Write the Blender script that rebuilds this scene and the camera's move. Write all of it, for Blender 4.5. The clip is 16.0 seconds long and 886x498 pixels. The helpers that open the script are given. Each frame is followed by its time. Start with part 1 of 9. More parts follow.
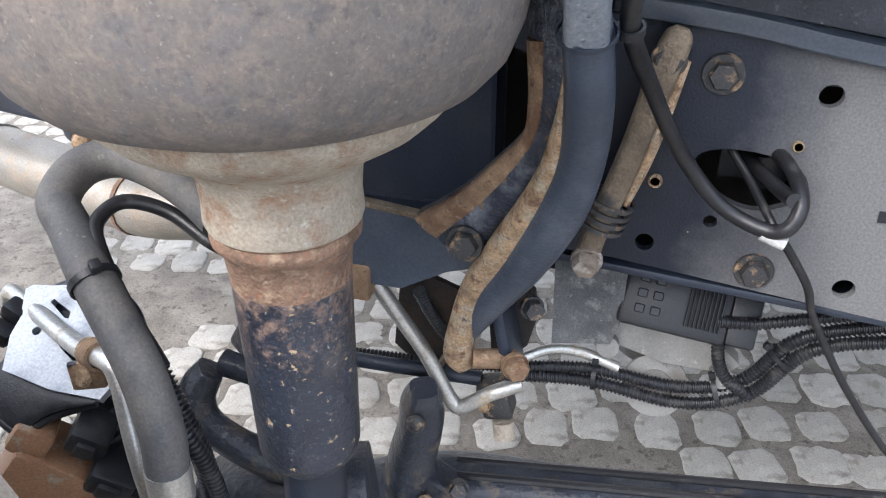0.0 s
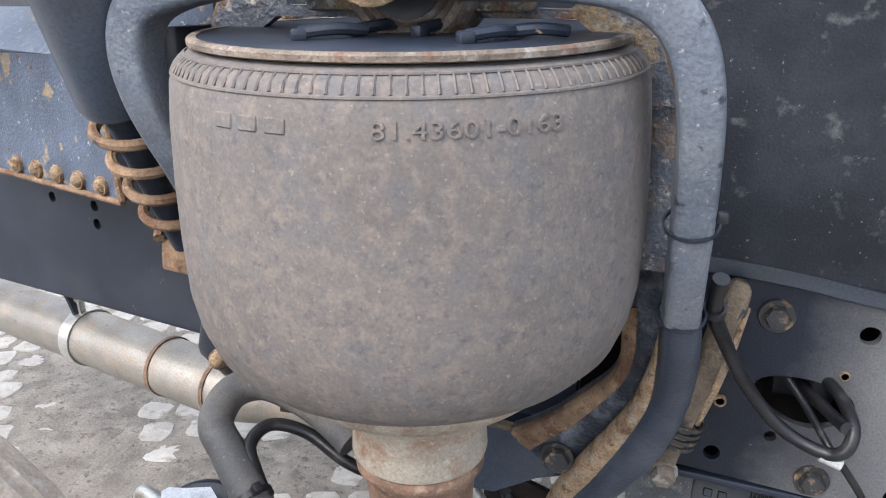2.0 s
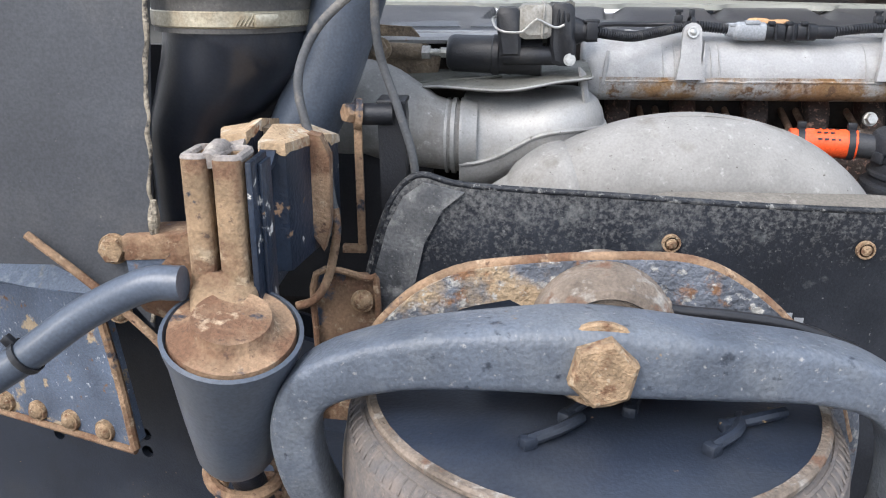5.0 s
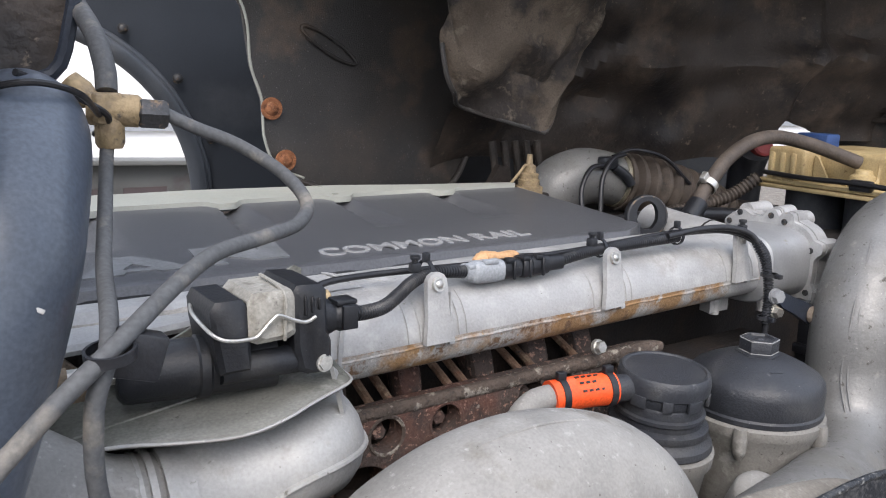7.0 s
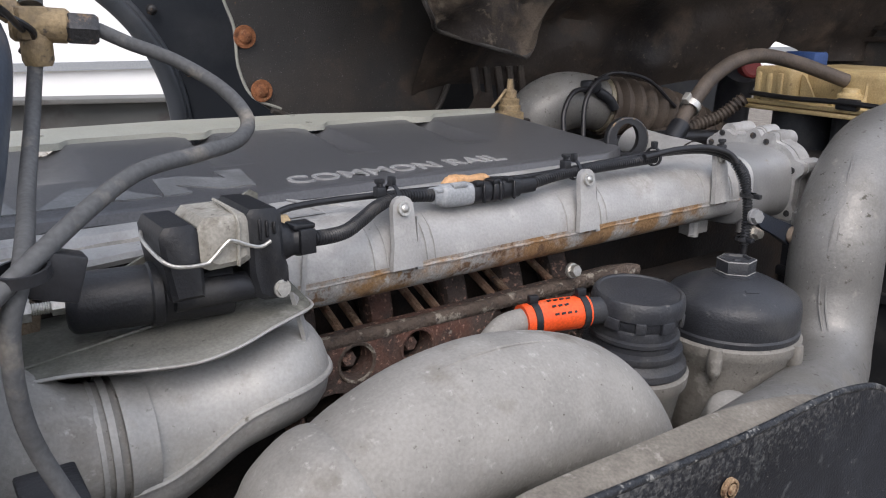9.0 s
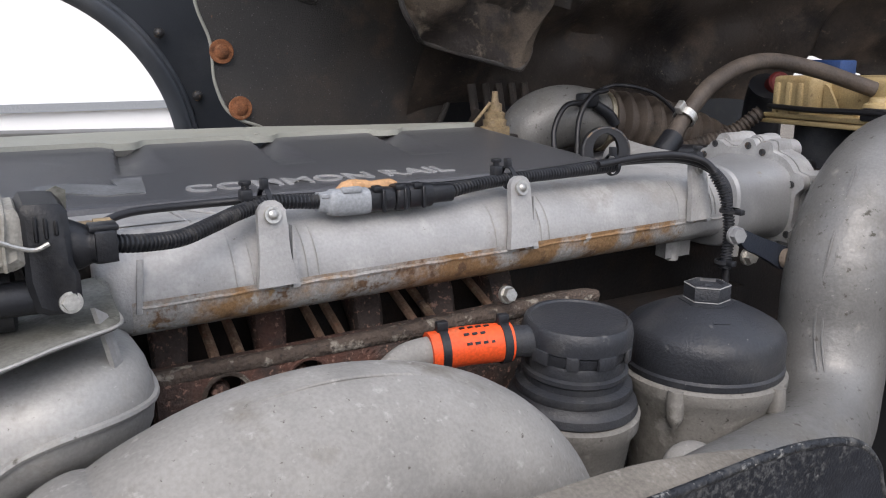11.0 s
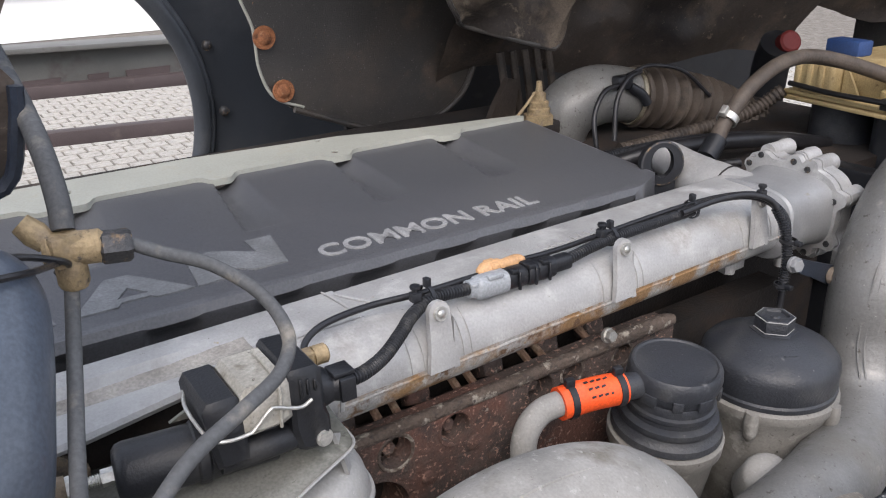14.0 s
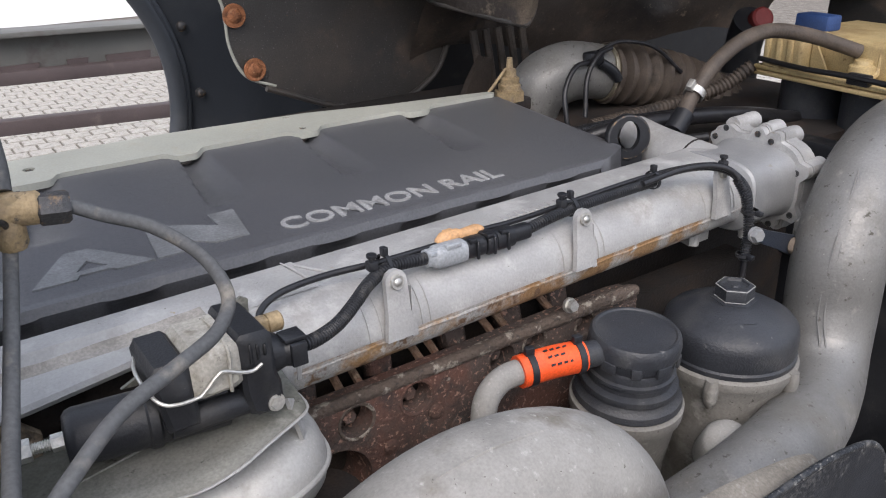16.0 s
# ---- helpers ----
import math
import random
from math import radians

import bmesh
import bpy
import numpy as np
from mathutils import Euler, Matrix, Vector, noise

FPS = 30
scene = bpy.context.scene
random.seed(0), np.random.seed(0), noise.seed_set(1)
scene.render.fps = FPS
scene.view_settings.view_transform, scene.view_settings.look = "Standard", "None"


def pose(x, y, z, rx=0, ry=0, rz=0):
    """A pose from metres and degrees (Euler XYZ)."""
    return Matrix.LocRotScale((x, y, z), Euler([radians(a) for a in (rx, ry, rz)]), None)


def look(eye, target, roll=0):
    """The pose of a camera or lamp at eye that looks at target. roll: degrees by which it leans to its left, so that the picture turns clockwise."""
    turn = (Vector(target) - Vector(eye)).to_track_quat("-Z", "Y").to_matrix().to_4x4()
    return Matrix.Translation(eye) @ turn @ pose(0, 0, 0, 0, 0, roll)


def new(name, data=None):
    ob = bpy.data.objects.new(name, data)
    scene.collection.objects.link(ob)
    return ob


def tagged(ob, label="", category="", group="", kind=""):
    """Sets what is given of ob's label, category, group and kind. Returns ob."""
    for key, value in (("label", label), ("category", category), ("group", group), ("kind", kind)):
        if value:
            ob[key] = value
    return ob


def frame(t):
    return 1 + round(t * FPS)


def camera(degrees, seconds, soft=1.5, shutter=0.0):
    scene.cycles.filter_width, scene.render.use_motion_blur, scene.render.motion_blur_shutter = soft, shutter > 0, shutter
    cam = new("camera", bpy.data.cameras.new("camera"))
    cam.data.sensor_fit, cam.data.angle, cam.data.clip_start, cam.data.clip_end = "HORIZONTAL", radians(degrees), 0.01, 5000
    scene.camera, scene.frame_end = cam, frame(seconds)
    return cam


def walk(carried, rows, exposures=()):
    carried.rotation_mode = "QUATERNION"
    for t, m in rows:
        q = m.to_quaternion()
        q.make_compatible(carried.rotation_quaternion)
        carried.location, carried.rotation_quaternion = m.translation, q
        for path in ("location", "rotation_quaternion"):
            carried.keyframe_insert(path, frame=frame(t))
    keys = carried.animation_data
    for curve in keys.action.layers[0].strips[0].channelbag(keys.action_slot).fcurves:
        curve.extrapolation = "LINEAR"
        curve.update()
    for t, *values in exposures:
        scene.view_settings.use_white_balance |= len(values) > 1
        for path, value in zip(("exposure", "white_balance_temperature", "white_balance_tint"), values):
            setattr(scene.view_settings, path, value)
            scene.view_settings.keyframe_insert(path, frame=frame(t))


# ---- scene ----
cam = camera(57.8, 16.0, soft=1.1)
PATH = [
    (0, (0.237, -0.455, 1.014), (-0.215, 1.222, 0.024), -0.2),
    (0.5, (0.225, -0.472, 1.019), (-0.228, 1.155, -0.053), -0.3),
    (1, (0.207, -0.491, 1.044), (-0.258, 1.141, -0.014), -0.2),
    (1.5, (0.192, -0.509, 1.081), (-0.294, 1.184, 0.134), -0.2),
    (2, (0.177, -0.547, 1.138), (-0.338, 1.262, 0.459), -0.5),
    (2.5, (0.179, -0.591, 1.162), (-0.314, 1.251, 0.56), -0.9),
    (3, (0.157, -0.645, 1.161), (-0.262, 1.223, 0.58), -1.2),
    (3.2, (0.136, -0.678, 1.166), (-0.278, 1.195, 0.601), -1.4),
    (5.3, (-0.131, -0.422, 1.378), (-0.062, 1.467, 0.723), 1.3),
    (5.5, (-0.177, -0.375, 1.391), (0.043, 1.507, 0.752), 1.6),
    (6, (-0.26, -0.278, 1.418), (0.319, 1.546, 0.838), 1.6),
    (6.5, (-0.258, -0.164, 1.459), (0.686, 1.538, 1.001), 1.8),
    (7, (-0.222, -0.114, 1.454), (0.897, 1.496, 1.056), 1.6),
    (7.5, (-0.2, -0.103, 1.446), (0.963, 1.466, 1.014), 1.5),
    (8, (-0.184, -0.098, 1.432), (0.985, 1.442, 0.92), 1.0),
    (8.2, (-0.198, -0.104, 1.441), (0.976, 1.426, 0.911), 1.1),
    (10.3, (-0.128, -0.123, 1.442), (0.819, 1.551, 0.89), -0.5),
    (10.5, (-0.103, -0.119, 1.438), (0.847, 1.564, 0.924), -0.5),
    (11, (-0.025, -0.111, 1.398), (0.95, 1.573, 0.932), -0.2),
    (11.5, (-0.034, -0.109, 1.423), (0.977, 1.562, 0.992), -0.3),
    (12, (-0.087, -0.052, 1.497), (0.936, 1.601, 1.026), -0.6),
    (12.5, (-0.132, -0.034, 1.555), (0.889, 1.583, 0.967), -0.9),
    (13, (-0.163, -0.038, 1.589), (0.844, 1.538, 0.879), -1.1),
    (13.5, (-0.163, -0.049, 1.591), (0.847, 1.503, 0.836), -1.1),
    (14, (-0.169, -0.062, 1.59), (0.848, 1.478, 0.818), -1.1),
    (14.5, (-0.172, -0.069, 1.594), (0.85, 1.462, 0.81), -1.2),
    (15, (-0.154, -0.079, 1.59), (0.869, 1.446, 0.797), -1.3),
    (15.5, (-0.156, -0.081, 1.585), (0.869, 1.436, 0.781), -1.4),
    (16, (-0.152, -0.085, 1.578), (0.878, 1.429, 0.774), -1.3),
]
walk(cam, [(t, look(eye, target, roll)) for t, eye, target, roll in PATH],
     exposures=[(0, 1.59, 6400, 12), (1.0, 1.47, 6400, 12), (1.5, 1.40, 6400, 12), (2.0, 1.34, 6400, 12), (2.5, 1.32, 6350, 11), (3.2, 1.3, 6350, 11), (5.5, 1.0, 6450, 12), (6.5, 0.92, 6500, 13), (7, 0.90, 6550, 13), (8, 0.66, 6700, 14), (10.5, 0.50, 6650, 14), (11.5, 0.50, 6650, 14), (12.0, 0.80, 6700, 14), (12.5, 0.81, 6700, 14), (16, 0.67, 6650, 14)])

# ---- world, sun ----
world = bpy.data.worlds.new("sky")
scene.world = world
world.use_nodes = True
wn = world.node_tree.nodes
sky = wn.new("ShaderNodeTexSky")
sky.sky_type = "NISHITA"
sky.sun_disc = False
sky.sun_elevation = radians(48)
sky.sun_rotation = radians(214)
sky.dust_density = 5.0
sky.air_density = 1.2
haze = wn.new("ShaderNodeMix")
haze.data_type = "RGBA"
haze.inputs[0].default_value = 0.62
haze.inputs[7].default_value = (8.0, 9.0, 10.6, 1)
world.node_tree.links.new(sky.outputs[0], haze.inputs[6])
world.node_tree.links.new(haze.outputs[2], wn["Background"].inputs[0])
wn["Background"].inputs[1].default_value = 0.12
sun = new("sun", bpy.data.lights.new("sun", "SUN"))
sun.data.energy = 1.5
sun.data.angle = radians(40)
sun.data.color = (1.0, 0.985, 0.965)
sun.matrix_world = look((-2.6, -3.8, 5.0), (0, 0, 0.6))


# ---- materials ----
def mat(name, base, rough=0.6, metal=0.0, var=0.25, vscale=14.0, patches=(), bump=0.15, bscale=240.0, spec=0.42, coat=0.0, random_tone=0.0, grain=0.16, gscale=420.0, settle=None, along=(0, 0, 1)):
    """base colour with soft tone variation, patches of other colours (colour, scale, from, to, roughness) and fine relief."""
    m = bpy.data.materials.new(name)
    m.use_nodes = True
    nt = m.node_tree
    n, l = nt.nodes, nt.links
    b = n["Principled BSDF"]
    b.inputs["Metallic"].default_value = metal
    b.inputs["Specular IOR Level"].default_value = spec
    b.inputs["Coat Weight"].default_value = coat
    tc = n.new("ShaderNodeTexCoord")
    tone = n.new("ShaderNodeTexNoise")
    tone.inputs["Scale"].default_value = vscale
    tone.inputs["Detail"].default_value = 6
    l.new(tc.outputs["Object"], tone.inputs["Vector"])
    mr = n.new("ShaderNodeMapRange")
    mr.inputs["From Min"].default_value, mr.inputs["From Max"].default_value = 0.3, 0.7
    mr.inputs["To Min"].default_value, mr.inputs["To Max"].default_value = 1 - var, 1 + var
    l.new(tone.outputs["Fac"], mr.inputs["Value"])
    mul = n.new("ShaderNodeMix")
    mul.data_type, mul.blend_type = "RGBA", "MULTIPLY"
    mul.inputs[0].default_value = 1.0
    mul.inputs[6].default_value = (*base, 1)
    l.new(mr.outputs[0], mul.inputs[7])
    col = mul.outputs[2]
    if random_tone:
        info = n.new("ShaderNodeObjectInfo")
        rr = n.new("ShaderNodeMapRange")
        rr.inputs["To Min"].default_value, rr.inputs["To Max"].default_value = 1 - random_tone, 1 + random_tone
        l.new(info.outputs["Random"], rr.inputs["Value"])
        m2 = n.new("ShaderNodeMix")
        m2.data_type, m2.blend_type = "RGBA", "MULTIPLY"
        m2.inputs[0].default_value = 1.0
        l.new(col, m2.inputs[6])
        l.new(rr.outputs[0], m2.inputs[7])
        col = m2.outputs[2]
    fine = n.new("ShaderNodeTexNoise")
    fine.inputs["Scale"].default_value = gscale
    fine.inputs["Detail"].default_value = 3
    l.new(tc.outputs["Object"], fine.inputs["Vector"])
    fr = n.new("ShaderNodeMapRange")
    fr.inputs["From Min"].default_value, fr.inputs["From Max"].default_value = 0.32, 0.68
    fr.inputs["To Min"].default_value, fr.inputs["To Max"].default_value = 1 - grain, 1 + grain
    l.new(fine.outputs["Fac"], fr.inputs["Value"])
    rgh = n.new("ShaderNodeValue")
    rgh.outputs[0].default_value = rough
    rout = rgh.outputs[0]
    for i, (pc, ps, lo, hi, pr) in enumerate(patches):
        pn = n.new("ShaderNodeTexNoise")
        pn.inputs["Scale"].default_value = ps
        pn.inputs["Detail"].default_value = 9
        pn.inputs["Roughness"].default_value = 0.62
        off = n.new("ShaderNodeVectorMath")
        off.inputs[1].default_value = (3.1 * i + 1.7, 5.3 * i, 2.2 * i)
        l.new(tc.outputs["Object"], off.inputs[0])
        l.new(off.outputs[0], pn.inputs["Vector"])
        ra = n.new("ShaderNodeMapRange")
        ra.inputs["From Min"].default_value, ra.inputs["From Max"].default_value = lo, hi
        l.new(pn.outputs["Fac"], ra.inputs["Value"])
        mx = n.new("ShaderNodeMix")
        mx.data_type = "RGBA"
        l.new(ra.outputs[0], mx.inputs[0])
        l.new(col, mx.inputs[6])
        mx.inputs[7].default_value = (*pc, 1)
        col = mx.outputs[2]
        mf = n.new("ShaderNodeMix")
        l.new(ra.outputs[0], mf.inputs[0])
        l.new(rout, mf.inputs[2])
        mf.inputs[3].default_value = pr
        rout = mf.outputs[0]
        if metal > 0:
            mm = n.new("ShaderNodeMix")
            l.new(ra.outputs[0], mm.inputs[0])
            mm.inputs[2].default_value = metal
            mm.inputs[3].default_value = 0.0
            if b.inputs["Metallic"].is_linked:
                l.new(b.inputs["Metallic"].links[0].from_socket, mm.inputs[2])
            l.new(mm.outputs[0], b.inputs["Metallic"])
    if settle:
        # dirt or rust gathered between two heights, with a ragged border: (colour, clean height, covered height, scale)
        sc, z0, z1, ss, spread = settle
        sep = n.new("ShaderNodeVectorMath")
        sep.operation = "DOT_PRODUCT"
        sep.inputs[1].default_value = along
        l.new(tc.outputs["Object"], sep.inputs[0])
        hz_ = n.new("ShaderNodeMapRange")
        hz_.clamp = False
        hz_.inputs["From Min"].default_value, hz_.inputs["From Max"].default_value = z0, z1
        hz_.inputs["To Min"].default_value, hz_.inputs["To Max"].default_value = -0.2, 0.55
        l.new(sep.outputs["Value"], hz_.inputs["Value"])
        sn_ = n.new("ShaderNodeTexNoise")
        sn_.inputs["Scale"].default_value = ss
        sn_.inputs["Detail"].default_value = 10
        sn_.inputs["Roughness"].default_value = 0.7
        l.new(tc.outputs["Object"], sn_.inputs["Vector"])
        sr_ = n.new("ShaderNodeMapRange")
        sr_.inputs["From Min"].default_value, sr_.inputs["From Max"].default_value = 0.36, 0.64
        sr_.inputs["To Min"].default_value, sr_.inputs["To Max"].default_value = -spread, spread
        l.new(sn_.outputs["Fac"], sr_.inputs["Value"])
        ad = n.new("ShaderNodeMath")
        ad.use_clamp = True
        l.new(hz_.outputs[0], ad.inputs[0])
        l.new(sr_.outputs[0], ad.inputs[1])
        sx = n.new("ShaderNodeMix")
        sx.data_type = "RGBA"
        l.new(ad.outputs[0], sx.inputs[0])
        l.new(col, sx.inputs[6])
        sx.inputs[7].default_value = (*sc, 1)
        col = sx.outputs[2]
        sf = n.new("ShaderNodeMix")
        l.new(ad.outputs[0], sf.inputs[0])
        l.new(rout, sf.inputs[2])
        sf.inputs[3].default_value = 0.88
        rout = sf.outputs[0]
    gm = n.new("ShaderNodeMix")
    gm.data_type, gm.blend_type = "RGBA", "MULTIPLY"
    gm.inputs[0].default_value = 1.0
    l.new(col, gm.inputs[6])
    l.new(fr.outputs[0], gm.inputs[7])
    l.new(gm.outputs[2], b.inputs["Base Color"])
    l.new(rout, b.inputs["Roughness"])
    if bump:
        bn = n.new("ShaderNodeTexNoise")
        bn.inputs["Scale"].default_value = bscale
        bn.inputs["Detail"].default_value = 5
        l.new(tc.outputs["Object"], bn.inputs["Vector"])
        bu = n.new("ShaderNodeBump")
        bu.inputs["Strength"].default_value = bump
        bu.inputs["Distance"].default_value = 0.004
        l.new(bn.outputs["Fac"], bu.inputs["Height"])
        l.new(bu.outputs[0], b.inputs["Normal"])
    return m


TAN = (0.42, 0.28, 0.15)
M_RUBBER = mat("dusty_rubber", (0.128, 0.113, 0.103), 0.85, var=0.14, vscale=16, patches=[((0.115, 0.112, 0.115), 26, 0.50, 0.72, 0.8), ((0.185, 0.152, 0.130), 90, 0.46, 0.70, 0.9), ((0.085, 0.080, 0.080), 130, 0.54, 0.72, 0.85), ((0.25, 0.215, 0.185), 300, 0.60, 0.74, 0.9)], bump=0.07, bscale=900, grain=0.1)
M_PISTON = mat("stained_piston", (0.33, 0.285, 0.225), 0.8, var=0.22, vscale=25, patches=[((0.25, 0.155, 0.10), 36, 0.50, 0.68, 0.88), ((0.40, 0.37, 0.31), 150, 0.58, 0.68, 0.9), ((0.16, 0.12, 0.09), 220, 0.66, 0.72, 0.9)], bump=0.5, bscale=300)
M_RUSTTUBE = mat("rusted_black_tube", (0.022, 0.027, 0.040), 0.28, var=0.3, vscale=30, patches=[((0.075, 0.068, 0.068), 20, 0.56, 0.70, 0.5), ((0.40, 0.29, 0.18), 140, 0.625, 0.66, 0.92), ((0.16, 0.18, 0.21), 260, 0.62, 0.68, 0.6)], bump=0.4, spec=0.6, settle=((0.235, 0.155, 0.115), 0.650, 0.735, 95, 0.6))
M_RUSTTOP = mat("rust_band", (0.20, 0.125, 0.085), 0.88, var=0.35, vscale=40, patches=[((0.33, 0.24, 0.165), 75, 0.54, 0.68, 0.92), ((0.24, 0.12, 0.075), 130, 0.56, 0.66, 0.9), ((0.045, 0.048, 0.058), 38, 0.60, 0.68, 0.5)], bump=0.7, bscale=260)
M_BLACK = mat("chassis_black", (0.018, 0.024, 0.037), 0.38, var=0.3, vscale=12, patches=[((0.036, 0.040, 0.048), 10, 0.48, 0.8, 0.5), (TAN, 150, 0.70, 0.75, 0.9), ((0.14, 0.145, 0.15), 300, 0.71, 0.76, 0.8)], bump=0.12, bscale=420, spec=0.38)
M_PLATE = mat("dusty_black_plate", (0.014, 0.018, 0.028), 0.34, var=0.25, vscale=7, patches=[((0.026, 0.030, 0.039), 6, 0.50, 0.75, 0.36), (TAN, 170, 0.71, 0.76, 0.9), ((0.13, 0.13, 0.13), 260, 0.70, 0.75, 0.8)], bump=0.22, bscale=420, spec=0.28, settle=((0.130, 0.129, 0.130), 0.120, 0.185, 9, 0.22), along=(1, 0, -0.22))
M_YOKE = mat("yoke_paint", (0.088, 0.103, 0.127), 0.40, var=0.25, vscale=22, patches=[((0.155, 0.168, 0.182), 14, 0.46, 0.72, 0.6), ((0.27, 0.27, 0.265), 210, 0.62, 0.70, 0.8), ((0.03, 0.037, 0.05), 60, 0.62, 0.68, 0.4), ((0.26, 0.19, 0.12), 60, 0.67, 0.71, 0.92)], bump=0.32, bscale=260)
M_YOKERUST = mat("yoke_rusty", (0.105, 0.115, 0.135), 0.5, var=0.35, vscale=26, patches=[((0.33, 0.245, 0.155), 16, 0.50, 0.60, 0.92), ((0.20, 0.105, 0.055), 50, 0.56, 0.66, 0.92), ((0.36, 0.35, 0.32), 130, 0.56, 0.64, 0.85), ((0.06, 0.065, 0.08), 90, 0.64, 0.70, 0.6)], bump=0.8, bscale=240)
M_YOKEPIT = mat("yoke_pitted", (0.030, 0.038, 0.056), 0.4, var=0.35, vscale=26, patches=[((0.165, 0.18, 0.205), 45, 0.50, 0.66, 0.6), ((0.22, 0.15, 0.095), 85, 0.61, 0.67, 0.92), ((0.30, 0.29, 0.27), 260, 0.66, 0.71, 0.8)], bump=0.8, bscale=260)
M_RUST = mat("rust_tan", (0.245, 0.160, 0.098), 0.92, var=0.35, vscale=35, patches=[((0.145, 0.078, 0.045), 22, 0.47, 0.60, 0.92), ((0.40, 0.30, 0.20), 60, 0.59, 0.68, 0.95), ((0.030, 0.032, 0.042), 30, 0.60, 0.65, 0.45), ((0.10, 0.058, 0.040), 160, 0.60, 0.68, 0.95)], bump=0.5, bscale=260)
M_RUSTBLUE = mat("rusting_blue_plate", (0.085, 0.108, 0.150), 0.38, var=0.3, vscale=16, patches=[((0.34, 0.265, 0.175), 21, 0.585, 0.62, 0.92), ((0.36, 0.38, 0.40), 130, 0.63, 0.66, 0.7), ((0.19, 0.11, 0.065), 60, 0.63, 0.68, 0.92)], bump=0.35)
M_BOLT = mat("rusty_bolt", (0.29, 0.20, 0.12), 0.88, var=0.35, vscale=90, patches=[((0.15, 0.08, 0.045), 110, 0.5, 0.64, 0.92), ((0.36, 0.29, 0.20), 200, 0.58, 0.68, 0.92)], bump=0.6, bscale=500)
M_BOLTDARK = mat("dark_bolt", (0.05, 0.05, 0.052), 0.45, metal=0.4, patches=[((0.25, 0.17, 0.1), 110, 0.55, 0.66, 0.9)], bump=0.25, bscale=500)
M_STEEL = mat("dull_steel_pipe", (0.50, 0.49, 0.46), 0.38, metal=0.75, var=0.18, vscale=20, patches=[((0.36, 0.29, 0.2), 40, 0.58, 0.72, 0.8)], bump=0.12)
M_EXHAUST = mat("exhaust_steel", (0.29, 0.268, 0.236), 0.45, metal=0.5, var=0.22, vscale=14, patches=[((0.34, 0.26, 0.19), 24, 0.52, 0.72, 0.8), ((0.20, 0.14, 0.10), 110, 0.64, 0.71, 0.9)], bump=0.2)
M_HOSE = mat("dusty_hose", (0.072, 0.072, 0.074), 0.62, var=0.2, vscale=18, patches=[((0.165, 0.148, 0.128), 8, 0.46, 0.66, 0.85), ((0.22, 0.20, 0.175), 160, 0.64, 0.72, 0.9)], bump=0.1)
M_CABLE = mat("black_cable", (0.014, 0.014, 0.016), 0.36, var=0.25, vscale=30, patches=[((0.07, 0.066, 0.06), 40, 0.58, 0.8, 0.8)], bump=0.1)
M_CONDUIT = mat("conduit_black", (0.016, 0.017, 0.020), 0.32, var=0.25, vscale=30, patches=[((0.060, 0.058, 0.055), 60, 0.54, 0.74, 0.7)], bump=0.0)
M_GREYCABLE = mat("grey_dusty_cable", (0.075, 0.078, 0.082), 0.7, var=0.2, vscale=30, patches=[((0.24, 0.215, 0.18), 30, 0.52, 0.75, 0.9)], bump=0.12)
M_ALU = mat("cast_aluminium", (0.345, 0.342, 0.336), 0.55, metal=0.3, var=0.16, vscale=18, patches=[((0.27, 0.26, 0.245), 16, 0.55, 0.70, 0.8), ((0.30, 0.22, 0.13), 45, 0.68, 0.75, 0.9), ((0.46, 0.455, 0.445), 30, 0.54, 0.74, 0.6), ((0.17, 0.16, 0.145), 190, 0.68, 0.73, 0.9)], bump=0.18, bscale=380, grain=0.06)
M_ALUGREY = mat("machined_grey_casting", (0.265, 0.268, 0.272), 0.5, metal=0.3, var=0.14, vscale=14, patches=[((0.30, 0.30, 0.30), 30, 0.55, 0.75, 0.6), ((0.22, 0.20, 0.17), 60, 0.66, 0.74, 0.8)], bump=0.06, bscale=500, grain=0.05)
M_ALUSTAIN = mat("aluminium_oil_stained", (0.30, 0.29, 0.275), 0.6, metal=0.15, var=0.2, vscale=14, patches=[((0.215, 0.125, 0.058), 17, 0.45, 0.56, 0.78), ((0.12, 0.07, 0.04), 60, 0.56, 0.64, 0.8), ((0.33, 0.315, 0.29), 45, 0.60, 0.66, 0.8), ((0.26, 0.17, 0.085), 150, 0.60, 0.68, 0.8)], bump=0.3, bscale=300)
M_RISER = mat("dusty_silver_pipe", (0.180, 0.177, 0.170), 0.46, metal=0.35, var=0.18, vscale=14, patches=[((0.115, 0.108, 0.094), 8, 0.50, 0.66, 0.85), ((0.25, 0.24, 0.22), 60, 0.60, 0.74, 0.8), ((0.075, 0.07, 0.06), 110, 0.61, 0.69, 0.9), ((0.32, 0.31, 0.29), 260, 0.66, 0.71, 0.9)], bump=0.16, bscale=220, grain=0.08)
M_SHIELD = mat("heat_shield", (0.33, 0.325, 0.312), 0.5, metal=0.25, var=0.18, vscale=14, patches=[((0.215, 0.205, 0.18), 9, 0.53, 0.67, 0.8), ((0.30, 0.29, 0.265), 60, 0.56, 0.74, 0.85), ((0.12, 0.112, 0.095), 120, 0.65, 0.72, 0.9), ((0.42, 0.41, 0.39), 240, 0.66, 0.72, 0.9)], bump=0.14, bscale=200, grain=0.07)
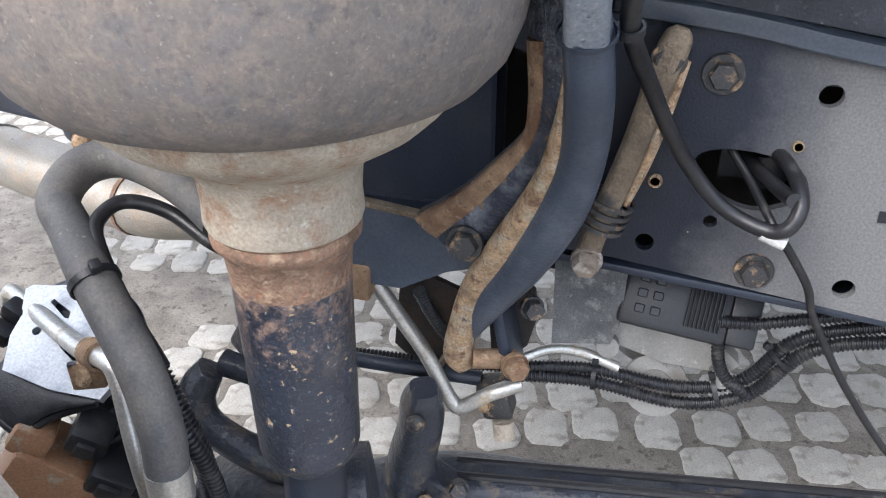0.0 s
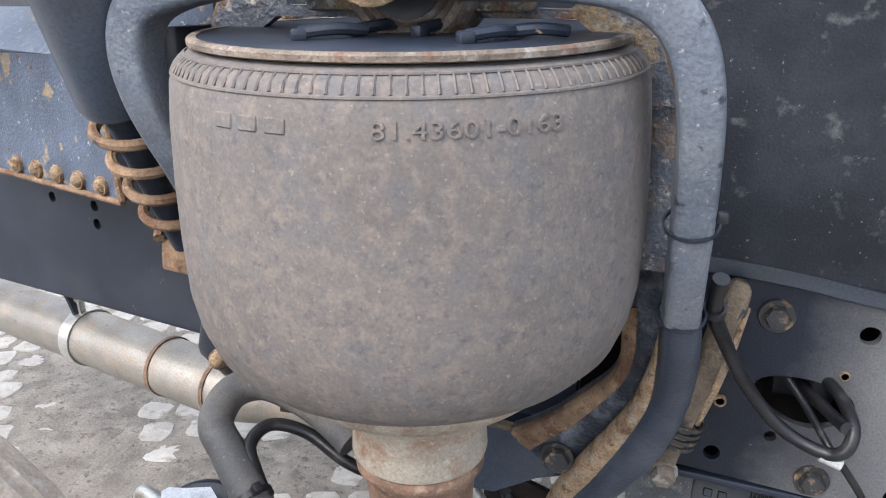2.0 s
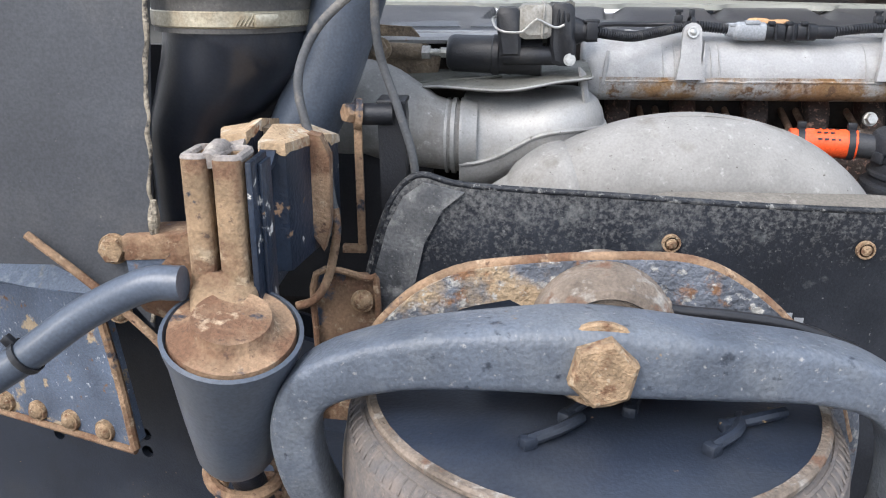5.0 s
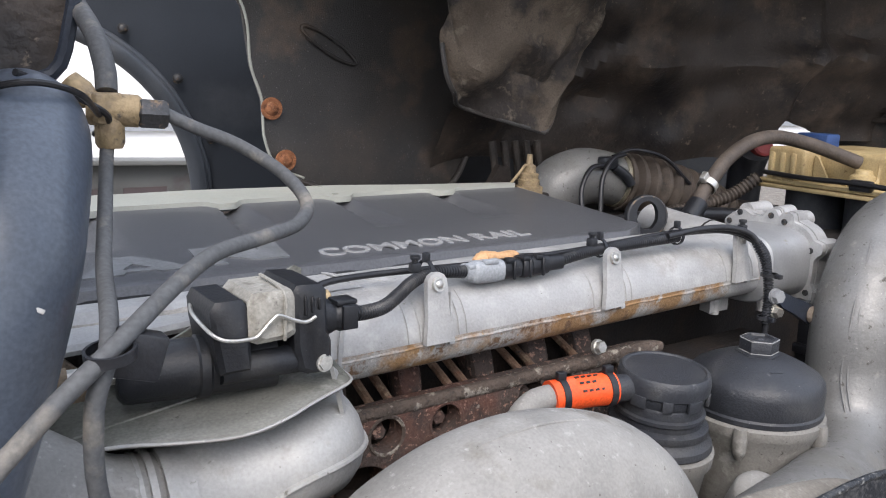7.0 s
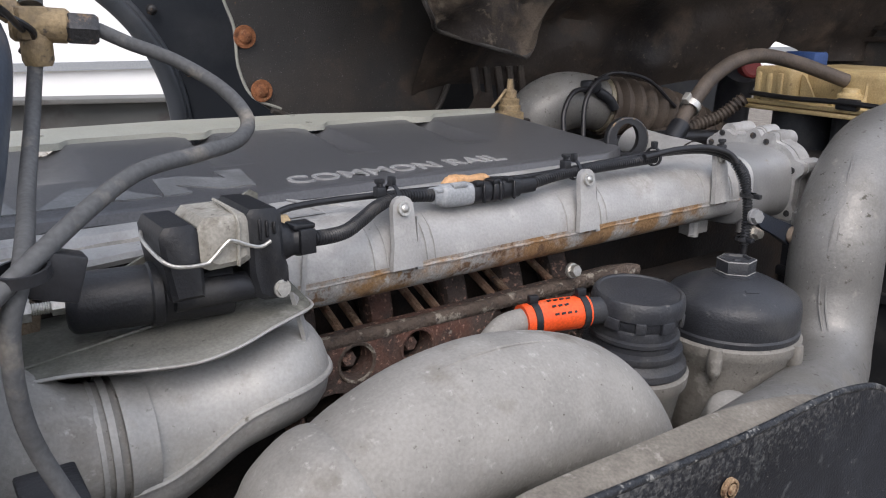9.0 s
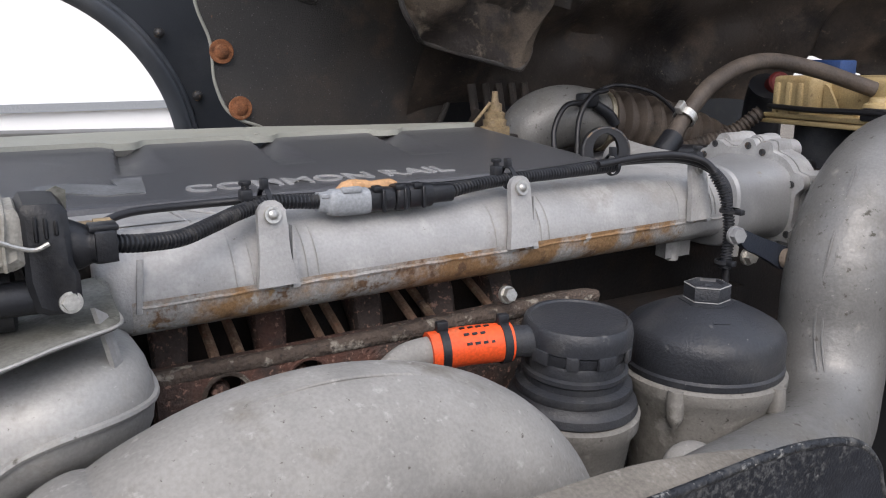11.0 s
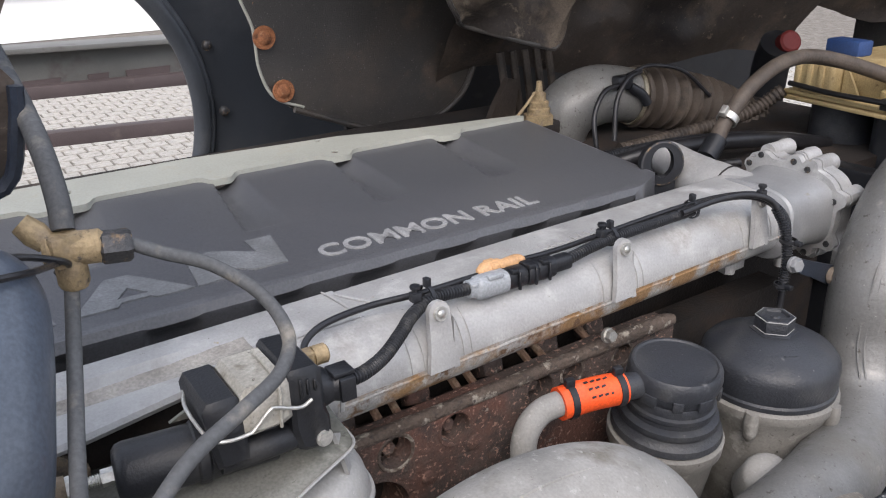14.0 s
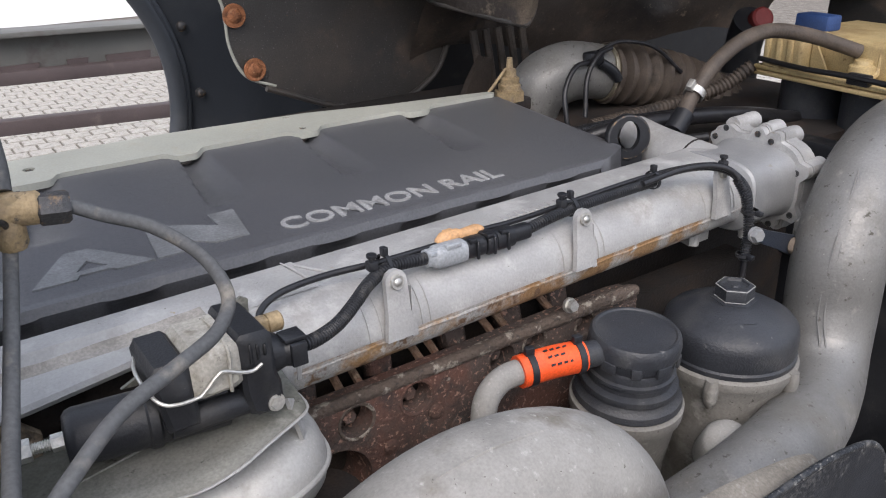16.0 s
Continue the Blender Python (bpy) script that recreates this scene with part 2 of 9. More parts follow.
M_GREYPIPE = mat("dusty_grey_pipe", (0.232, 0.225, 0.212), 0.8, metal=0.0, var=0.18, vscale=16, patches=[((0.300, 0.290, 0.270), 22, 0.46, 0.76, 0.9), ((0.165, 0.15, 0.13), 14, 0.57, 0.70, 0.9), ((0.34, 0.33, 0.31), 120, 0.60, 0.70, 0.9), ((0.10, 0.092, 0.08), 210, 0.655, 0.71, 0.9)], bump=0.16, bscale=300, grain=0.08)
M_COVER = mat("dusty_black_cover", (0.078, 0.080, 0.087), 0.31, var=0.07, vscale=5, patches=[((0.095, 0.096, 0.10), 4, 0.46, 0.76, 0.38), ((0.15, 0.148, 0.145), 38, 0.70, 0.77, 0.6), ((0.20, 0.195, 0.19), 160, 0.70, 0.75, 0.8), ((0.045, 0.046, 0.05), 300, 0.64, 0.70, 0.5)], bump=0.10, bscale=1100)
M_PLASTIC = mat("black_plastic", (0.013, 0.014, 0.017), 0.42, var=0.25, vscale=18, patches=[((0.045, 0.043, 0.041), 26, 0.55, 0.78, 0.7), ((0.14, 0.13, 0.12), 240, 0.69, 0.74, 0.9)], bump=0.12, bscale=500)
M_CAP = mat("filter_cap_plastic", (0.024, 0.026, 0.031), 0.44, var=0.2, vscale=14, patches=[((0.055, 0.055, 0.055), 22, 0.50, 0.78, 0.6), ((0.10, 0.10, 0.10), 60, 0.66, 0.75, 0.7), ((0.17, 0.165, 0.155), 240, 0.67, 0.73, 0.9)], bump=0.2, bscale=420)
M_BELLOWS = mat("dusty_bellows", (0.075, 0.072, 0.068), 0.46, var=0.3, vscale=18, patches=[((0.165, 0.152, 0.132), 18, 0.46, 0.74, 0.7), ((0.23, 0.205, 0.17), 150, 0.63, 0.70, 0.9)], bump=0.2)
M_STRAP = mat("clamp_band", (0.42, 0.38, 0.29), 0.42, metal=0.8, var=0.25, vscale=25, patches=[((0.25, 0.2, 0.13), 30, 0.5, 0.7, 0.8)], bump=0.15)
M_PIPEBLUE = mat("blue_black_pipe", (0.062, 0.076, 0.100), 0.36, var=0.25, vscale=9, patches=[((0.072, 0.079, 0.090), 8, 0.5, 0.8, 0.45), ((0.35, 0.35, 0.33), 170, 0.74, 0.78, 0.9)], bump=0.04, coat=0.15)
M_PANEL = mat("grey_panel", (0.060, 0.064, 0.072), 0.48, var=0.18, vscale=7, patches=[((0.095, 0.095, 0.097), 9, 0.5, 0.8, 0.65), ((0.17, 0.165, 0.155), 160, 0.68, 0.74, 0.9)], bump=0.12)
M_EDGE = mat("frayed_edge", (0.30, 0.26, 0.20), 0.95, var=0.4, vscale=90, patches=[((0.06, 0.055, 0.05), 80, 0.5, 0.62, 0.9)], bump=0.9, bscale=260)
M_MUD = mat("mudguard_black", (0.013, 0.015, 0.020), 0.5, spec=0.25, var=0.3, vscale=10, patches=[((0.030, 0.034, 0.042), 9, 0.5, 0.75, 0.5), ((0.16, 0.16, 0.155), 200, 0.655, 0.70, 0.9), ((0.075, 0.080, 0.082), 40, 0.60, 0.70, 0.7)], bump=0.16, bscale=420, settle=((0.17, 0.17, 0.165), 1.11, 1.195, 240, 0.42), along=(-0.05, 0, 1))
M_SCUFF = mat("scuffed_grey_plastic", (0.105, 0.108, 0.11), 0.7, var=0.35, vscale=18, patches=[((0.035, 0.038, 0.043), 14, 0.50, 0.66, 0.5), ((0.19, 0.19, 0.185), 60, 0.54, 0.66, 0.85), ((0.28, 0.275, 0.265), 260, 0.62, 0.69, 0.9)], bump=0.35, bscale=320)
M_MUDEDGE = mat("scuffed_mudguard_edge", (0.014, 0.016, 0.020), 0.45, var=0.3, vscale=10, patches=[((0.10, 0.10, 0.097), 55, 0.53, 0.68, 0.85), ((0.20, 0.20, 0.19), 150, 0.58, 0.66, 0.9), ((0.30, 0.29, 0.27), 330, 0.63, 0.69, 0.9)], bump=0.5, bscale=320)
M_DARKSHEET = mat("dark_cab_sheet", (0.044, 0.041, 0.039), 0.33, var=0.3, vscale=6, patches=[((0.062, 0.052, 0.044), 5, 0.50, 0.70, 0.5), ((0.125, 0.092, 0.068), 6, 0.56, 0.70, 0.75), ((0.19, 0.18, 0.17), 330, 0.64, 0.69, 0.7), ((0.17, 0.10, 0.06), 90, 0.69, 0.74, 0.9)], bump=0.35, bscale=420)
M_BROWNSHEET = mat("muddy_cab_sheet", (0.048, 0.037, 0.030), 0.6, var=0.35, vscale=7, patches=[((0.016, 0.014, 0.014), 6, 0.50, 0.64, 0.4), ((0.115, 0.084, 0.062), 9, 0.53, 0.70, 0.75), ((0.17, 0.135, 0.10), 40, 0.645, 0.72, 0.9), ((0.14, 0.115, 0.09), 150, 0.64, 0.70, 0.9)], bump=0.5, bscale=110)
M_TUNNEL = mat("dry_mud_sheet", (0.125, 0.098, 0.074), 0.9, var=0.35, vscale=9, patches=[((0.036, 0.029, 0.025), 7, 0.48, 0.57, 0.7), ((0.23, 0.19, 0.145), 20, 0.57, 0.67, 0.9), ((0.085, 0.066, 0.052), 130, 0.60, 0.68, 0.9)], bump=0.7, bscale=110)
M_BLOCK = mat("rust_brown_iron", (0.060, 0.044, 0.038), 0.85, var=0.35, vscale=16, patches=[((0.112, 0.052, 0.038), 9, 0.47, 0.62, 0.9), ((0.030, 0.026, 0.024), 22, 0.55, 0.66, 0.85), ((0.27, 0.165, 0.125), 190, 0.565, 0.63, 0.92), ((0.22, 0.20, 0.17), 60, 0.67, 0.72, 0.92)], bump=0.6, bscale=330)
M_CRUST = mat("flaking_pale_crust", (0.082, 0.062, 0.050), 0.9, var=0.3, vscale=30, patches=[((0.24, 0.215, 0.18), 70, 0.545, 0.61, 0.92), ((0.05, 0.040, 0.035), 130, 0.56, 0.64, 0.9)], bump=0.8, bscale=260)
# dark iron; also the near-black of sheets that stand in for deep shade
M_IRONSHADE = mat("dark_iron_and_shade", (0.018, 0.015, 0.014), 0.8, var=0.35, vscale=16, patches=[((0.045, 0.03, 0.022), 14, 0.5, 0.7, 0.9)], bump=0.4)
M_ORANGE = mat("orange_silicone", (0.75, 0.085, 0.018), 0.5, var=0.12, vscale=30, patches=[((0.55, 0.14, 0.06), 30, 0.6, 0.78, 0.7)], bump=0.05)
M_BRASS = mat("dusty_brass", (0.30, 0.225, 0.13), 0.6, metal=0.3, var=0.25, vscale=60, patches=[((0.24, 0.185, 0.125), 70, 0.48, 0.66, 0.9), ((0.09, 0.075, 0.06), 130, 0.62, 0.70, 0.9)], bump=0.3)
M_TANPLASTIC = mat("amber_plastic", (0.50, 0.29, 0.145), 0.5, var=0.2, vscale=60, patches=[((0.34, 0.20, 0.10), 90, 0.55, 0.68, 0.8)], bump=0.15)
M_GREYPLASTIC = mat("grey_plastic", (0.26, 0.275, 0.29), 0.5, var=0.12, vscale=40, bump=0.05)
M_TANK = mat("yellowed_tank", (0.40, 0.305, 0.155), 0.5, var=0.2, vscale=14, patches=[((0.27, 0.19, 0.09), 12, 0.50, 0.70, 0.8), ((0.20, 0.14, 0.075), 60, 0.64, 0.72, 0.9)], bump=0.15)
M_STRIP = mat("pale_cover_rail", (0.33, 0.335, 0.295), 0.6, var=0.1, vscale=9, patches=[((0.36, 0.34, 0.28), 20, 0.58, 0.78, 0.85)], bump=0.1, grain=0.05)
M_LETTER = mat("silver_lettering", (0.34, 0.34, 0.34), 0.5, metal=0.3, var=0.2, vscale=40, patches=[((0.22, 0.22, 0.22), 90, 0.56, 0.68, 0.6)], bump=0.05)
M_LOGO = mat("grey_badge", (0.17, 0.175, 0.18), 0.55, metal=0.2, var=0.2, vscale=40, bump=0.1)
M_TYRE = mat("dusty_tyre", (0.31, 0.262, 0.212), 0.95, var=0.2, vscale=18, patches=[((0.24, 0.21, 0.175), 22, 0.55, 0.75, 0.9), ((0.42, 0.375, 0.32), 70, 0.56, 0.7, 0.95)], bump=0.4, bscale=120)
M_STONE = mat("cobble_stone", (0.330, 0.313, 0.282), 0.92, var=0.14, vscale=22, patches=[((0.215, 0.198, 0.172), 24, 0.53, 0.65, 0.95), ((0.39, 0.37, 0.34), 120, 0.60, 0.70, 0.9), ((0.165, 0.15, 0.127), 260, 0.64, 0.70, 0.9)], bump=0.45, bscale=160, random_tone=0.14)
M_DIRT = mat("joint_dirt", (0.155, 0.138, 0.118), 0.98, var=0.3, vscale=12, patches=[((0.23, 0.21, 0.182), 9, 0.50, 0.66, 0.95), ((0.085, 0.074, 0.062), 60, 0.54, 0.66, 0.95), ((0.30, 0.28, 0.25), 190, 0.655, 0.69, 0.9), ((0.26, 0.24, 0.215), 420, 0.64, 0.69, 0.9)], bump=1.0, bscale=110, grain=0.25)
M_CHAMBER = mat("brake_chamber_grey", (0.36, 0.39, 0.43), 0.40, metal=0.3, var=0.15, vscale=12, patches=[((0.26, 0.29, 0.335), 20, 0.52, 0.66, 0.5), ((0.09, 0.09, 0.09), 160, 0.70, 0.74, 0.9)], bump=0.08)
M_MUDRUST = mat("mud_caked_rust", (0.15, 0.115, 0.08), 0.95, var=0.35, vscale=40, patches=[((0.24, 0.18, 0.12), 40, 0.5, 0.7, 0.95), ((0.05, 0.045, 0.04), 30, 0.55, 0.65, 0.8)], bump=0.8, bscale=200)
M_WHITE = mat("white_tape", (0.42, 0.42, 0.41), 0.7, var=0.1, vscale=60, bump=0.1)
M_FARSTEEL = mat("far_trailer_steel", (0.078, 0.060, 0.060), 0.65, var=0.2, vscale=3, patches=[((0.13, 0.105, 0.095), 9, 0.58, 0.72, 0.8)], bump=0.0)
M_CHIPBLUE = mat("chipped_blue_paint", (0.016, 0.024, 0.040), 0.32, var=0.3, vscale=20, patches=[((0.52, 0.50, 0.46), 40, 0.62, 0.645, 0.7), ((0.24, 0.15, 0.09), 46, 0.66, 0.69, 0.92)], bump=0.2)
M_TANTOP = mat("cream_tan_rust", (0.40, 0.285, 0.175), 0.92, var=0.25, vscale=40, patches=[((0.52, 0.45, 0.35), 38, 0.52, 0.62, 0.9), ((0.27, 0.135, 0.07), 50, 0.57, 0.66, 0.92), ((0.12, 0.075, 0.05), 160, 0.64, 0.70, 0.9)], bump=0.6, bscale=320)
M_POST = mat("rusty_tan_post", (0.255, 0.175, 0.105), 0.9, var=0.3, vscale=30, patches=[((0.145, 0.080, 0.048), 24, 0.50, 0.62, 0.92), ((0.36, 0.28, 0.185), 45, 0.58, 0.68, 0.92), ((0.030, 0.032, 0.040), 30, 0.605, 0.64, 0.45), ((0.11, 0.075, 0.055), 130, 0.60, 0.67, 0.9)], bump=0.45, bscale=300)
M_WORN = mat("worn_grey_metal", (0.27, 0.24, 0.215), 0.65, metal=0.1, var=0.25, vscale=40, patches=[((0.42, 0.38, 0.32), 60, 0.55, 0.68, 0.7), ((0.13, 0.10, 0.085), 70, 0.58, 0.68, 0.9)], bump=0.4, bscale=300)
M_EDGERUST = mat("grey_rust_rim", (0.17, 0.135, 0.105), 0.85, var=0.35, vscale=40, patches=[((0.30, 0.275, 0.24), 60, 0.54, 0.66, 0.9), ((0.15, 0.085, 0.055), 45, 0.56, 0.66, 0.9)], bump=0.6)
M_GROOVE = mat("groove_dust", (0.275, 0.258, 0.232), 0.95, var=0.3, vscale=30, patches=[((0.30, 0.28, 0.25), 60, 0.52, 0.68, 0.9)], bump=0.4, bscale=240)
M_SCUFFEDGE = mat("dust_worn_edge", (0.22, 0.22, 0.215), 0.7, var=0.3, vscale=90, bump=0.1)
M_PLUG = mat("dirty_grey_plug", (0.30, 0.285, 0.25), 0.75, var=0.18, vscale=20, patches=[((0.15, 0.135, 0.11), 45, 0.54, 0.68, 0.85), ((0.37, 0.355, 0.32), 90, 0.58, 0.70, 0.85), ((0.09, 0.08, 0.07), 170, 0.64, 0.71, 0.9)], bump=0.2, bscale=300)
M_TANBOX = mat("brown_plastic_box", (0.31, 0.165, 0.09), 0.6, var=0.15, vscale=30, patches=[((0.33, 0.27, 0.20), 60, 0.58, 0.70, 0.9)], bump=0.15)
M_TRAY = mat("dusty_sheet_tray", (0.165, 0.163, 0.145), 0.6, metal=0.15, var=0.25, vscale=14, patches=[((0.09, 0.09, 0.075), 10, 0.50, 0.64, 0.8), ((0.27, 0.265, 0.24), 24, 0.55, 0.70, 0.8), ((0.05, 0.05, 0.042), 90, 0.62, 0.70, 0.9)], bump=0.2)
# blue paint with rust spots, lightened to carry the sky's glare
M_GLAREBLUE = mat("sky_glare_blue_top", (0.20, 0.23, 0.28), 0.5, var=0.2, vscale=12, patches=[((0.36, 0.31, 0.23), 18, 0.56, 0.66, 0.92), ((0.34, 0.36, 0.385), 70, 0.54, 0.68, 0.7)], bump=0.2)
M_FLAKE = mat("flaking_rust", (0.33, 0.225, 0.135), 0.95, var=0.4, vscale=60, patches=[((0.36, 0.30, 0.22), 75, 0.50, 0.62, 0.95), ((0.15, 0.09, 0.055), 55, 0.53, 0.63, 0.95), ((0.05, 0.055, 0.07), 60, 0.62, 0.67, 0.5)], bump=0.7, bscale=480, grain=0.25)
M_DUCT = mat("black_duct", (0.016, 0.019, 0.026), 0.30, var=0.25, vscale=9, patches=[((0.035, 0.037, 0.042), 8, 0.5, 0.8, 0.42)], bump=0.04, coat=0.15)
M_GREASE = mat("greasy_black_iron", (0.026, 0.030, 0.040), 0.30, var=0.35, vscale=20, patches=[((0.13, 0.105, 0.08), 32, 0.56, 0.68, 0.9), ((0.05, 0.055, 0.062), 14, 0.5, 0.72, 0.4), ((0.26, 0.225, 0.18), 150, 0.66, 0.71, 0.9)], bump=0.5, bscale=160)
M_RUSTBOLT = mat("orange_rust_bolt", (0.26, 0.105, 0.048), 0.9, var=0.3, vscale=60, patches=[((0.13, 0.055, 0.03), 60, 0.5, 0.64, 0.9), ((0.36, 0.19, 0.10), 120, 0.58, 0.68, 0.9)], bump=0.6, bscale=400)
M_ARCH = mat("dull_blue_arch", (0.050, 0.057, 0.068), 0.42, var=0.2, vscale=5, patches=[((0.085, 0.090, 0.098), 6, 0.5, 0.72, 0.5), ((0.11, 0.09, 0.07), 16, 0.66, 0.74, 0.8)], bump=0.1)
M_LINER = mat("dark_blue_liner", (0.032, 0.037, 0.045), 0.40, var=0.2, vscale=4, patches=[((0.055, 0.059, 0.066), 5, 0.5, 0.72, 0.5), ((0.09, 0.075, 0.06), 14, 0.66, 0.74, 0.8)], bump=0.1)
M_BEAMTOP = mat("dull_grey_steel", (0.120, 0.120, 0.113), 0.6, var=0.15, vscale=3, patches=[((0.085, 0.07, 0.066), 5, 0.55, 0.7, 0.7)], bump=0.0)
M_EATEN = mat("rust_eaten_blue", (0.205, 0.130, 0.080), 0.9, var=0.3, vscale=40, patches=[((0.13, 0.072, 0.045), 26, 0.5, 0.62, 0.9), ((0.045, 0.060, 0.088), 15, 0.56, 0.60, 0.4), ((0.36, 0.29, 0.20), 70, 0.59, 0.68, 0.9)], bump=0.5, bscale=280)
M_HOUSING = mat("grimy_cast_housing", (0.175, 0.167, 0.152), 0.8, var=0.22, vscale=16, patches=[((0.10, 0.093, 0.08), 12, 0.50, 0.64, 0.9), ((0.27, 0.26, 0.24), 34, 0.56, 0.68, 0.85), ((0.065, 0.06, 0.052), 150, 0.62, 0.70, 0.9)], bump=0.25, bscale=260, grain=0.1)
M_LEDGE = mat("tan_dusty_sheet", (0.165, 0.150, 0.128), 0.85, var=0.2, vscale=14, patches=[((0.11, 0.098, 0.083), 20, 0.52, 0.66, 0.9), ((0.23, 0.215, 0.19), 90, 0.58, 0.68, 0.9)], bump=0.2)
M_BROWNHOSE = mat("brown_dusty_rubber", (0.060, 0.047, 0.038), 0.6, var=0.25, vscale=18, patches=[((0.115, 0.092, 0.073), 16, 0.48, 0.72, 0.8), ((0.032, 0.027, 0.024), 30, 0.56, 0.70, 0.6)], bump=0.2)
M_LEG = mat("smooth_leg_paint", (0.034, 0.044, 0.063), 0.33, var=0.25, vscale=12, patches=[((0.085, 0.098, 0.12), 16, 0.50, 0.74, 0.45), ((0.25, 0.235, 0.21), 200, 0.69, 0.73, 0.85)], bump=0.15, bscale=300)
M_RED = mat("red_cap", (0.13, 0.015, 0.014), 0.6, bump=0.1)
M_BLUE = mat("blue_cap", (0.02, 0.05, 0.15), 0.55, bump=0.1)
M_FARWALL = mat("white_hall_wall", (0.8, 0.8, 0.8), 0.7, var=0.04, vscale=0.4, bump=0.0)


# ---- mesh helpers ----
PLACE = Matrix()  # where the parts drawn next are laid


def thing(name, loc, label, category, group="", kind=""):
    ob = new(name)
    ob.location = PLACE @ Vector(loc)
    ob.empty_display_size = 0.02
    return tagged(ob, label, category, group, kind)


def part(name, bm, material, parent=None, label="", smooth=True):
    me = bpy.data.meshes.new(name)
    bmesh.ops.transform(bm, matrix=PLACE, verts=bm.verts)
    bmesh.ops.recalc_face_normals(bm, faces=bm.faces)
    bm.to_mesh(me)
    bm.free()
    me.materials.append(material)
    if smooth:
        me.polygons.foreach_set("use_smooth", [True] * len(me.polygons))
        me.set_sharp_from_angle(angle=radians(38))
    ob = new(name, me)
    if parent is not None:
        ob.parent = parent
        if parent.type == "EMPTY":
            ob.matrix_parent_inverse = Matrix.Translation(-parent.location)
    if label:
        tagged(ob, label)
    return ob


def spline(pts, sub=8):
    """Catmull-Rom through the points; each point may carry more numbers than three."""
    p = [Vector(q) for q in pts]
    p = [p[0] * 2 - p[1]] + p + [p[-1] * 2 - p[-2]]
    out = []
    for i in range(1, len(p) - 2):
        for k in range(sub):
            t = k / sub
            out.append(0.5 * ((2 * p[i]) + (p[i + 1] - p[i - 1]) * t + (2 * p[i - 1] - 5 * p[i] + 4 * p[i + 1] - p[i + 2]) * t * t + (3 * p[i] - p[i - 1] - 3 * p[i + 1] + p[i + 2]) * t ** 3))
    out.append(p[-2].copy())
    return out


def tube(bm, pts, radius, sub=8, n=14, squash=None, power=2.0, ridge=0.0, pitch=0.006, cap=True, up=(0, 0, 1)):
    """A round (or squashed) bar swept along a curve. radius: number or a list by point. squash: width over height."""
    rad = radius if isinstance(radius, (list, tuple)) else [radius] * len(pts)
    line = spline([Vector((*q, 0))[:3] for q in pts], sub)
    rs = [v[0] for v in spline([(r, 0, 0) for r in rad], sub)]
    if ridge:
        run = [0.0]
        for a, b2 in zip(line, line[1:]):
            run.append(run[-1] + (b2 - a).length)
        steps = max(4, int(run[-1] / pitch * 4))
        line2, r2, j = [], [], 0
        for i in range(steps + 1):
            q = run[-1] * i / steps
            while j < len(run) - 2 and run[j + 1] < q:
                j += 1
            f = (q - run[j]) / max(1e-9, run[j + 1] - run[j])
            line2.append(line[j].lerp(line[j + 1], f))
            r2.append(rs[j] + (rs[j + 1] - rs[j]) * f + (ridge if i % 4 < 2 else -ridge))
        line, rs = line2, r2
    rings = []
    side = None
    for i, q in enumerate(line):
        d = (line[min(i + 1, len(line) - 1)] - line[max(i - 1, 0)]).normalized()
        if side is None:
            side = d.cross(Vector(up))
            if side.length < 0.05:
                side = d.cross(Vector((1, 0, 0.1)))
        side = (side - d * side.dot(d)).normalized()
        nrm = side.cross(d)
        ring = []
        for k in range(n):
            a = 2 * math.pi * k / n
            c, s = math.cos(a), math.sin(a)
            if power != 2.0:
                c = math.copysign(abs(c) ** (2 / power), c)
                s = math.copysign(abs(s) ** (2 / power), s)
            w = squash if squash else 1.0
            ring.append(bm.verts.new(q + side * (c * rs[i] * w) + nrm * (s * rs[i])))
        rings.append(ring)
    for r0, r1 in zip(rings, rings[1:]):
        for k in range(n):
            bm.faces.new((r0[k], r0[(k + 1) % n], r1[(k + 1) % n], r1[k]))
    if cap:
        bm.faces.new(rings[0][::-1])
        bm.faces.new(rings[-1])
    return bm


def loft(bm, left, right, bow=0.01, thick=0.012, sub=5, n=9, wide=1.0, lift=0.0):
    """A bowed plate between two edge curves, thick along y."""
    rows = []
    for a, b in zip(spline(left, sub), spline(right, sub)):
        b = a.lerp(b, wide)
        front = [a.lerp(b, k / (n - 1)) - Vector((0, bow * math.sin(math.pi * k / (n - 1)) ** 0.6 + lift, 0)) for k in range(n)]
        back = [a.lerp(b, k / (n - 1)) + Vector((0, thick, 0)) for k in range(n - 1, -1, -1)]
        rows.append([bm.verts.new(q) for q in front + back])
    m = 2 * n
    for r0, r1 in zip(rows, rows[1:]):
        for k in range(m):
            bm.faces.new((r0[k], r0[(k + 1) % m], r1[(k + 1) % m], r1[k]))
    bm.faces.new(rows[0][::-1])
    bm.faces.new(rows[-1])
    return bm


def lathe(bm, profile, m=None, n=40, cap=True):
    """Turns (radius, height) pairs round the z axis, then places by m."""
    m = m or Matrix()
    rings = []
    for r, z in profile:
        rings.append([bm.verts.new(m @ Vector((r * math.cos(2 * math.pi * k / n), r * math.sin(2 * math.pi * k / n), z))) for k in range(n)])
    for a, b2 in zip(rings, rings[1:]):
        for k in range(n):
            bm.faces.new((a[k], a[(k + 1) % n], b2[(k + 1) % n], b2[k]))
    if cap:
        bm.faces.new(rings[0][::-1])
        bm.faces.new(rings[-1])
    return bm


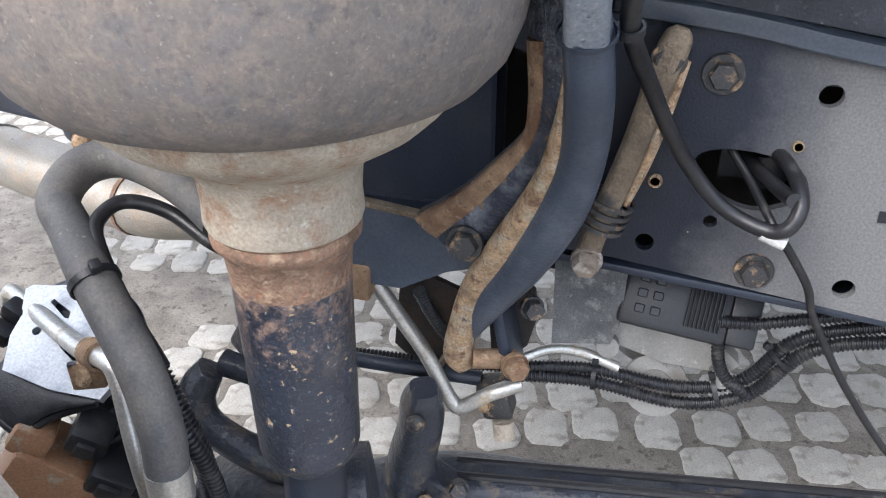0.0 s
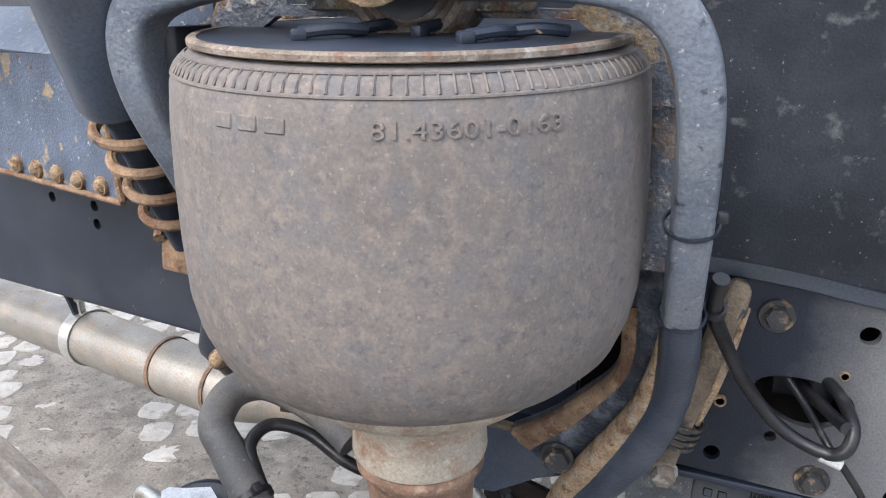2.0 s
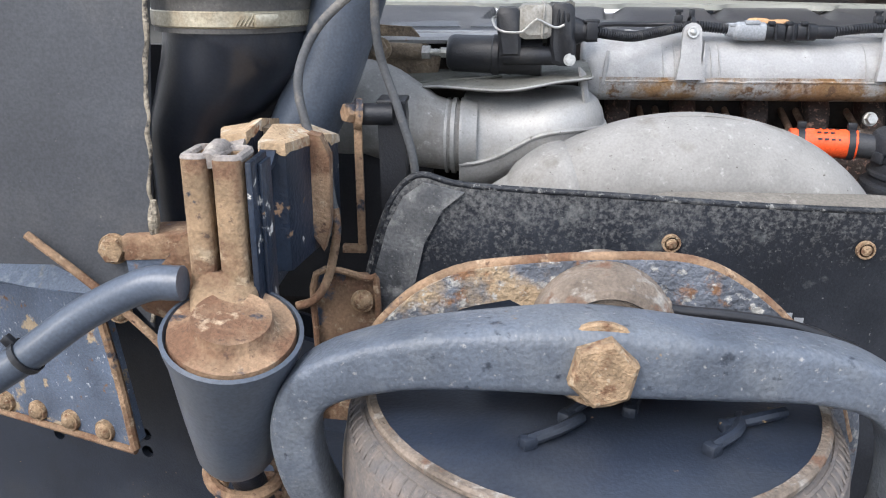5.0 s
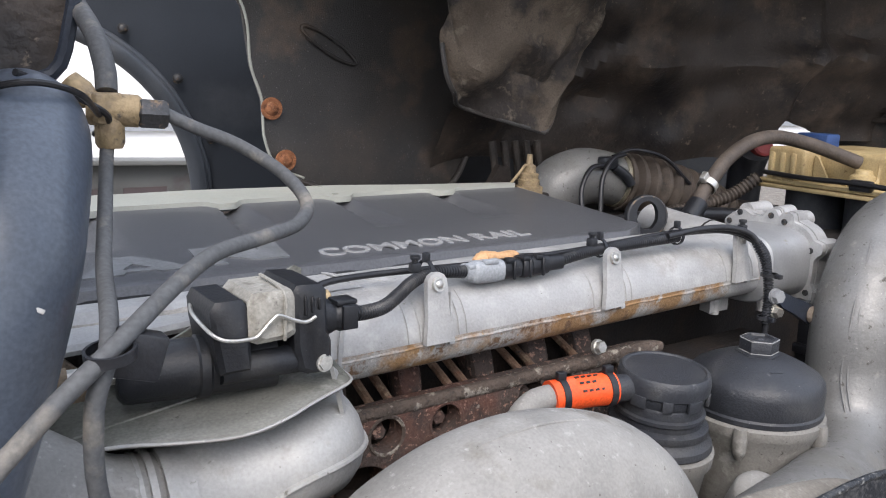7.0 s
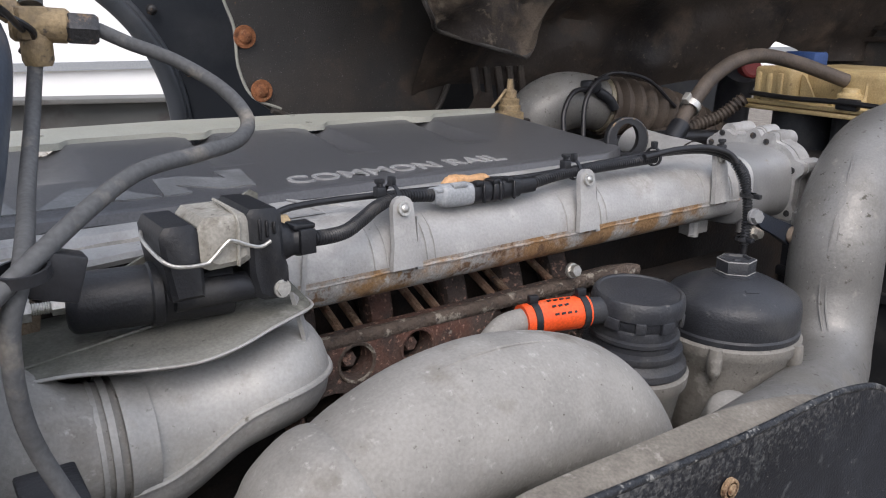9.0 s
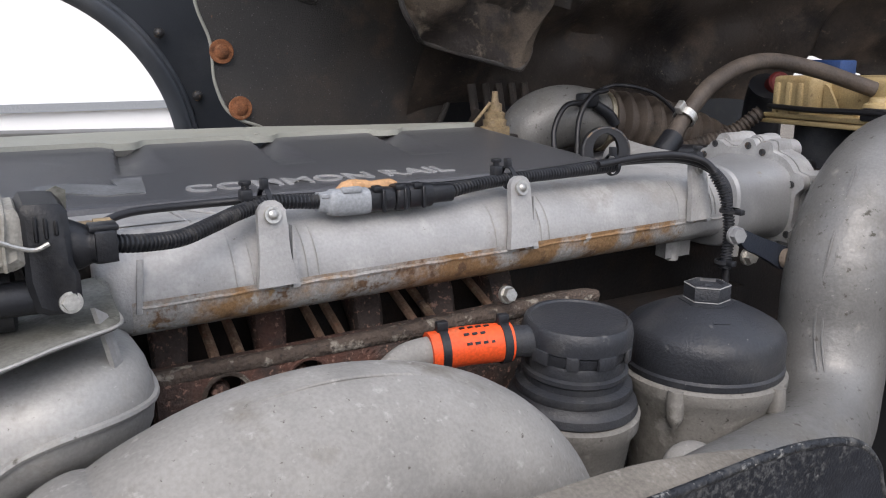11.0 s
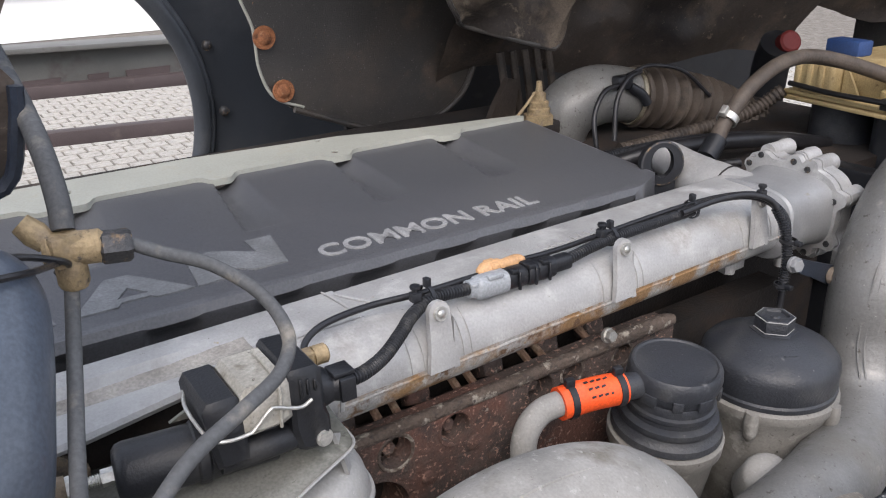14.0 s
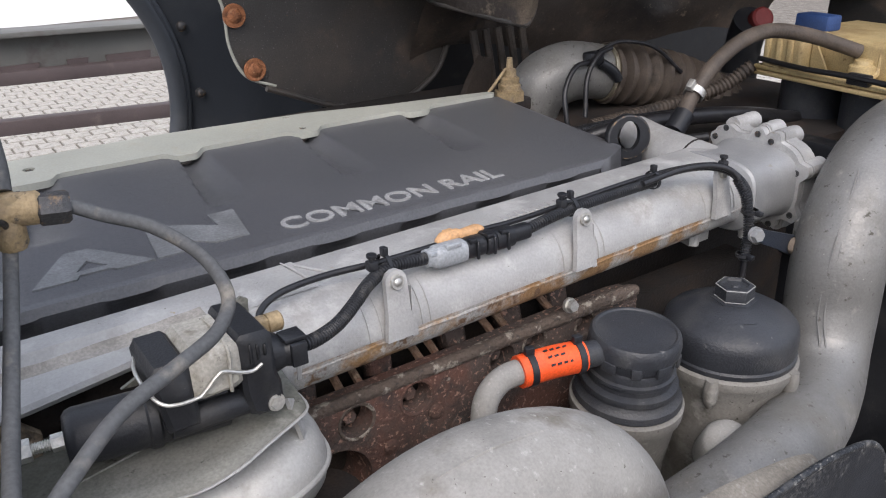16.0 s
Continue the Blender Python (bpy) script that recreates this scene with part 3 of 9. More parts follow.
def box(bm, size, m=None, bevel=0.0, seg=2):
    m = m or Matrix()
    r = bmesh.ops.create_cube(bm, size=1.0, matrix=m @ Matrix.Diagonal((*size, 1)))
    if bevel:
        es = list({e for v in r["verts"] for e in v.link_edges})
        bmesh.ops.bevel(bm, geom=es, offset=bevel, segments=seg, affect="EDGES", profile=0.5)
    return bm


def plate(bm, outline, thick, m, holes=(), bevel=0.0):
    """A flat plate in the local xy plane of m, with openings, thick along its z (from 0 to -thick)."""
    loops = [outline] + list(holes)
    tmp = bmesh.new()
    edges = []
    for lp in loops:
        vs = [tmp.verts.new((x, y, 0)) for x, y in lp]
        edges += [tmp.edges.new((vs[i], vs[(i + 1) % len(vs)])) for i in range(len(vs))]
    bmesh.ops.triangle_fill(tmp, edges=edges, use_beauty=True, use_dissolve=False)
    ex = bmesh.ops.extrude_face_region(tmp, geom=tmp.faces[:])
    bmesh.ops.translate(tmp, vec=(0, 0, -thick), verts=[v for v in ex["geom"] if isinstance(v, bmesh.types.BMVert)])
    bmesh.ops.transform(tmp, matrix=m, verts=tmp.verts)
    me = bpy.data.meshes.new("tmp")
    tmp.to_mesh(me)
    tmp.free()
    bm.from_mesh(me)
    bpy.data.meshes.remove(me)
    return bm


def disc(cx, cy, r, n=18, ry=None):
    ry = ry or r
    return [(cx + r * math.cos(2 * math.pi * k / n), cy + ry * math.sin(2 * math.pi * k / n)) for k in range(n)]


def facing(loc, normal):
    """A pose at loc whose z axis is the normal."""
    return Matrix.Translation(loc) @ Vector(normal).to_track_quat("Z", "Y").to_matrix().to_4x4()


WALLM = Matrix(((1, 0, 0, 0), (0, 0, -1, 0), (0, 1, 0, 0), (0, 0, 0, 1)))  # local xy -> world xz, facing -y


def wall_at(y, turn=0.0, x=0.0):
    return Matrix.Translation((x, y, 0)) @ Matrix.Rotation(turn, 4, "Z") @ WALLM


def bolt(parent, loc, normal, af=0.03, head=0.014, material=None, washer=0.0, name="bolt", turn=0.0, dome=False):
    bm = bmesh.new()
    m = facing(loc, normal) @ Matrix.Rotation(turn, 4, "Z")
    r = af / math.sqrt(3)
    w = washer or af * 0.62
    lathe(bm, [(w, -0.001), (w, 0.003), (w * 0.96, 0.004)], m, 24)
    if dome:
        lathe(bm, [(r, 0.004), (r * 0.95, head * 0.5), (r * 0.6, head * 0.9), (r * 0.2, head)], m, 16)
    else:
        lathe(bm, [(r, 0.004), (r, head - 0.0025), (r * 0.88, head)], m, 6)
    return part(name, bm, material or M_BOLT, parent)


def cable(parent, pts, r, material, name="cable", sub=8, n=10, label="", ridge=0.0, pitch=0.005):
    bm = bmesh.new()
    tube(bm, pts, r, sub=sub, n=n, ridge=ridge, pitch=pitch)
    return part(name, bm, material, parent, label)


def band(parent, loc, normal, r, width, material, name="zip_tie", thick=0.0018, knob=0.0):
    bm = bmesh.new()
    m = facing(loc, normal)
    lathe(bm, [(r, -width / 2), (r + thick, -width / 2), (r + thick, width / 2), (r, width / 2)], m, 22, cap=False)
    if knob:
        box(bm, (knob, knob * 1.3, width * 1.4), m @ Matrix.Translation((0, r + knob * 0.5, 0)), knob * 0.15)
    return part(name, bm, material, parent)


def lettering(text, size, depth=0.001, bold=0.0):
    """Mesh of a line of text in the built-in font: x along the line, z out of it."""
    cu = bpy.data.curves.new("lettering", "FONT")
    cu.body, cu.size, cu.extrude, cu.offset = text, size, depth, bold
    cu.resolution_u = 3
    ob = bpy.data.objects.new("lettering", cu)
    scene.collection.objects.link(ob)
    dg = bpy.context.evaluated_depsgraph_get()
    me = bpy.data.meshes.new_from_object(ob.evaluated_get(dg))
    bpy.data.objects.remove(ob)
    bm = bmesh.new()
    bm.from_mesh(me)
    bpy.data.meshes.remove(me)
    xs = [v.co.x for v in bm.verts]
    return bm, min(xs), max(xs)

# ---- ground ----
bm = bmesh.new()
bmesh.ops.create_grid(bm, x_segments=2, y_segments=2, size=80)
bmesh.ops.translate(bm, vec=(0, 0, -0.009), verts=bm.verts)
ground = tagged(part("ground", bm, M_DIRT), "yard ground of dirty sand between grey cobbles", "ground", kind="structure")

# ---- air spring ----
spring = thing("air_spring", (0, 0, 0.44), "dusty brown-grey rubber air spring on a rust-stained piston tube", "air spring")
bm = bmesh.new()
lathe(bm, [(0.02, 1.086), (0.138, 1.0865), (0.150, 1.084), (0.158, 1.078), (0.1635, 1.066), (0.166, 1.04), (0.1675, 1.0), (0.1675, 0.96), (0.166, 0.921), (0.1615, 0.898), (0.153, 0.877), (0.140, 0.863), (0.124, 0.8555), (0.106, 0.853), (0.06, 0.854)], n=72)
for k in range(118):
    a = 2 * math.pi * k / 118
    tube(bm, [(r * math.cos(a), r * math.sin(a), z) for r, z in ((0.1515, 1.0832), (0.1556, 1.0803), (0.1588, 1.0768), (0.1612, 1.0728))], 0.0009, sub=1, n=4)
for rr, zz in ((0.1618, 1.0712), (0.1530, 1.0826)):
    lathe(bm, [(rr - 0.001, zz + 0.0012), (rr + 0.0008, zz + 0.0006), (rr + 0.001, zz - 0.0006), (rr, zz - 0.0012)], n=72, cap=False)
bellow = part("bellow", bm, M_RUBBER, spring)


def bellow_radius(z):
    for (r0, z0), (r1, z1) in zip(((0.1635, 1.066), (0.166, 1.04)), ((0.166, 1.04), (0.1675, 1.0))):
        if z >= z1:
            return r0 + (r1 - r0) * (z - z0) / (z1 - z0)
    return 0.1675


tbm, x0, x1 = lettering("81.43601-0163", 0.0145, 0.0011)
marks = [(tbm, 0.108 / (x1 - x0), 0.029, "lettering", "raised moulded part number")]
for k in range(3):
    bars = bmesh.new()
    box(bars, (0.0135, 0.0095, 0.0018), Matrix.Translation((-0.064 + 0.019 * k, 0.005, 0)), 0.0008, 1)
    marks.append((bars, 1.0, 0.0, "badge", "raised moulded maker's mark, plain bar"))
for tb, s, xo, nm, lb in marks:
    for v in tb.verts:
        x = (v.co.x - x0) * s + xo if nm == "lettering" else v.co.x
        a = math.atan2(-1, 0) + x / 0.1665
        z = 1.0505 + v.co.y * 0.92
        r = bellow_radius(z) + 0.0002 + max(v.co.z, -0.0008)
        v.co = Vector((r * math.cos(a), r * math.sin(a), z))
    part(nm, tb, M_RUBBER, bellow, lb)
bm = bmesh.new()
lathe(bm, [(0.02, 1.0872), (0.146, 1.0872), (0.1492, 1.0885), (0.1492, 1.0908), (0.147, 1.092), (0.02, 1.0925)], n=64)
part("top_plate", bm, M_BLACK, spring, "black steel plate")
bm = bmesh.new()
lathe(bm, [(0.1475, 1.0868), (0.1503, 1.0878), (0.1506, 1.0910), (0.1490, 1.0928), (0.1440, 1.0926)], n=64, cap=False)
part("plate_rim", bm, M_EDGERUST, spring, "rusted rim")
bm = bmesh.new()
lathe(bm, [(0.05, 0.857), (0.117, 0.856), (0.1185, 0.852), (0.115, 0.843), (0.102, 0.831), (0.082, 0.819), (0.064, 0.808), (0.0568, 0.796), (0.0552, 0.778), (0.0562, 0.762), (0.0545, 0.757)], n=56, cap=False)
part("piston", bm, M_PISTON, spring, "dusty cream piston flange")
bm = bmesh.new()
lathe(bm, [(0.0545, 0.758), (0.0518, 0.754), (0.0538, 0.750), (0.0533, 0.745), (0.0490, 0.740), (0.0462, 0.734), (0.0450, 0.722), (0.0440, 0.709)], n=48, cap=False)
part("collar", bm, M_RUSTTOP, spring, "rusted collar bead")
bm = bmesh.new()
lathe(bm, [(0.0440, 0.711), (0.0425, 0.62), (0.0415, 0.552), (0.039, 0.542), (0.031, 0.532), (0.028, 0.528)], n=48, cap=False)
part("support_tube", bm, M_RUSTTUBE, spring, "black painted tube with rust blisters")
bm = bmesh.new()
lathe(bm, [(0.027, 0.535), (0.026, 0.40), (0.026, 0.16)], n=32)
part("lower_rod", bm, M_BLACK, spring)
for x, y, a in ((-0.045, -0.085, 0.5), (-0.02, -0.055, 0.9), (0.060, -0.085, 0.7), (0.075, -0.06, 0.3), (0.02, -0.045, 1.2)):
    bm = bmesh.new()
    box(bm, (0.010, 0.009, 0.008), Matrix.Translation((x, y, 1.0955)) @ Matrix.Rotation(a, 4, "Z"), 0.002)
    tube(bm, [(x, y, 1.0965), (x + 0.022 * math.cos(a), y + 0.022 * math.sin(a), 1.0985), (x + 0.042 * math.cos(a * 1.3), y + 0.045 * math.sin(a * 1.3), 1.0965)], 0.0038, sub=4, n=8)
    part("fitting", bm, M_BLACK, spring)

# ---- yoke over the air spring ----
yoke = thing("spring_yoke", (0, 0.1, 0.55), "blue-black forged steel yoke with flaking rust and big centre bolt", "yoke")
FRONT = [(-0.150, 0.06, 0.80), (-0.160, 0.02, 0.90), (-0.173, -0.02, 0.985), (-0.186, -0.043, 1.045), (-0.188, -0.048, 1.086), (-0.171, -0.048, 1.114), (-0.124, -0.048, 1.130), (-0.07, -0.048, 1.136), (-0.008, -0.048, 1.138), (0.06, -0.048, 1.134), (0.122, -0.048, 1.130), (0.160, -0.048, 1.119), (0.183, -0.047, 1.096), (0.194, -0.042, 1.058), (0.197, -0.030, 1.0), (0.197, -0.010, 0.94), (0.197, 0.012, 0.895)]
bm = bmesh.new()
tube(bm, FRONT, [0.015, 0.0155, 0.016, 0.0165, 0.0175, 0.0185, 0.0205, 0.0235, 0.0265, 0.0235, 0.0205, 0.0185, 0.0175, 0.0165, 0.0158, 0.0155, 0.0155], sub=7, n=28, squash=0.85, power=5.0, up=(0, 1, 0))
arch = part("front_arch", bm, M_YOKE, yoke)
LEG = [(0.197, 0.012, 0.898), (0.199, 0.030, 0.866), (0.199, 0.050, 0.833), (0.194, 0.075, 0.790), (0.179, 0.10, 0.737), (0.151, 0.13, 0.674), (0.120, 0.15, 0.617), (0.096, 0.165, 0.565)]
bm = bmesh.new()
tube(bm, LEG, [0.0162, 0.0175, 0.0185, 0.021, 0.024, 0.024, 0.020, 0.012], sub=8, n=18, squash=0.9, power=2.6, up=(0, 1, 0))
part("leg", bm, M_LEG, yoke, "smooth blue-black leg")
bm = bmesh.new()
tube(bm, [(0.188, 0.035, 0.868), (0.184, 0.055, 0.820), (0.170, 0.083, 0.762), (0.134, 0.118, 0.686), (0.106, 0.143, 0.627), (0.090, 0.160, 0.568), (0.086, 0.165, 0.535), (0.094, 0.165, 0.52)], [0.005, 0.009, 0.012, 0.0135, 0.014, 0.015, 0.017, 0.013], sub=8, n=18, squash=0.9, power=2.4, up=(0, 1, 0))
part("inner_web", bm, M_FLAKE, yoke, "flaking tan rust web")
WL = [(0.150, 0.080, 0.93), (0.152, 0.085, 0.87), (0.154, 0.092, 0.825), (0.148, 0.105, 0.792), (0.122, 0.122, 0.757), (0.094, 0.134, 0.725), (0.066, 0.146, 0.700), (0.050, 0.152, 0.688)]
WR = [(0.192, 0.045, 0.94), (0.191, 0.050, 0.88), (0.188, 0.060, 0.845), (0.180, 0.080, 0.80), (0.162, 0.105, 0.748), (0.140, 0.125, 0.705), (0.122, 0.140, 0.672), (0.108, 0.150, 0.645)]
bm = bmesh.new()
loft(bm, WL, WR, bow=0.012, thick=0.014)
part("back_leg", bm, M_YOKEPIT, yoke, "pitted blue-black web")
bm = bmesh.new()
loft(bm, WL[1:], WR[1:], bow=0.004, thick=0.010, wide=0.40, lift=0.009)
part("rust_edge", bm, M_RUST, yoke, "brown rusted edge")
REAR = [(-0.155, 0.05, 0.92), (-0.160, 0.035, 1.0), (-0.146, 0.022, 1.070), (-0.121, 0.02, 1.108), (-0.094, 0.02, 1.132), (-0.02, 0.02, 1.147), (0.048, 0.02, 1.151), (0.086, 0.02, 1.144), (0.124, 0.02, 1.121), (0.158, 0.022, 1.095), (0.176, 0.032, 1.05), (0.182, 0.045, 0.98), (0.178, 0.05, 0.92)]
for pts, rad in ((REAR[:3], [0.014, 0.015, 0.014]), (REAR[-4:], [0.014, 0.017, 0.019, 0.02])):
    bm = bmesh.new()
    tube(bm, pts, rad, sub=7, n=16, squash=1.15, power=3.0, up=(0, 1, 0))
    part("rear_leg", bm, M_YOKERUST, yoke, "rusted rear leg")
OUT = [(-0.162, 1.05), (-0.156, 1.10), (-0.128, 1.140), (-0.091, 1.163), (-0.045, 1.171), (0.007, 1.175), (0.062, 1.174), (0.100, 1.157), (0.135, 1.127), (0.165, 1.09), (0.182, 1.045)]
INN = [(0.158, 1.045), (0.140, 1.08), (0.112, 1.100), (-0.105, 1.100), (-0.128, 1.085), (-0.140, 1.05)]
SLOT = [(-0.096, 1.108), (-0.099, 1.124), (-0.088, 1.139), (-0.055, 1.146), (-0.040, 1.138), (-0.036, 1.108)]
SLOT2 = [(0.052, 1.108), (0.056, 1.136), (0.074, 1.144), (0.096, 1.134), (0.114, 1.112), (0.108, 1.106)]
bm = bmesh.new()
plate(bm, [(q.x, q.y) for q in spline([(x, z, 0) for x, z in OUT], 5)] + INN, 0.012, wall_at(0.006), [SLOT, SLOT2])
part("rear_plate", bm, M_YOKERUST, yoke, "rusted slotted rear plate")
bm = bmesh.new()
tube(bm, [(x, 0.012, z) for x, z in OUT], 0.0042, sub=5, n=10)
part("plate_lip", bm, M_RUST, yoke, "tan rusted lip")
bm = bmesh.new()
tube(bm, [(0.042, -0.008, 1.149), (0.055, -0.009, 1.147), (0.085, -0.010, 1.145), (0.125, -0.010, 1.139), (0.17, 0.0, 1.12)], 0.0042, sub=5, n=10)
part("air_line", bm, M_CABLE, yoke, "thin black air line")
bm = bmesh.new()
lathe(bm, [(0.006, 0.0), (0.0075, 0.001), (0.0075, 0.012), (0.006, 0.013)], facing((0.034, -0.008, 1.149), (1, 0, -0.05)), 6)
part("union_nut", bm, M_EDGERUST, yoke)
bm = bmesh.new()
lathe(bm, [(0.024, -0.030), (0.027, -0.033), (0.030, -0.030), (0.031, -0.026), (0.034, -0.026), (0.036, -0.030), (0.041, -0.028), (0.043, -0.022), (0.046, -0.018), (0.048, -0.010), (0.048, 0.030), (0.040, 0.036), (0.027, 0.036)], facing((0.006, 0.0, 1.127), (0, 1, 0)), 48, cap=False)
part("bush_eye", bm, M_EDGERUST, yoke, "rusty bush eye")
bm = bmesh.new()
lathe(bm, [(0.012, -0.032), (0.026, -0.034), (0.0268, 0.0), (0.026, 0.046), (0.012, 0.044)], facing((0.006, 0.0, 1.127), (0, 1, 0)), 32)
part("bush", bm, M_PLASTIC, yoke)
for sx in (-1, 1):
    bm = bmesh.new()
    box(bm, (0.05, 0.035, 0.014), Matrix.Translation((0.006 + sx * 0.055, 0.005, 1.112)), 0.004)
    part("bridge", bm, M_YOKERUST, yoke, "rusty spacer")
b = bolt(yoke, (-0.004, -0.0655, 1.137), (0, -1, 0.05), 0.036, 0.019, M_BOLT, 0.0265, turn=0.3)
for z, y in ((0.974, -0.022), (0.893, 0.014)):
    band(yoke, (0.197, y, z), (0.0, -0.42, 1), 0.0172, 0.003, M_BLACK, "clamp_ring", 0.0015)
bm = bmesh.new()
box(bm, (0.008, 0.007, 0.008), Matrix.Translation((0.215, -0.03, 0.982)), 0.002)
part("clip", bm, M_PLASTIC, yoke)

# ---- frame rail ----
rail = thing("chassis_rail", (0.4, 0.25, 0.62), "dusty black steel truck chassis rail with round holes", "chassis rail", kind="structure")
RY = 0.207
oval = [(0.326 + 0.045 * math.cos(a) + 0.006 * math.sin(2 * a), 0.728 + 0.026 * math.sin(a) - 0.15 * 0.045 * math.cos(a)) for a in [2 * math.pi * k / 28 for k in range(28)]]
holes = [oval, disc(0.374, 0.806, 0.0095), disc(0.301, 0.686, 0.006), disc(0.248, 0.658, 0.0085), disc(0.421, 0.635, 0.0095), disc(0.52, 0.70, 0.012), disc(0.60, 0.80, 0.012), disc(0.70, 0.68, 0.012), [(-0.07, 0.674), (0.085, 0.672), (0.122, 0.705), (0.150, 0.745), (0.160, 0.775), (0.156, 0.80), (0.140, 0.82), (0.11, 0.832), (0.05, 0.84), (-0.07, 0.84)]]
bm = bmesh.new()
plate(bm, [(-0.12, 0.66), (0.22, 0.638), (0.46, 0.608), (1.6, 0.50), (1.6, 0.74), (0.46, 0.828), (0.22, 0.860), (-0.12, 0.87)], 0.009, wall_at(RY), holes)
web = part("web", bm, M_PLATE, rail)
bm = bmesh.new()
box(bm, (1.9, 0.20, 0.009), Matrix.Translation((0.65, RY + 0.104, 0.80)) @ Matrix.Rotation(radians(3.4), 4, "Y") @ Matrix.Translation((0, 0, 0)), 0.003)
part("top_flange", bm, M_BLACK, rail)
bm = bmesh.new()
box(bm, (1.5, 0.085, 0.009), Matrix.Translation((0.85, RY + 0.045, 0.570)) @ Matrix.Rotation(radians(5.0), 4, "Y"), 0.003)
part("bottom_flange", bm, M_BLACK, rail)
# added sheet closing the rail opening, its near-black colour standing in for shade inside
bm = bmesh.new()
plate(bm, [(-0.30, 0.56), (0.8, 0.55), (0.8, 0.84), (-0.30, 0.86)], 0.006, wall_at(0.31))
part("dark_rail_backing", bm, M_IRONSHADE, rail)
bolt(rail, (0.291, RY, 0.818), (0, -1, 0), 0.021, 0.012, M_BOLTDARK, 0.017)
bolt(rail, (0.345, RY, 0.643), (0, -1, 0), 0.022, 0.012, M_BOLTDARK, 0.017)
bolt(rail, (0.358, RY, 0.763), (0, -1, 0), 0.006, 0.0025, M_BRASS, 0.0045, name="rivet", dome=True)
bolt(rail, (0.250, RY, 0.720), (0, -1, 0), 0.007, 0.0022, M_BOLT, 0.0062, name="rivet", dome=True)
bm = bmesh.new()
for k in range(2):
    box(bm, (0.012, 0.001, 0.010), Matrix.Translation((0.437 + 0.017 * k, RY - 0.001, 0.708)))
part("paint_mark", bm, M_PLASTIC, rail, "faint dark mark")

bm = bmesh.new()
tube(bm, [(0.215, RY - 0.004, 0.869), (0.30, RY - 0.004, 0.860), (0.46, RY - 0.004, 0.836), (0.9, RY - 0.004, 0.80), (1.6, RY - 0.004, 0.745)], 0.010, sub=4, n=10, power=3)
part("top_lip", bm, M_PIPEBLUE, rail, "rounded blue-black top lip")
bm = bmesh.new()
plate(bm, [(0.20, 0.845), (0.46, 0.828), (1.6, 0.735), (1.6, 0.92), (0.46, 0.98), (0.20, 0.98)], 0.006, wall_at(RY + 0.006))
part("upper_web", bm, M_BLACK, rail)
# rear run of the rail, set back
TURN = -0.27
RM = Matrix.Translation((-0.05, 0.245, 0)) @ Matrix.Rotation(TURN, 4, "Z")


rail2 = thing("rear_chassis_rail", (-0.6, 0.4, 0.66), "blue-black chassis rail with rows of small holes", "chassis rail", kind="structure")
hl = []
for x, z in ((-0.40, 0.872), (-0.46, 0.80), (-0.46, 0.775), (-0.60, 0.80), (-0.60, 0.772), (-0.70, 0.83), (-0.70, 0.80), (-0.34, 0.77), (-0.34, 0.735), (-0.55, 0.86), (-0.86, 0.82), (-0.95, 0.80)):
    hl.append(disc(x, z, 0.0085, 14))
bm = bmesh.new()
plate(bm, [(-1.9, 0.60), (0.16, 0.66), (0.16, 0.90), (-0.3, 0.98), (-1.9, 0.98)], 0.009, RM @ WALLM, hl)
part("web", bm, M_BLACK, rail2)
bm = bmesh.new()
plate(bm, [(-1.9, 0.60), (0.16, 0.66), (0.16, 0.90), (-0.3, 0.98), (-1.9, 0.98)], 0.005, Matrix.Translation((0, 0.06, 0)) @ RM @ WALLM)
part("dark_rail_backing", bm, M_DUCT, rail2)
bm = bmesh.new()
box(bm, (1.75, 0.08, 0.009), RM @ Matrix.Translation((-0.95, 0.04, 0.627)) @ Matrix.Rotation(radians(-1.7), 4, "Y"), 0.003)
part("bottom_flange", bm, M_BLACK, rail2)

# ---- rusting bracket plate with a row of bolts ----
brk = thing("cab_mount_plate", (-0.6, 0.3, 0.88), "blue mount plate with flaking paint and row of rusty bolts", "bracket")
BM2 = Matrix.Translation((-0.442, 0.232, 0)) @ Matrix.Rotation(-0.36, 4, "Z")
bm = bmesh.new()
plate(bm, [(-0.42, 0.868), (0.0, 0.870), (0.008, 0.88), (-0.02, 1.04), (-0.42, 1.02)], 0.012, BM2 @ WALLM)
part("face", bm, M_RUSTBLUE, brk)
bm = bmesh.new()
tube(bm, [BM2 @ Vector((0.006, -0.002, 0.872)), BM2 @ Vector((-0.004, -0.002, 0.95)), BM2 @ Vector((-0.022, -0.002, 1.04))], 0.005, n=8)
tube(bm, [BM2 @ Vector((0.006, -0.002, 0.869)), BM2 @ Vector((-0.2, -0.002, 0.868)), BM2 @ Vector((-0.42, -0.002, 0.866))], 0.004, n=8)
part("rusty_edge", bm, M_RUST, brk)
# sloping top in a paler blue than the face: painted sky glare
bm = bmesh.new()
plate(bm, [(-0.42, 0.0), (-0.02, 0.0), (-0.06, 0.085), (-0.42, 0.10)], 0.008, BM2 @ Matrix.Translation((0, 0, 1.035)) @ Matrix.Rotation(radians(-52), 4, "X") @ WALLM)
part("sloping_top", bm, M_GLAREBLUE, brk, "blue sloping top with sky glare painted pale")
for x in (-0.035, -0.085, -0.135, -0.185, -0.235):
    bolt(brk, BM2 @ Vector((x, -0.001, 0.884)), BM2.to_3x3() @ Vector((0, -1, 0)), 0.017, 0.010, M_BOLT, 0.012, dome=True)

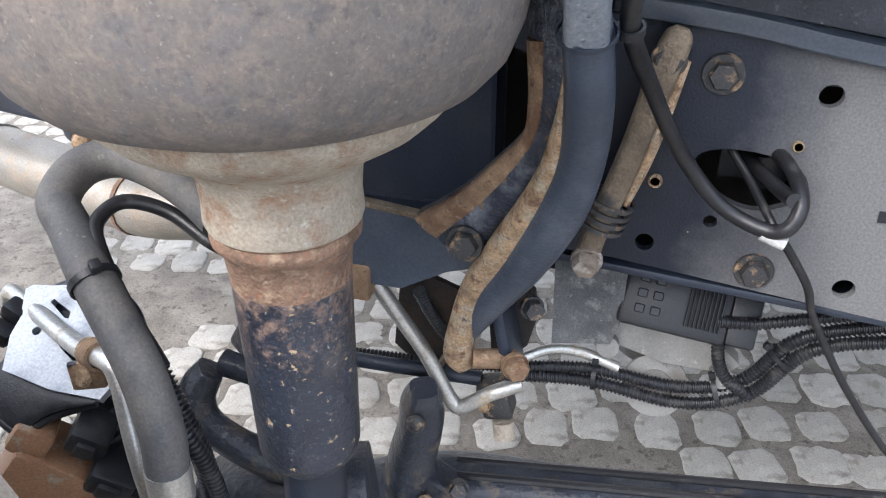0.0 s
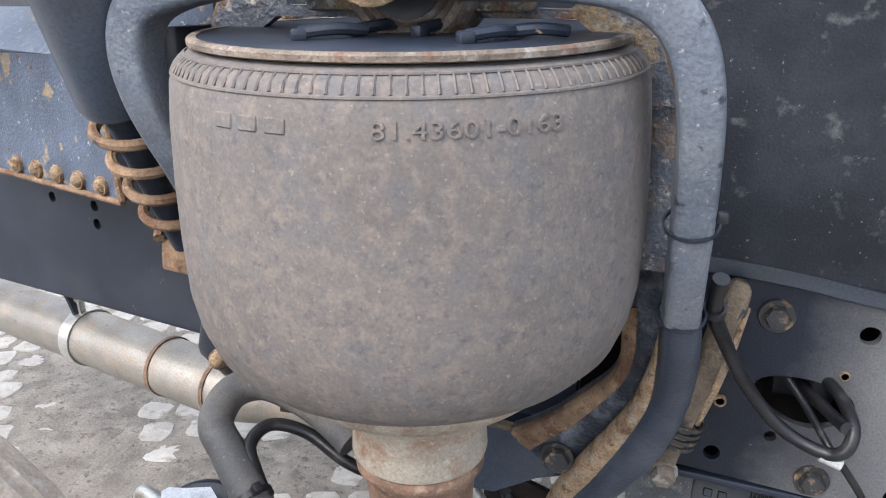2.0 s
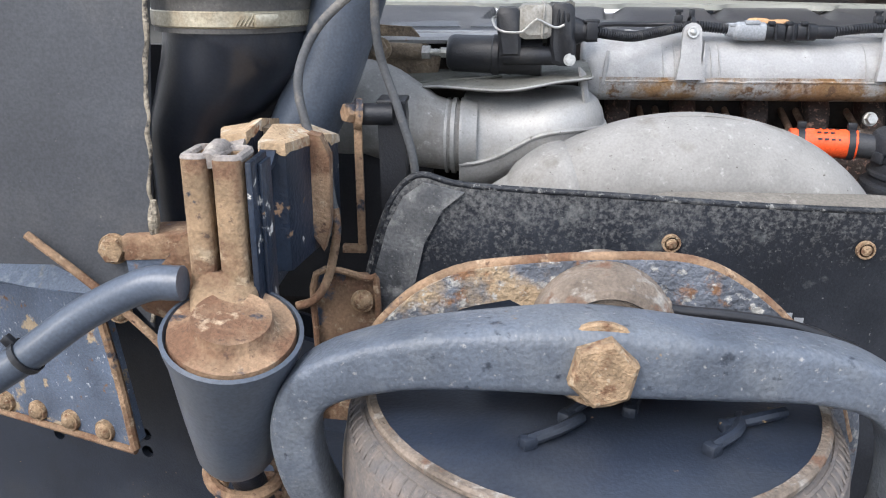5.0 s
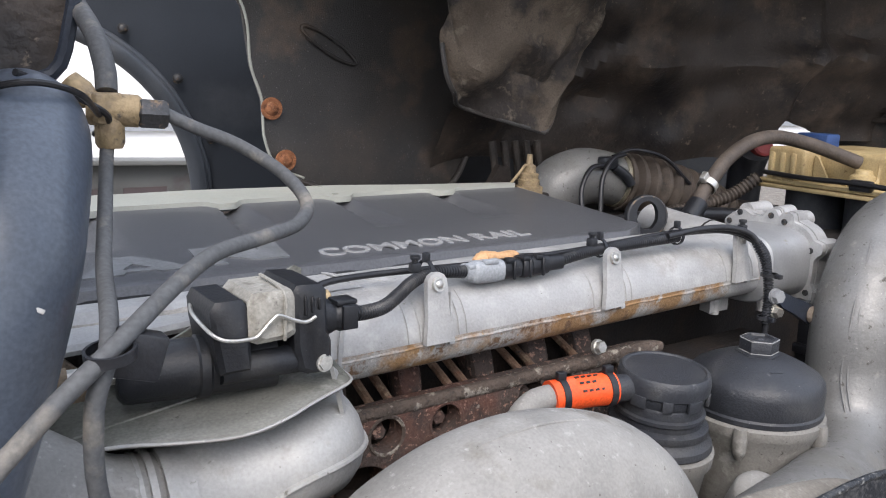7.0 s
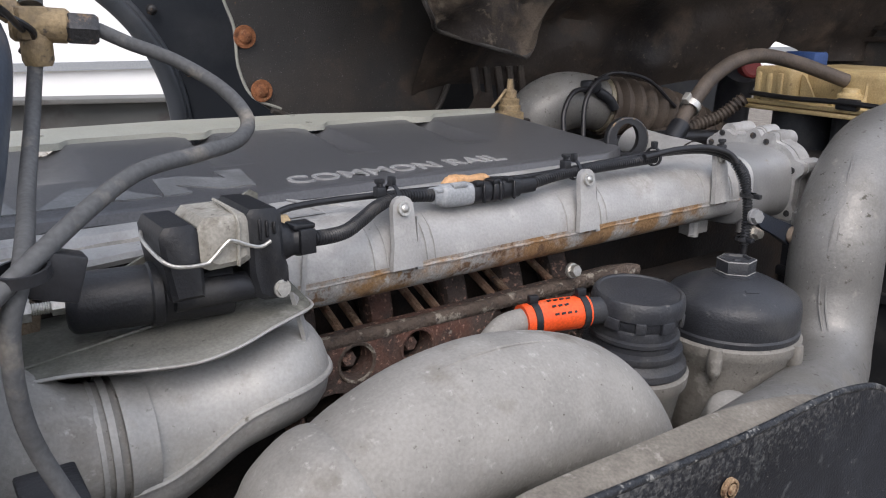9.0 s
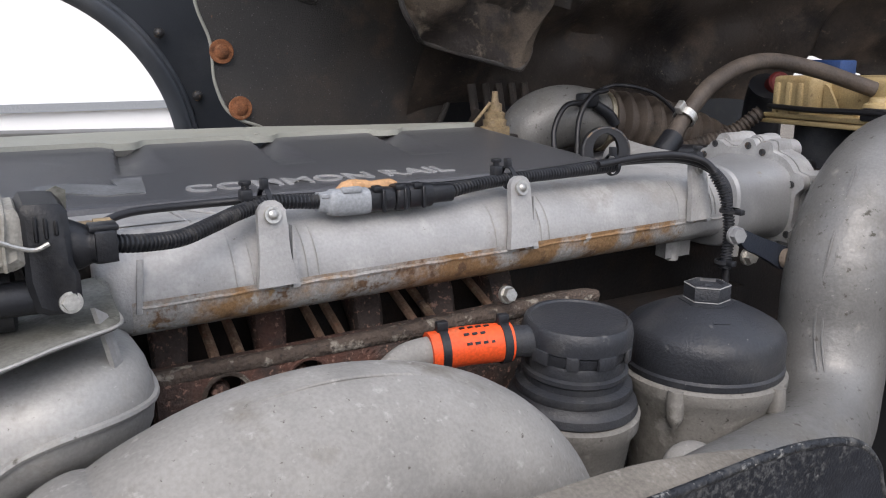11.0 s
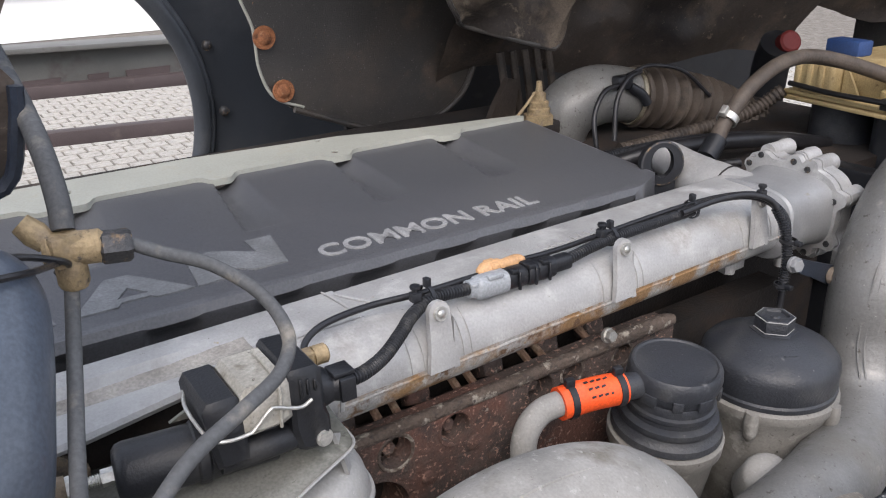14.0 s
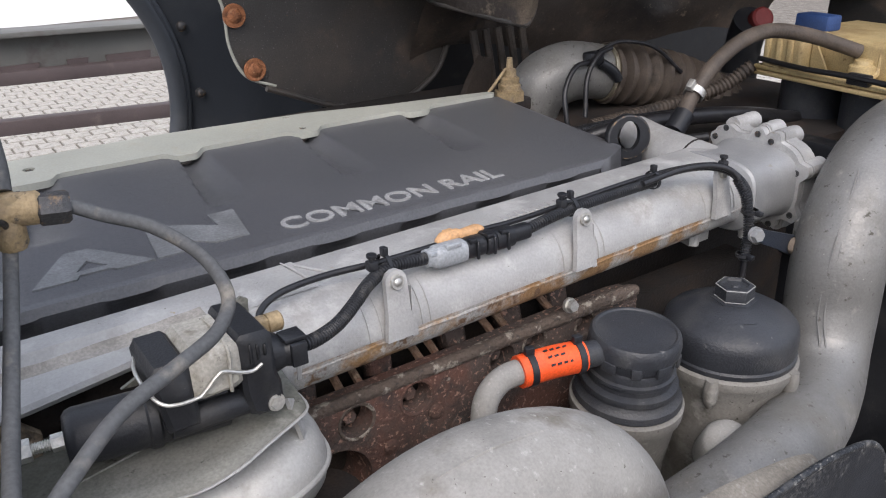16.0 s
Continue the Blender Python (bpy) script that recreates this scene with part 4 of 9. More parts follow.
# ---- shock absorber ----
shock = thing("cab_shock_absorber", (-0.245, 0.06, 0.87), "black cab shock absorber with dust cup and rusty coil spring", "shock absorber")
SA, SB = Vector((-0.226, -0.047, 1.142)), Vector((-0.243, -0.010, 1.030))
ax = (SA - SB).normalized()
L = (SA - SB).length
bm = bmesh.new()
lathe(bm, [(0.016, -0.002), (0.024, 0.0), (0.0272, 0.007), (0.034, L * 0.45), (0.0400, L * 0.85), (0.0432, L - 0.004), (0.0436, L), (0.041, L + 0.001), (0.039, L - 0.006), (0.01, L - 0.006)], facing(SB, ax), 40)
part("dust_cup", bm, M_PIPEBLUE, shock)
bm = bmesh.new()
lathe(bm, [(0.004, L - 0.006), (0.0395, L - 0.004), (0.0385, L + 0.002), (0.030, L + 0.003), (0.026, L + 0.006), (0.024, L + 0.012)], facing(SB, ax), 32)
part("top_cap", bm, M_RUST, shock, "tan rusty top cap")
pts = []
for k in range(0, 60):
    t = k / 59
    c = SB.lerp(Vector((-0.232, 0.045, 0.905)), t * 0.95)
    a = t * 4.6 * 2 * math.pi
    r = 0.0245 - 0.004 * t
    pts.append(c + Vector((r * math.cos(a), r * math.sin(a) * 0.95, r * 0.28 * math.sin(a))))
cable(shock, pts, 0.0048, M_RUST, "coil_spring", sub=2, n=8)
cable(shock, [SB, Vector((-0.232, 0.045, 0.90))], 0.012, M_BLACK, "rod", n=14)
bm = bmesh.new()
box(bm, (0.034, 0.03, 0.032), Matrix.Translation((-0.236, 0.05, 0.889)) @ Matrix.Rotation(0.12, 4, "Y"), 0.004)
part("lower_eye", bm, M_RUST, shock, "rusty lower eye")

strutb = thing("shock_bracket", (-0.3, 0.2, 0.72), "narrow black strap bracket with a rusty bolt", "bracket")
bm = bmesh.new()
tube(bm, [(-0.262, 0.09, 0.95), (-0.257, 0.12, 0.86), (-0.268, 0.15, 0.78), (-0.285, 0.17, 0.722), (-0.30, 0.18, 0.712)], [0.010, 0.012, 0.015, 0.018, 0.012], sub=6, n=12, squash=1.6, power=4)
part("strap", bm, M_BLACK, strutb)
bolt(strutb, (-0.277, 0.146, 0.726), (0.1, -1, 0.1), 0.018, 0.013, M_BOLT, 0.012, dome=True)
bolt(strutb, (-0.262, 0.12, 0.795), (0.1, -1, 0.1), 0.013, 0.006, M_BOLTDARK, 0.009)

# ---- exhaust pipe ----
ex = thing("exhaust_pipe", (-0.75, 0.56, 0.41), "tan-stained steel exhaust pipe with welded seams and clamp", "exhaust pipe")
EX = [(-1.5, 0.80, 0.46), (-0.95, 0.635, 0.463), (-0.70, 0.56, 0.463), (-0.52, 0.506, 0.463), (-0.46, 0.490, 0.465), (-0.38, 0.478, 0.470), (-0.25, 0.47, 0.468), (-0.05, 0.47, 0.455)]
cable(ex, EX, [0.052, 0.052, 0.052, 0.052, 0.049, 0.041, 0.038, 0.038], M_EXHAUST, "pipe", n=28)
for p, r in (((-0.637, 0.5415, 0.463), 0.0528), ((-0.508, 0.5025, 0.463), 0.0522)):
    band(ex, p, (0.96, -0.285, 0), r, 0.008, M_RUSTTOP, "weld_seam", 0.002)
band(ex, (-0.86, 0.608, 0.463), (0.96, -0.285, 0), 0.053, 0.028, M_STEEL, "clamp", 0.003)
bm = bmesh.new()
box(bm, (0.02, 0.016, 0.05), Matrix.Translation((-0.865, 0.60, 0.535)), 0.003)
tube(bm, [(-0.875, 0.59, 0.545), (-0.85, 0.605, 0.548)], 0.008, n=10)
part("clamp_bolt", bm, M_STEEL, ex)
for p in ((-0.865, 0.60), (-1.4, 0.765)):
    cable(ex, [(p[0], p[1], 0.50), (p[0] - 0.01, p[1] - 0.02, 0.58), (p[0] - 0.02, p[1] - 0.09, 0.70), (p[0] - 0.02, p[1] - 0.12, 0.80)], 0.009, M_BLACK, "hanger", n=8)

# ---- wheel ----
wheel = thing("front_wheel", (-0.500, -0.363, 0.0), "dusty grey-brown truck tyre with ribbed tread on the cobbles", "wheel")
bm = bmesh.new()
prof = [(0.30, -0.12), (0.42, -0.15), (0.485, -0.152), (0.507, -0.143), (0.513, -0.125)]
z = -0.125
for k in range(5):
    prof += [(0.520, z + 0.004), (0.520, z + 0.037), (0.510, z + 0.040), (0.510, z + 0.048)]
    z += 0.0505
prof += [(0.513, 0.128), (0.507, 0.143), (0.485, 0.152), (0.42, 0.15), (0.30, 0.12)]
lathe(bm, prof, facing((-0.500, -0.363, 0.500), (0, 1, 0)) @ Matrix.Scale(0.965, 4), 96, cap=False)
part("tyre", bm, M_TYRE, wheel)
bm = bmesh.new()
lathe(bm, [(0.05, 0.02), (0.16, 0.03), (0.2, 0.06), (0.29, 0.07), (0.30, 0.12), (0.285, 0.12), (0.27, -0.1), (0.30, -0.12)], facing((-0.500, -0.363, 0.500), (0, 1, 0)) @ Matrix.Scale(0.965, 4), 48, cap=False)
part("rim", bm, M_BLACK, wheel)

# ---- gusset, links and axle beam below the spring ----
gus = thing("spring_gusset", (0.03, 0.17, 0.61), "black triangular gusset plate with one dusty bolt", "gusset")
bm = bmesh.new()
plate(bm, [(-0.06, 0.605), (0.03, 0.603), (0.075, 0.628), (0.108, 0.638), (0.118, 0.655), (0.108, 0.67), (0.09, 0.674), (-0.06, 0.692)], 0.012, wall_at(0.158))
part("plate", bm, M_PIPEBLUE, gus)
bm = bmesh.new()
box(bm, (0.17, 0.012, 0.008), Matrix.Translation((0.015, 0.165, 0.684)) @ Matrix.Rotation(radians(7), 4, "Y"), 0.002)
part("lip", bm, M_MUDRUST, gus)
bolt(gus, (0.100, 0.126, 0.680), (0, -1, 0.1), 0.022, 0.012, M_BOLTDARK, 0.0165)
cable(gus, [(0.100, 0.125, 0.680), (0.100, 0.17, 0.680)], 0.008, M_BOLTDARK, "shank", n=10)

diag = thing("diagonal_link", (0.2, 0.16, 0.65), "rust-coated diagonal link with mud-caked ends", "link")
bm = bmesh.new()
tube(bm, [(0.254, 0.185, 0.858), (0.252, 0.184, 0.85), (0.244, 0.182, 0.825), (0.236, 0.180, 0.79), (0.226, 0.178, 0.75), (0.215, 0.176, 0.712), (0.205, 0.174, 0.68), (0.200, 0.172, 0.658), (0.198, 0.172, 0.650)], [0.010, 0.020, 0.0215, 0.0195, 0.0185, 0.0185, 0.019, 0.0185, 0.009], sub=6, n=20, squash=0.55, power=4, up=(0, 1, 0))
part("bar", bm, M_MUDRUST, diag)
bm = bmesh.new()
tube(bm, [(0.261, 0.176, 0.835), (0.250, 0.173, 0.79), (0.240, 0.172, 0.75), (0.228, 0.170, 0.71)], [0.003, 0.005, 0.0048, 0.003], sub=6, n=10)
part("rust_edge", bm, M_FLAKE, diag, "flaking tan rust")
bolt(diag, (0.247, 0.172, 0.836), (0, -1, 0.1), 0.020, 0.010, M_BOLTDARK, 0.014)
bolt(diag, (0.201, 0.160, 0.660), (0, -1, -0.3), 0.021, 0.014, M_EDGERUST, 0.014)
for k in range(4):
    band(diag, (0.2085 + 0.0022 * k, 0.174, 0.690 + 0.0075 * k), (0.3, 0, 1), 0.0190, 0.004, M_BOLTDARK, "coil_band", 0.0025)

beam = thing("axle_beam", (0.3, 0.2, 0.1), "greasy black axle beam with dusty ridges", "axle")
bm = bmesh.new()
tube(bm, [(-0.16, 0.10, 0.23), (-0.06, 0.16, 0.245), (0.03, 0.20, 0.275), (0.10, 0.222, 0.292), (0.25, 0.236, 0.298), (0.55, 0.25, 0.325), (1.3, 0.30, 0.38)], [0.05, 0.058, 0.05, 0.036, 0.030, 0.030, 0.030], sub=6, n=18, squash=1.0, power=4.0, up=(0, 0, 1))
part("beam", bm, M_GREASE, beam)
for dy, dz in ((-0.012, 0.033), (0.012, 0.034)):
    cable(beam, [(0.07, 0.215 + dy, 0.293 + dz), (0.25, 0.236 + dy, 0.297 + dz), (0.55, 0.25 + dy, 0.324 + dz), (1.3, 0.30 + dy, 0.379 + dz)], 0.005, M_CABLE, "brake_line", n=8)
bm = bmesh.new()
box(bm, (0.05, 0.04, 0.03), Matrix.Translation((0.055, 0.19, 0.325)) @ Matrix.Rotation(0.5, 4, "Y"), 0.006)
part("mount_block", bm, M_GREASE, beam)
bolt(beam, (0.048, 0.165, 0.315), (0, -1, 0.6), 0.014, 0.008, M_BOLT, 0.009, dome=True)
bolt(beam, (0.085, 0.175, 0.335), (0.2, -1, 0.6), 0.018, 0.016, M_BOLTDARK, 0.012)

arm = thing("lower_arm", (0.03, 0.16, 0.33), "shiny black lower arm with dusty joint", "arm")
bm = bmesh.new()
tube(bm, [(0.050, 0.16, 0.485), (0.047, 0.165, 0.46), (0.042, 0.17, 0.42), (0.03, 0.18, 0.37), (0.02, 0.19, 0.31)], [0.014, 0.022, 0.023, 0.025, 0.03], sub=6, n=16, power=3.0)
part("arm", bm, M_GREASE, arm)
bolt(arm, (0.048, 0.139, 0.455), (0, -1, 0.4), 0.014, 0.007, M_BOLTDARK, 0.010, dome=True)

fork = thing("steering_fork", (-0.1, 0.06, 0.30), "black cast fork arm with dust in its slot", "fork")
bm = bmesh.new()
tube(bm, [(-0.125, 0.06, 0.55), (-0.138, 0.05, 0.525), (-0.128, 0.04, 0.505), (-0.10, 0.035, 0.49), (-0.065, 0.04, 0.47), (-0.03, 0.06, 0.44)], [0.012, 0.017, 0.016, 0.015, 0.017, 0.02], sub=6, n=14, squash=1.3, power=3)
tube(bm, [(-0.118, 0.07, 0.552), (-0.085, 0.07, 0.545), (-0.04, 0.07, 0.535), (0.0, 0.08, 0.52)], [0.012, 0.011, 0.012, 0.012], sub=6, n=12, power=3)
part("fork", bm, M_GREASE, fork)
bm = bmesh.new()
tube(bm, [(-0.055, 0.09, 0.63), (-0.085, 0.10, 0.58), (-0.11, 0.11, 0.54)], [0.020, 0.022, 0.022], sub=4, n=12, squash=0.6, power=4)
part("upright", bm, M_GREASE, fork)
bm = bmesh.new()
tube(bm, [(-0.14, 0.07, 0.37), (-0.05, 0.06, 0.40), (0.02, 0.08, 0.41)], [0.045, 0.05, 0.045], sub=4, n=16, power=3)
part("knuckle", bm, M_GREASE, fork)

# ---- brake parts beside the wheel ----
ch = thing("brake_chamber", (-0.27, 0.05, 0.42), "grey and black brake chamber with silver mounting face", "brake chamber")
CA = Vector((-0.262, 0.050, 0.588))
cax = Vector((-0.18, 0.50, -0.85)).normalized()
FACE = [(-0.041, 0.002), (-0.041, 0.032), (-0.034, 0.036), (-0.016, 0.034), (0.01, 0.034), (0.049, -0.026), (0.053, -0.065), (0.041, -0.081), (-0.004, -0.069), (-0.048, -0.048), (-0.047, -0.015)]
bm = bmesh.new()
lathe(bm, [(0.01, 0.0), (0.056, 0.0), (0.064, 0.006), (0.066, 0.03), (0.071, 0.034), (0.071, 0.042), (0.065, 0.046), (0.063, 0.085), (0.05, 0.10), (0.02, 0.104)], facing(CA + cax * 0.012, cax) @ Matrix.Diagonal((0.82, 0.82, 1, 1)), 40)
part("canister", bm, M_BLACK, ch)
bm = bmesh.new()
plate(bm, FACE, 0.010, facing(CA - cax * 0.004, -cax), [disc(-0.024, -0.012, 0.0042, 12), [(-0.004, -0.018), (0.006, -0.018), (0.020, -0.033), (0.022, -0.043), (0.012, -0.043), (0.0, -0.03)], [(-0.016, 0.017), (-0.013, 0.02), (0.004, 0.006), (0.003, -0.001), (-0.001, 0.0)]])
part("mounting_face", bm, M_CHAMBER, ch, "silver-blue mounting face")
bm = bmesh.new()
loft(bm, [(-0.301, 0.004, 0.567), (-0.280, -0.003, 0.561), (-0.258, -0.005, 0.555), (-0.232, -0.003, 0.550), (-0.203, 0.001, 0.547)], [(-0.320, -0.011, 0.544), (-0.302, -0.023, 0.533), (-0.268, -0.032, 0.521), (-0.246, -0.014, 0.531), (-0.212, 0.002, 0.540)], bow=0.007, thick=0.006)
part("skirt", bm, M_CAP, ch, "curved blue-black skirt")
cable(ch, [(-0.322, -0.010, 0.543), (-0.303, -0.022, 0.531), (-0.268, -0.031, 0.519), (-0.245, -0.013, 0.528), (-0.210, 0.004, 0.537)], 0.0042, M_PLASTIC, "rim", n=10)
for x, y, z in ((-0.312, 0.045, 0.592), (-0.318, 0.028, 0.578)):
    bm = bmesh.new()
    box(bm, (0.022, 0.02, 0.018), Matrix.Translation((x, y, z)) @ Matrix.Rotation(0.5, 4, "Y"), 0.004)
    part("lug", bm, M_PLASTIC, ch)
bm = bmesh.new()
tube(bm, [(-0.238, 0.03, 0.52), (-0.215, 0.02, 0.50), (-0.20, 0.02, 0.47)], [0.018, 0.02, 0.016], sub=4, n=12, ridge=0.002, pitch=0.008)
box(bm, (0.045, 0.04, 0.05), Matrix.Translation((-0.19, 0.01, 0.455)) @ Matrix.Rotation(0.5, 4, "Y"), 0.006)
part("connector", bm, M_PLASTIC, ch)
bb = thing("valve_block", (-0.25, 0.0, 0.42), "brown plastic valve block with dusty grey cap and small label", "valve block")
BM = Matrix.Translation((-0.262, -0.012, 0.446)) @ Matrix.Rotation(0.72, 4, "Y") @ Matrix.Rotation(0.35, 4, "Z") @ Matrix.Rotation(-0.35, 4, "X")
bm = bmesh.new()
box(bm, (0.105, 0.07, 0.075), BM, 0.005)
part("body", bm, M_TANBOX, bb)
bm = bmesh.new()
box(bm, (0.036, 0.045, 0.03), BM @ Matrix.Translation((-0.045, -0.005, 0.045)), 0.006)
part("neck", bm, M_TANBOX, bb)
bm = bmesh.new()
box(bm, (0.05, 0.03, 0.05), BM @ Matrix.Translation((0.048, -0.035, -0.012)), 0.005)
part("cap", bm, M_PISTON, bb, "dusty grey cap")
bm = bmesh.new()
box(bm, (0.030, 0.003, 0.016), BM @ Matrix.Translation((0.004, -0.0365, -0.016)) @ Matrix.Rotation(-0.5, 4, "Y"), 0.001, 1)
lab = part("label", bm, M_WHITE, bb, "small white label with plain dark bars")
for k in range(3):
    bm = bmesh.new()
    box(bm, (0.005, 0.002, 0.012), BM @ Matrix.Translation((0.004, -0.0375, -0.016)) @ Matrix.Rotation(-0.5, 4, "Y") @ Matrix.Translation((-0.009 + k * 0.009, 0, 0)), 0.0005, 1)
    part("label_bar", bm, M_PLASTIC, lab)
for x, y, z, w in ((-0.216, -0.004, 0.508, 0.036), (-0.196, -0.012, 0.470, 0.042), (-0.178, -0.002, 0.440, 0.036)):
    bm = bmesh.new()
    box(bm, (w, 0.04, 0.03), Matrix.Translation((x, y, z)) @ Matrix.Rotation(0.6, 4, "Y") @ Matrix.Rotation(0.3, 4, "Z"), 0.005)
    box(bm, (w * 0.5, 0.05, 0.018), Matrix.Translation((x, y, z)) @ Matrix.Rotation(0.6, 4, "Y") @ Matrix.Rotation(0.3, 4, "Z"), 0.003)
    part("plug", bm, M_PLASTIC, bb, "black connector plug")

sp = thing("steel_brake_pipe", (-0.12, -0.05, 0.4), "bent shiny steel pipe with a rusty clip", "pipe")
cable(sp, [(-0.352, 0.075, 0.562), (-0.350, 0.078, 0.583), (-0.335, 0.072, 0.590), (-0.286, 0.045, 0.592), (-0.205, -0.002, 0.603), (-0.152, -0.032, 0.622), (-0.137, -0.042, 0.612), (-0.128, -0.052, 0.59), (-0.115, -0.066, 0.55), (-0.105, -0.07, 0.46), (-0.10, -0.07, 0.36)], 0.0088, M_STEEL, "pipe", n=14)
band(sp, (-0.178, -0.017, 0.613), (0.85, -0.5, 0.25), 0.0095, 0.022, M_RUST, "clip_sleeve", 0.003)
bm = bmesh.new()
box(bm, (0.028, 0.006, 0.028), Matrix.Translation((-0.190, -0.018, 0.590)) @ Matrix.Rotation(0.4, 4, "Z"), 0.002)
part("clip_tab", bm, M_RUST, sp)
bolt(sp, (-0.190, -0.022, 0.590), (-0.3, -1, 0.2), 0.012, 0.006, M_BOLT, 0.008)

ho = thing("rubber_brake_hose", (-0.07, -0.09, 0.4), "thick dusty black rubber hose with a zip tie", "hose")
cable(ho, [(-0.075, 0.035, 0.725), (-0.10, 0.045, 0.738), (-0.135, 0.058, 0.748), (-0.18, 0.068, 0.752), (-0.205, 0.05, 0.748), (-0.203, 0.015, 0.736), (-0.18, -0.005, 0.722), (-0.148, -0.033, 0.708), (-0.115, -0.056, 0.682), (-0.088, -0.074, 0.655), (-0.074, -0.084, 0.612), (-0.075, -0.086, 0.575)], 0.0165, M_HOSE, "hose", n=16)
cable(ho, [(-0.075, -0.086, 0.58), (-0.076, -0.086, 0.548)], 0.0172, M_STEEL, "ferrule", n=16)
cable(ho, [(-0.076, -0.086, 0.55), (-0.078, -0.086, 0.40)], 0.014, M_HOSE, "tail", n=14)
band(ho, (-0.140, -0.0385, 0.702), (0.6, -0.42, -0.45), 0.0175, 0.006, M_PLASTIC, "zip_tie", 0.0018, 0.008)
cb = thing("cable_loop", (-0.08, -0.05, 0.4), "thin black cable looping under the hose", "cable")
cable(cb, [(-0.06, 0.04, 0.69), (-0.085, 0.035, 0.703), (-0.125, 0.042, 0.722), (-0.155, 0.03, 0.733), (-0.163, 0.005, 0.727), (-0.145, -0.02, 0.716), (-0.115, -0.04, 0.68), (-0.09, -0.048, 0.64)], 0.0062, M_CABLE, "cable")
cond = thing("corrugated_conduit", (-0.07, -0.05, 0.4), "black corrugated cable conduit beside the hose", "conduit")
cable(cond, [(-0.105, -0.045, 0.66), (-0.078, -0.056, 0.61), (-0.066, -0.055, 0.56), (-0.066, -0.052, 0.50), (-0.075, -0.05, 0.40)], 0.0078, M_CONDUIT, "conduit", n=12, ridge=0.0012, pitch=0.0042)
cable(cond, [(-0.095, -0.06, 0.64), (-0.065, -0.07, 0.60), (-0.052, -0.065, 0.55), (-0.052, -0.06, 0.48)], 0.006, M_CONDUIT, "conduit", n=12, ridge=0.001, pitch=0.0042)

# ---- loom and pipes below the rail ----
loom = thing("wiring_loom", (0.2, 0.27, 0.44), "bundle of black corrugated conduits tied together under the rail", "wiring loom")
for pts, r in (([(-0.12, 0.22, 0.462), (0.02, 0.23, 0.462), (0.12, 0.255, 0.455), (0.21, 0.27, 0.458), (0.305, 0.27, 0.452), (0.37, 0.275, 0.472), (0.415, 0.27, 0.538), (0.52, 0.27, 0.575)], 0.0068),
               ([(0.12, 0.25, 0.447), (0.21, 0.262, 0.447), (0.305, 0.262, 0.437), (0.375, 0.265, 0.46), (0.425, 0.262, 0.53), (0.52, 0.262, 0.56)], 0.0068),
               ([(0.33, 0.262, 0.548), (0.37, 0.265, 0.55), (0.41, 0.265, 0.562), (0.50, 0.27, 0.585)], 0.0060),
               ([(0.335, 0.262, 0.535), (0.338, 0.26, 0.505), (0.35, 0.26, 0.48), (0.375, 0.26, 0.462)], 0.0060),
               ([(0.035, 0.20, 0.575), (0.045, 0.22, 0.53), (0.06, 0.235, 0.495), (0.09, 0.25, 0.465), (0.14, 0.255, 0.45)], 0.0060)):
    cable(loom, pts, r, M_CONDUIT, "conduit", n=12, ridge=0.0008, pitch=0.0045, sub=6)
for p, d in (((0.215, 0.266, 0.453), (1, 0, 0)), ((0.342, 0.268, 0.458), (1, 0.1, 0.3)), ((0.40, 0.268, 0.512), (0.6, 0, 0.9))):
    band(loom, p, d, 0.0150, 0.005, M_PLASTIC, "zip_tie", 0.0015, 0.007)
bar = thing("air_pipe", (0.0, 0.2, 0.45), "flat dark air pipe ending in a tee", "pipe")
cable(bar, [(-0.13, 0.205, 0.470), (-0.02, 0.205, 0.470), (0.10, 0.21, 0.468)], 0.0085, M_BLACK, "pipe")
bm = bmesh.new()
box(bm, (0.034, 0.03, 0.045), Matrix.Translation((0.118, 0.205, 0.452)) @ Matrix.Rotation(-0.25, 4, "Y"), 0.006)
part("tee", bm, M_BOLTDARK, bar)
cable(bar, [(0.128, 0.195, 0.428), (0.131, 0.190, 0.410)], 0.0125, M_PISTON, "pale_nut", n=10, label="pale plastic nut")
bolt(bar, (0.108, 0.189, 0.450), (0, -1, 0.2), 0.011, 0.006, M_BOLT, 0.007, dome=True)
st = thing("steel_tube", (0.05, 0.19, 0.45), "thin bent steel tube with rusty flange", "tube")
cable(st, [(-0.002, 0.175, 0.595), (0.02, 0.18, 0.555), (0.045, 0.185, 0.51), (0.072, 0.185, 0.455), (0.085, 0.185, 0.447), (0.115, 0.19, 0.467), (0.145, 0.20, 0.478)], 0.0082, M_STEEL, "tube", n=12)
cable(st, [(0.13, 0.24, 0.475), (0.165, 0.26, 0.483), (0.20, 0.27, 0.478), (0.24, 0.27, 0.465)], 0.006, M_STEEL, "tube", n=12)
bm = bmesh.new()
box(bm, (0.024, 0.03, 0.036), Matrix.Translation((-0.012, 0.165, 0.605)), 0.003)
part("flange", bm, M_RUST, st)
yb = thing("yoke_pivot_bolt", (0.1, 0.17, 0.53), "pair of corroded pivot bolts under the yoke", "bolt")
cable(yb, [(0.10, 0.16, 0.532), (0.14, 0.175, 0.528)], 0.0105, M_RUST, "shank", n=10)
bolt(yb, (0.142, 0.162, 0.53), (0.5, -1, 0.2), 0.022, 0.014, M_RUST, 0.014)
bolt(yb, (0.152, 0.185, 0.585), (0.5, -1, 0.2), 0.018, 0.014, M_BOLTDARK, 0.012)
bm = bmesh.new()
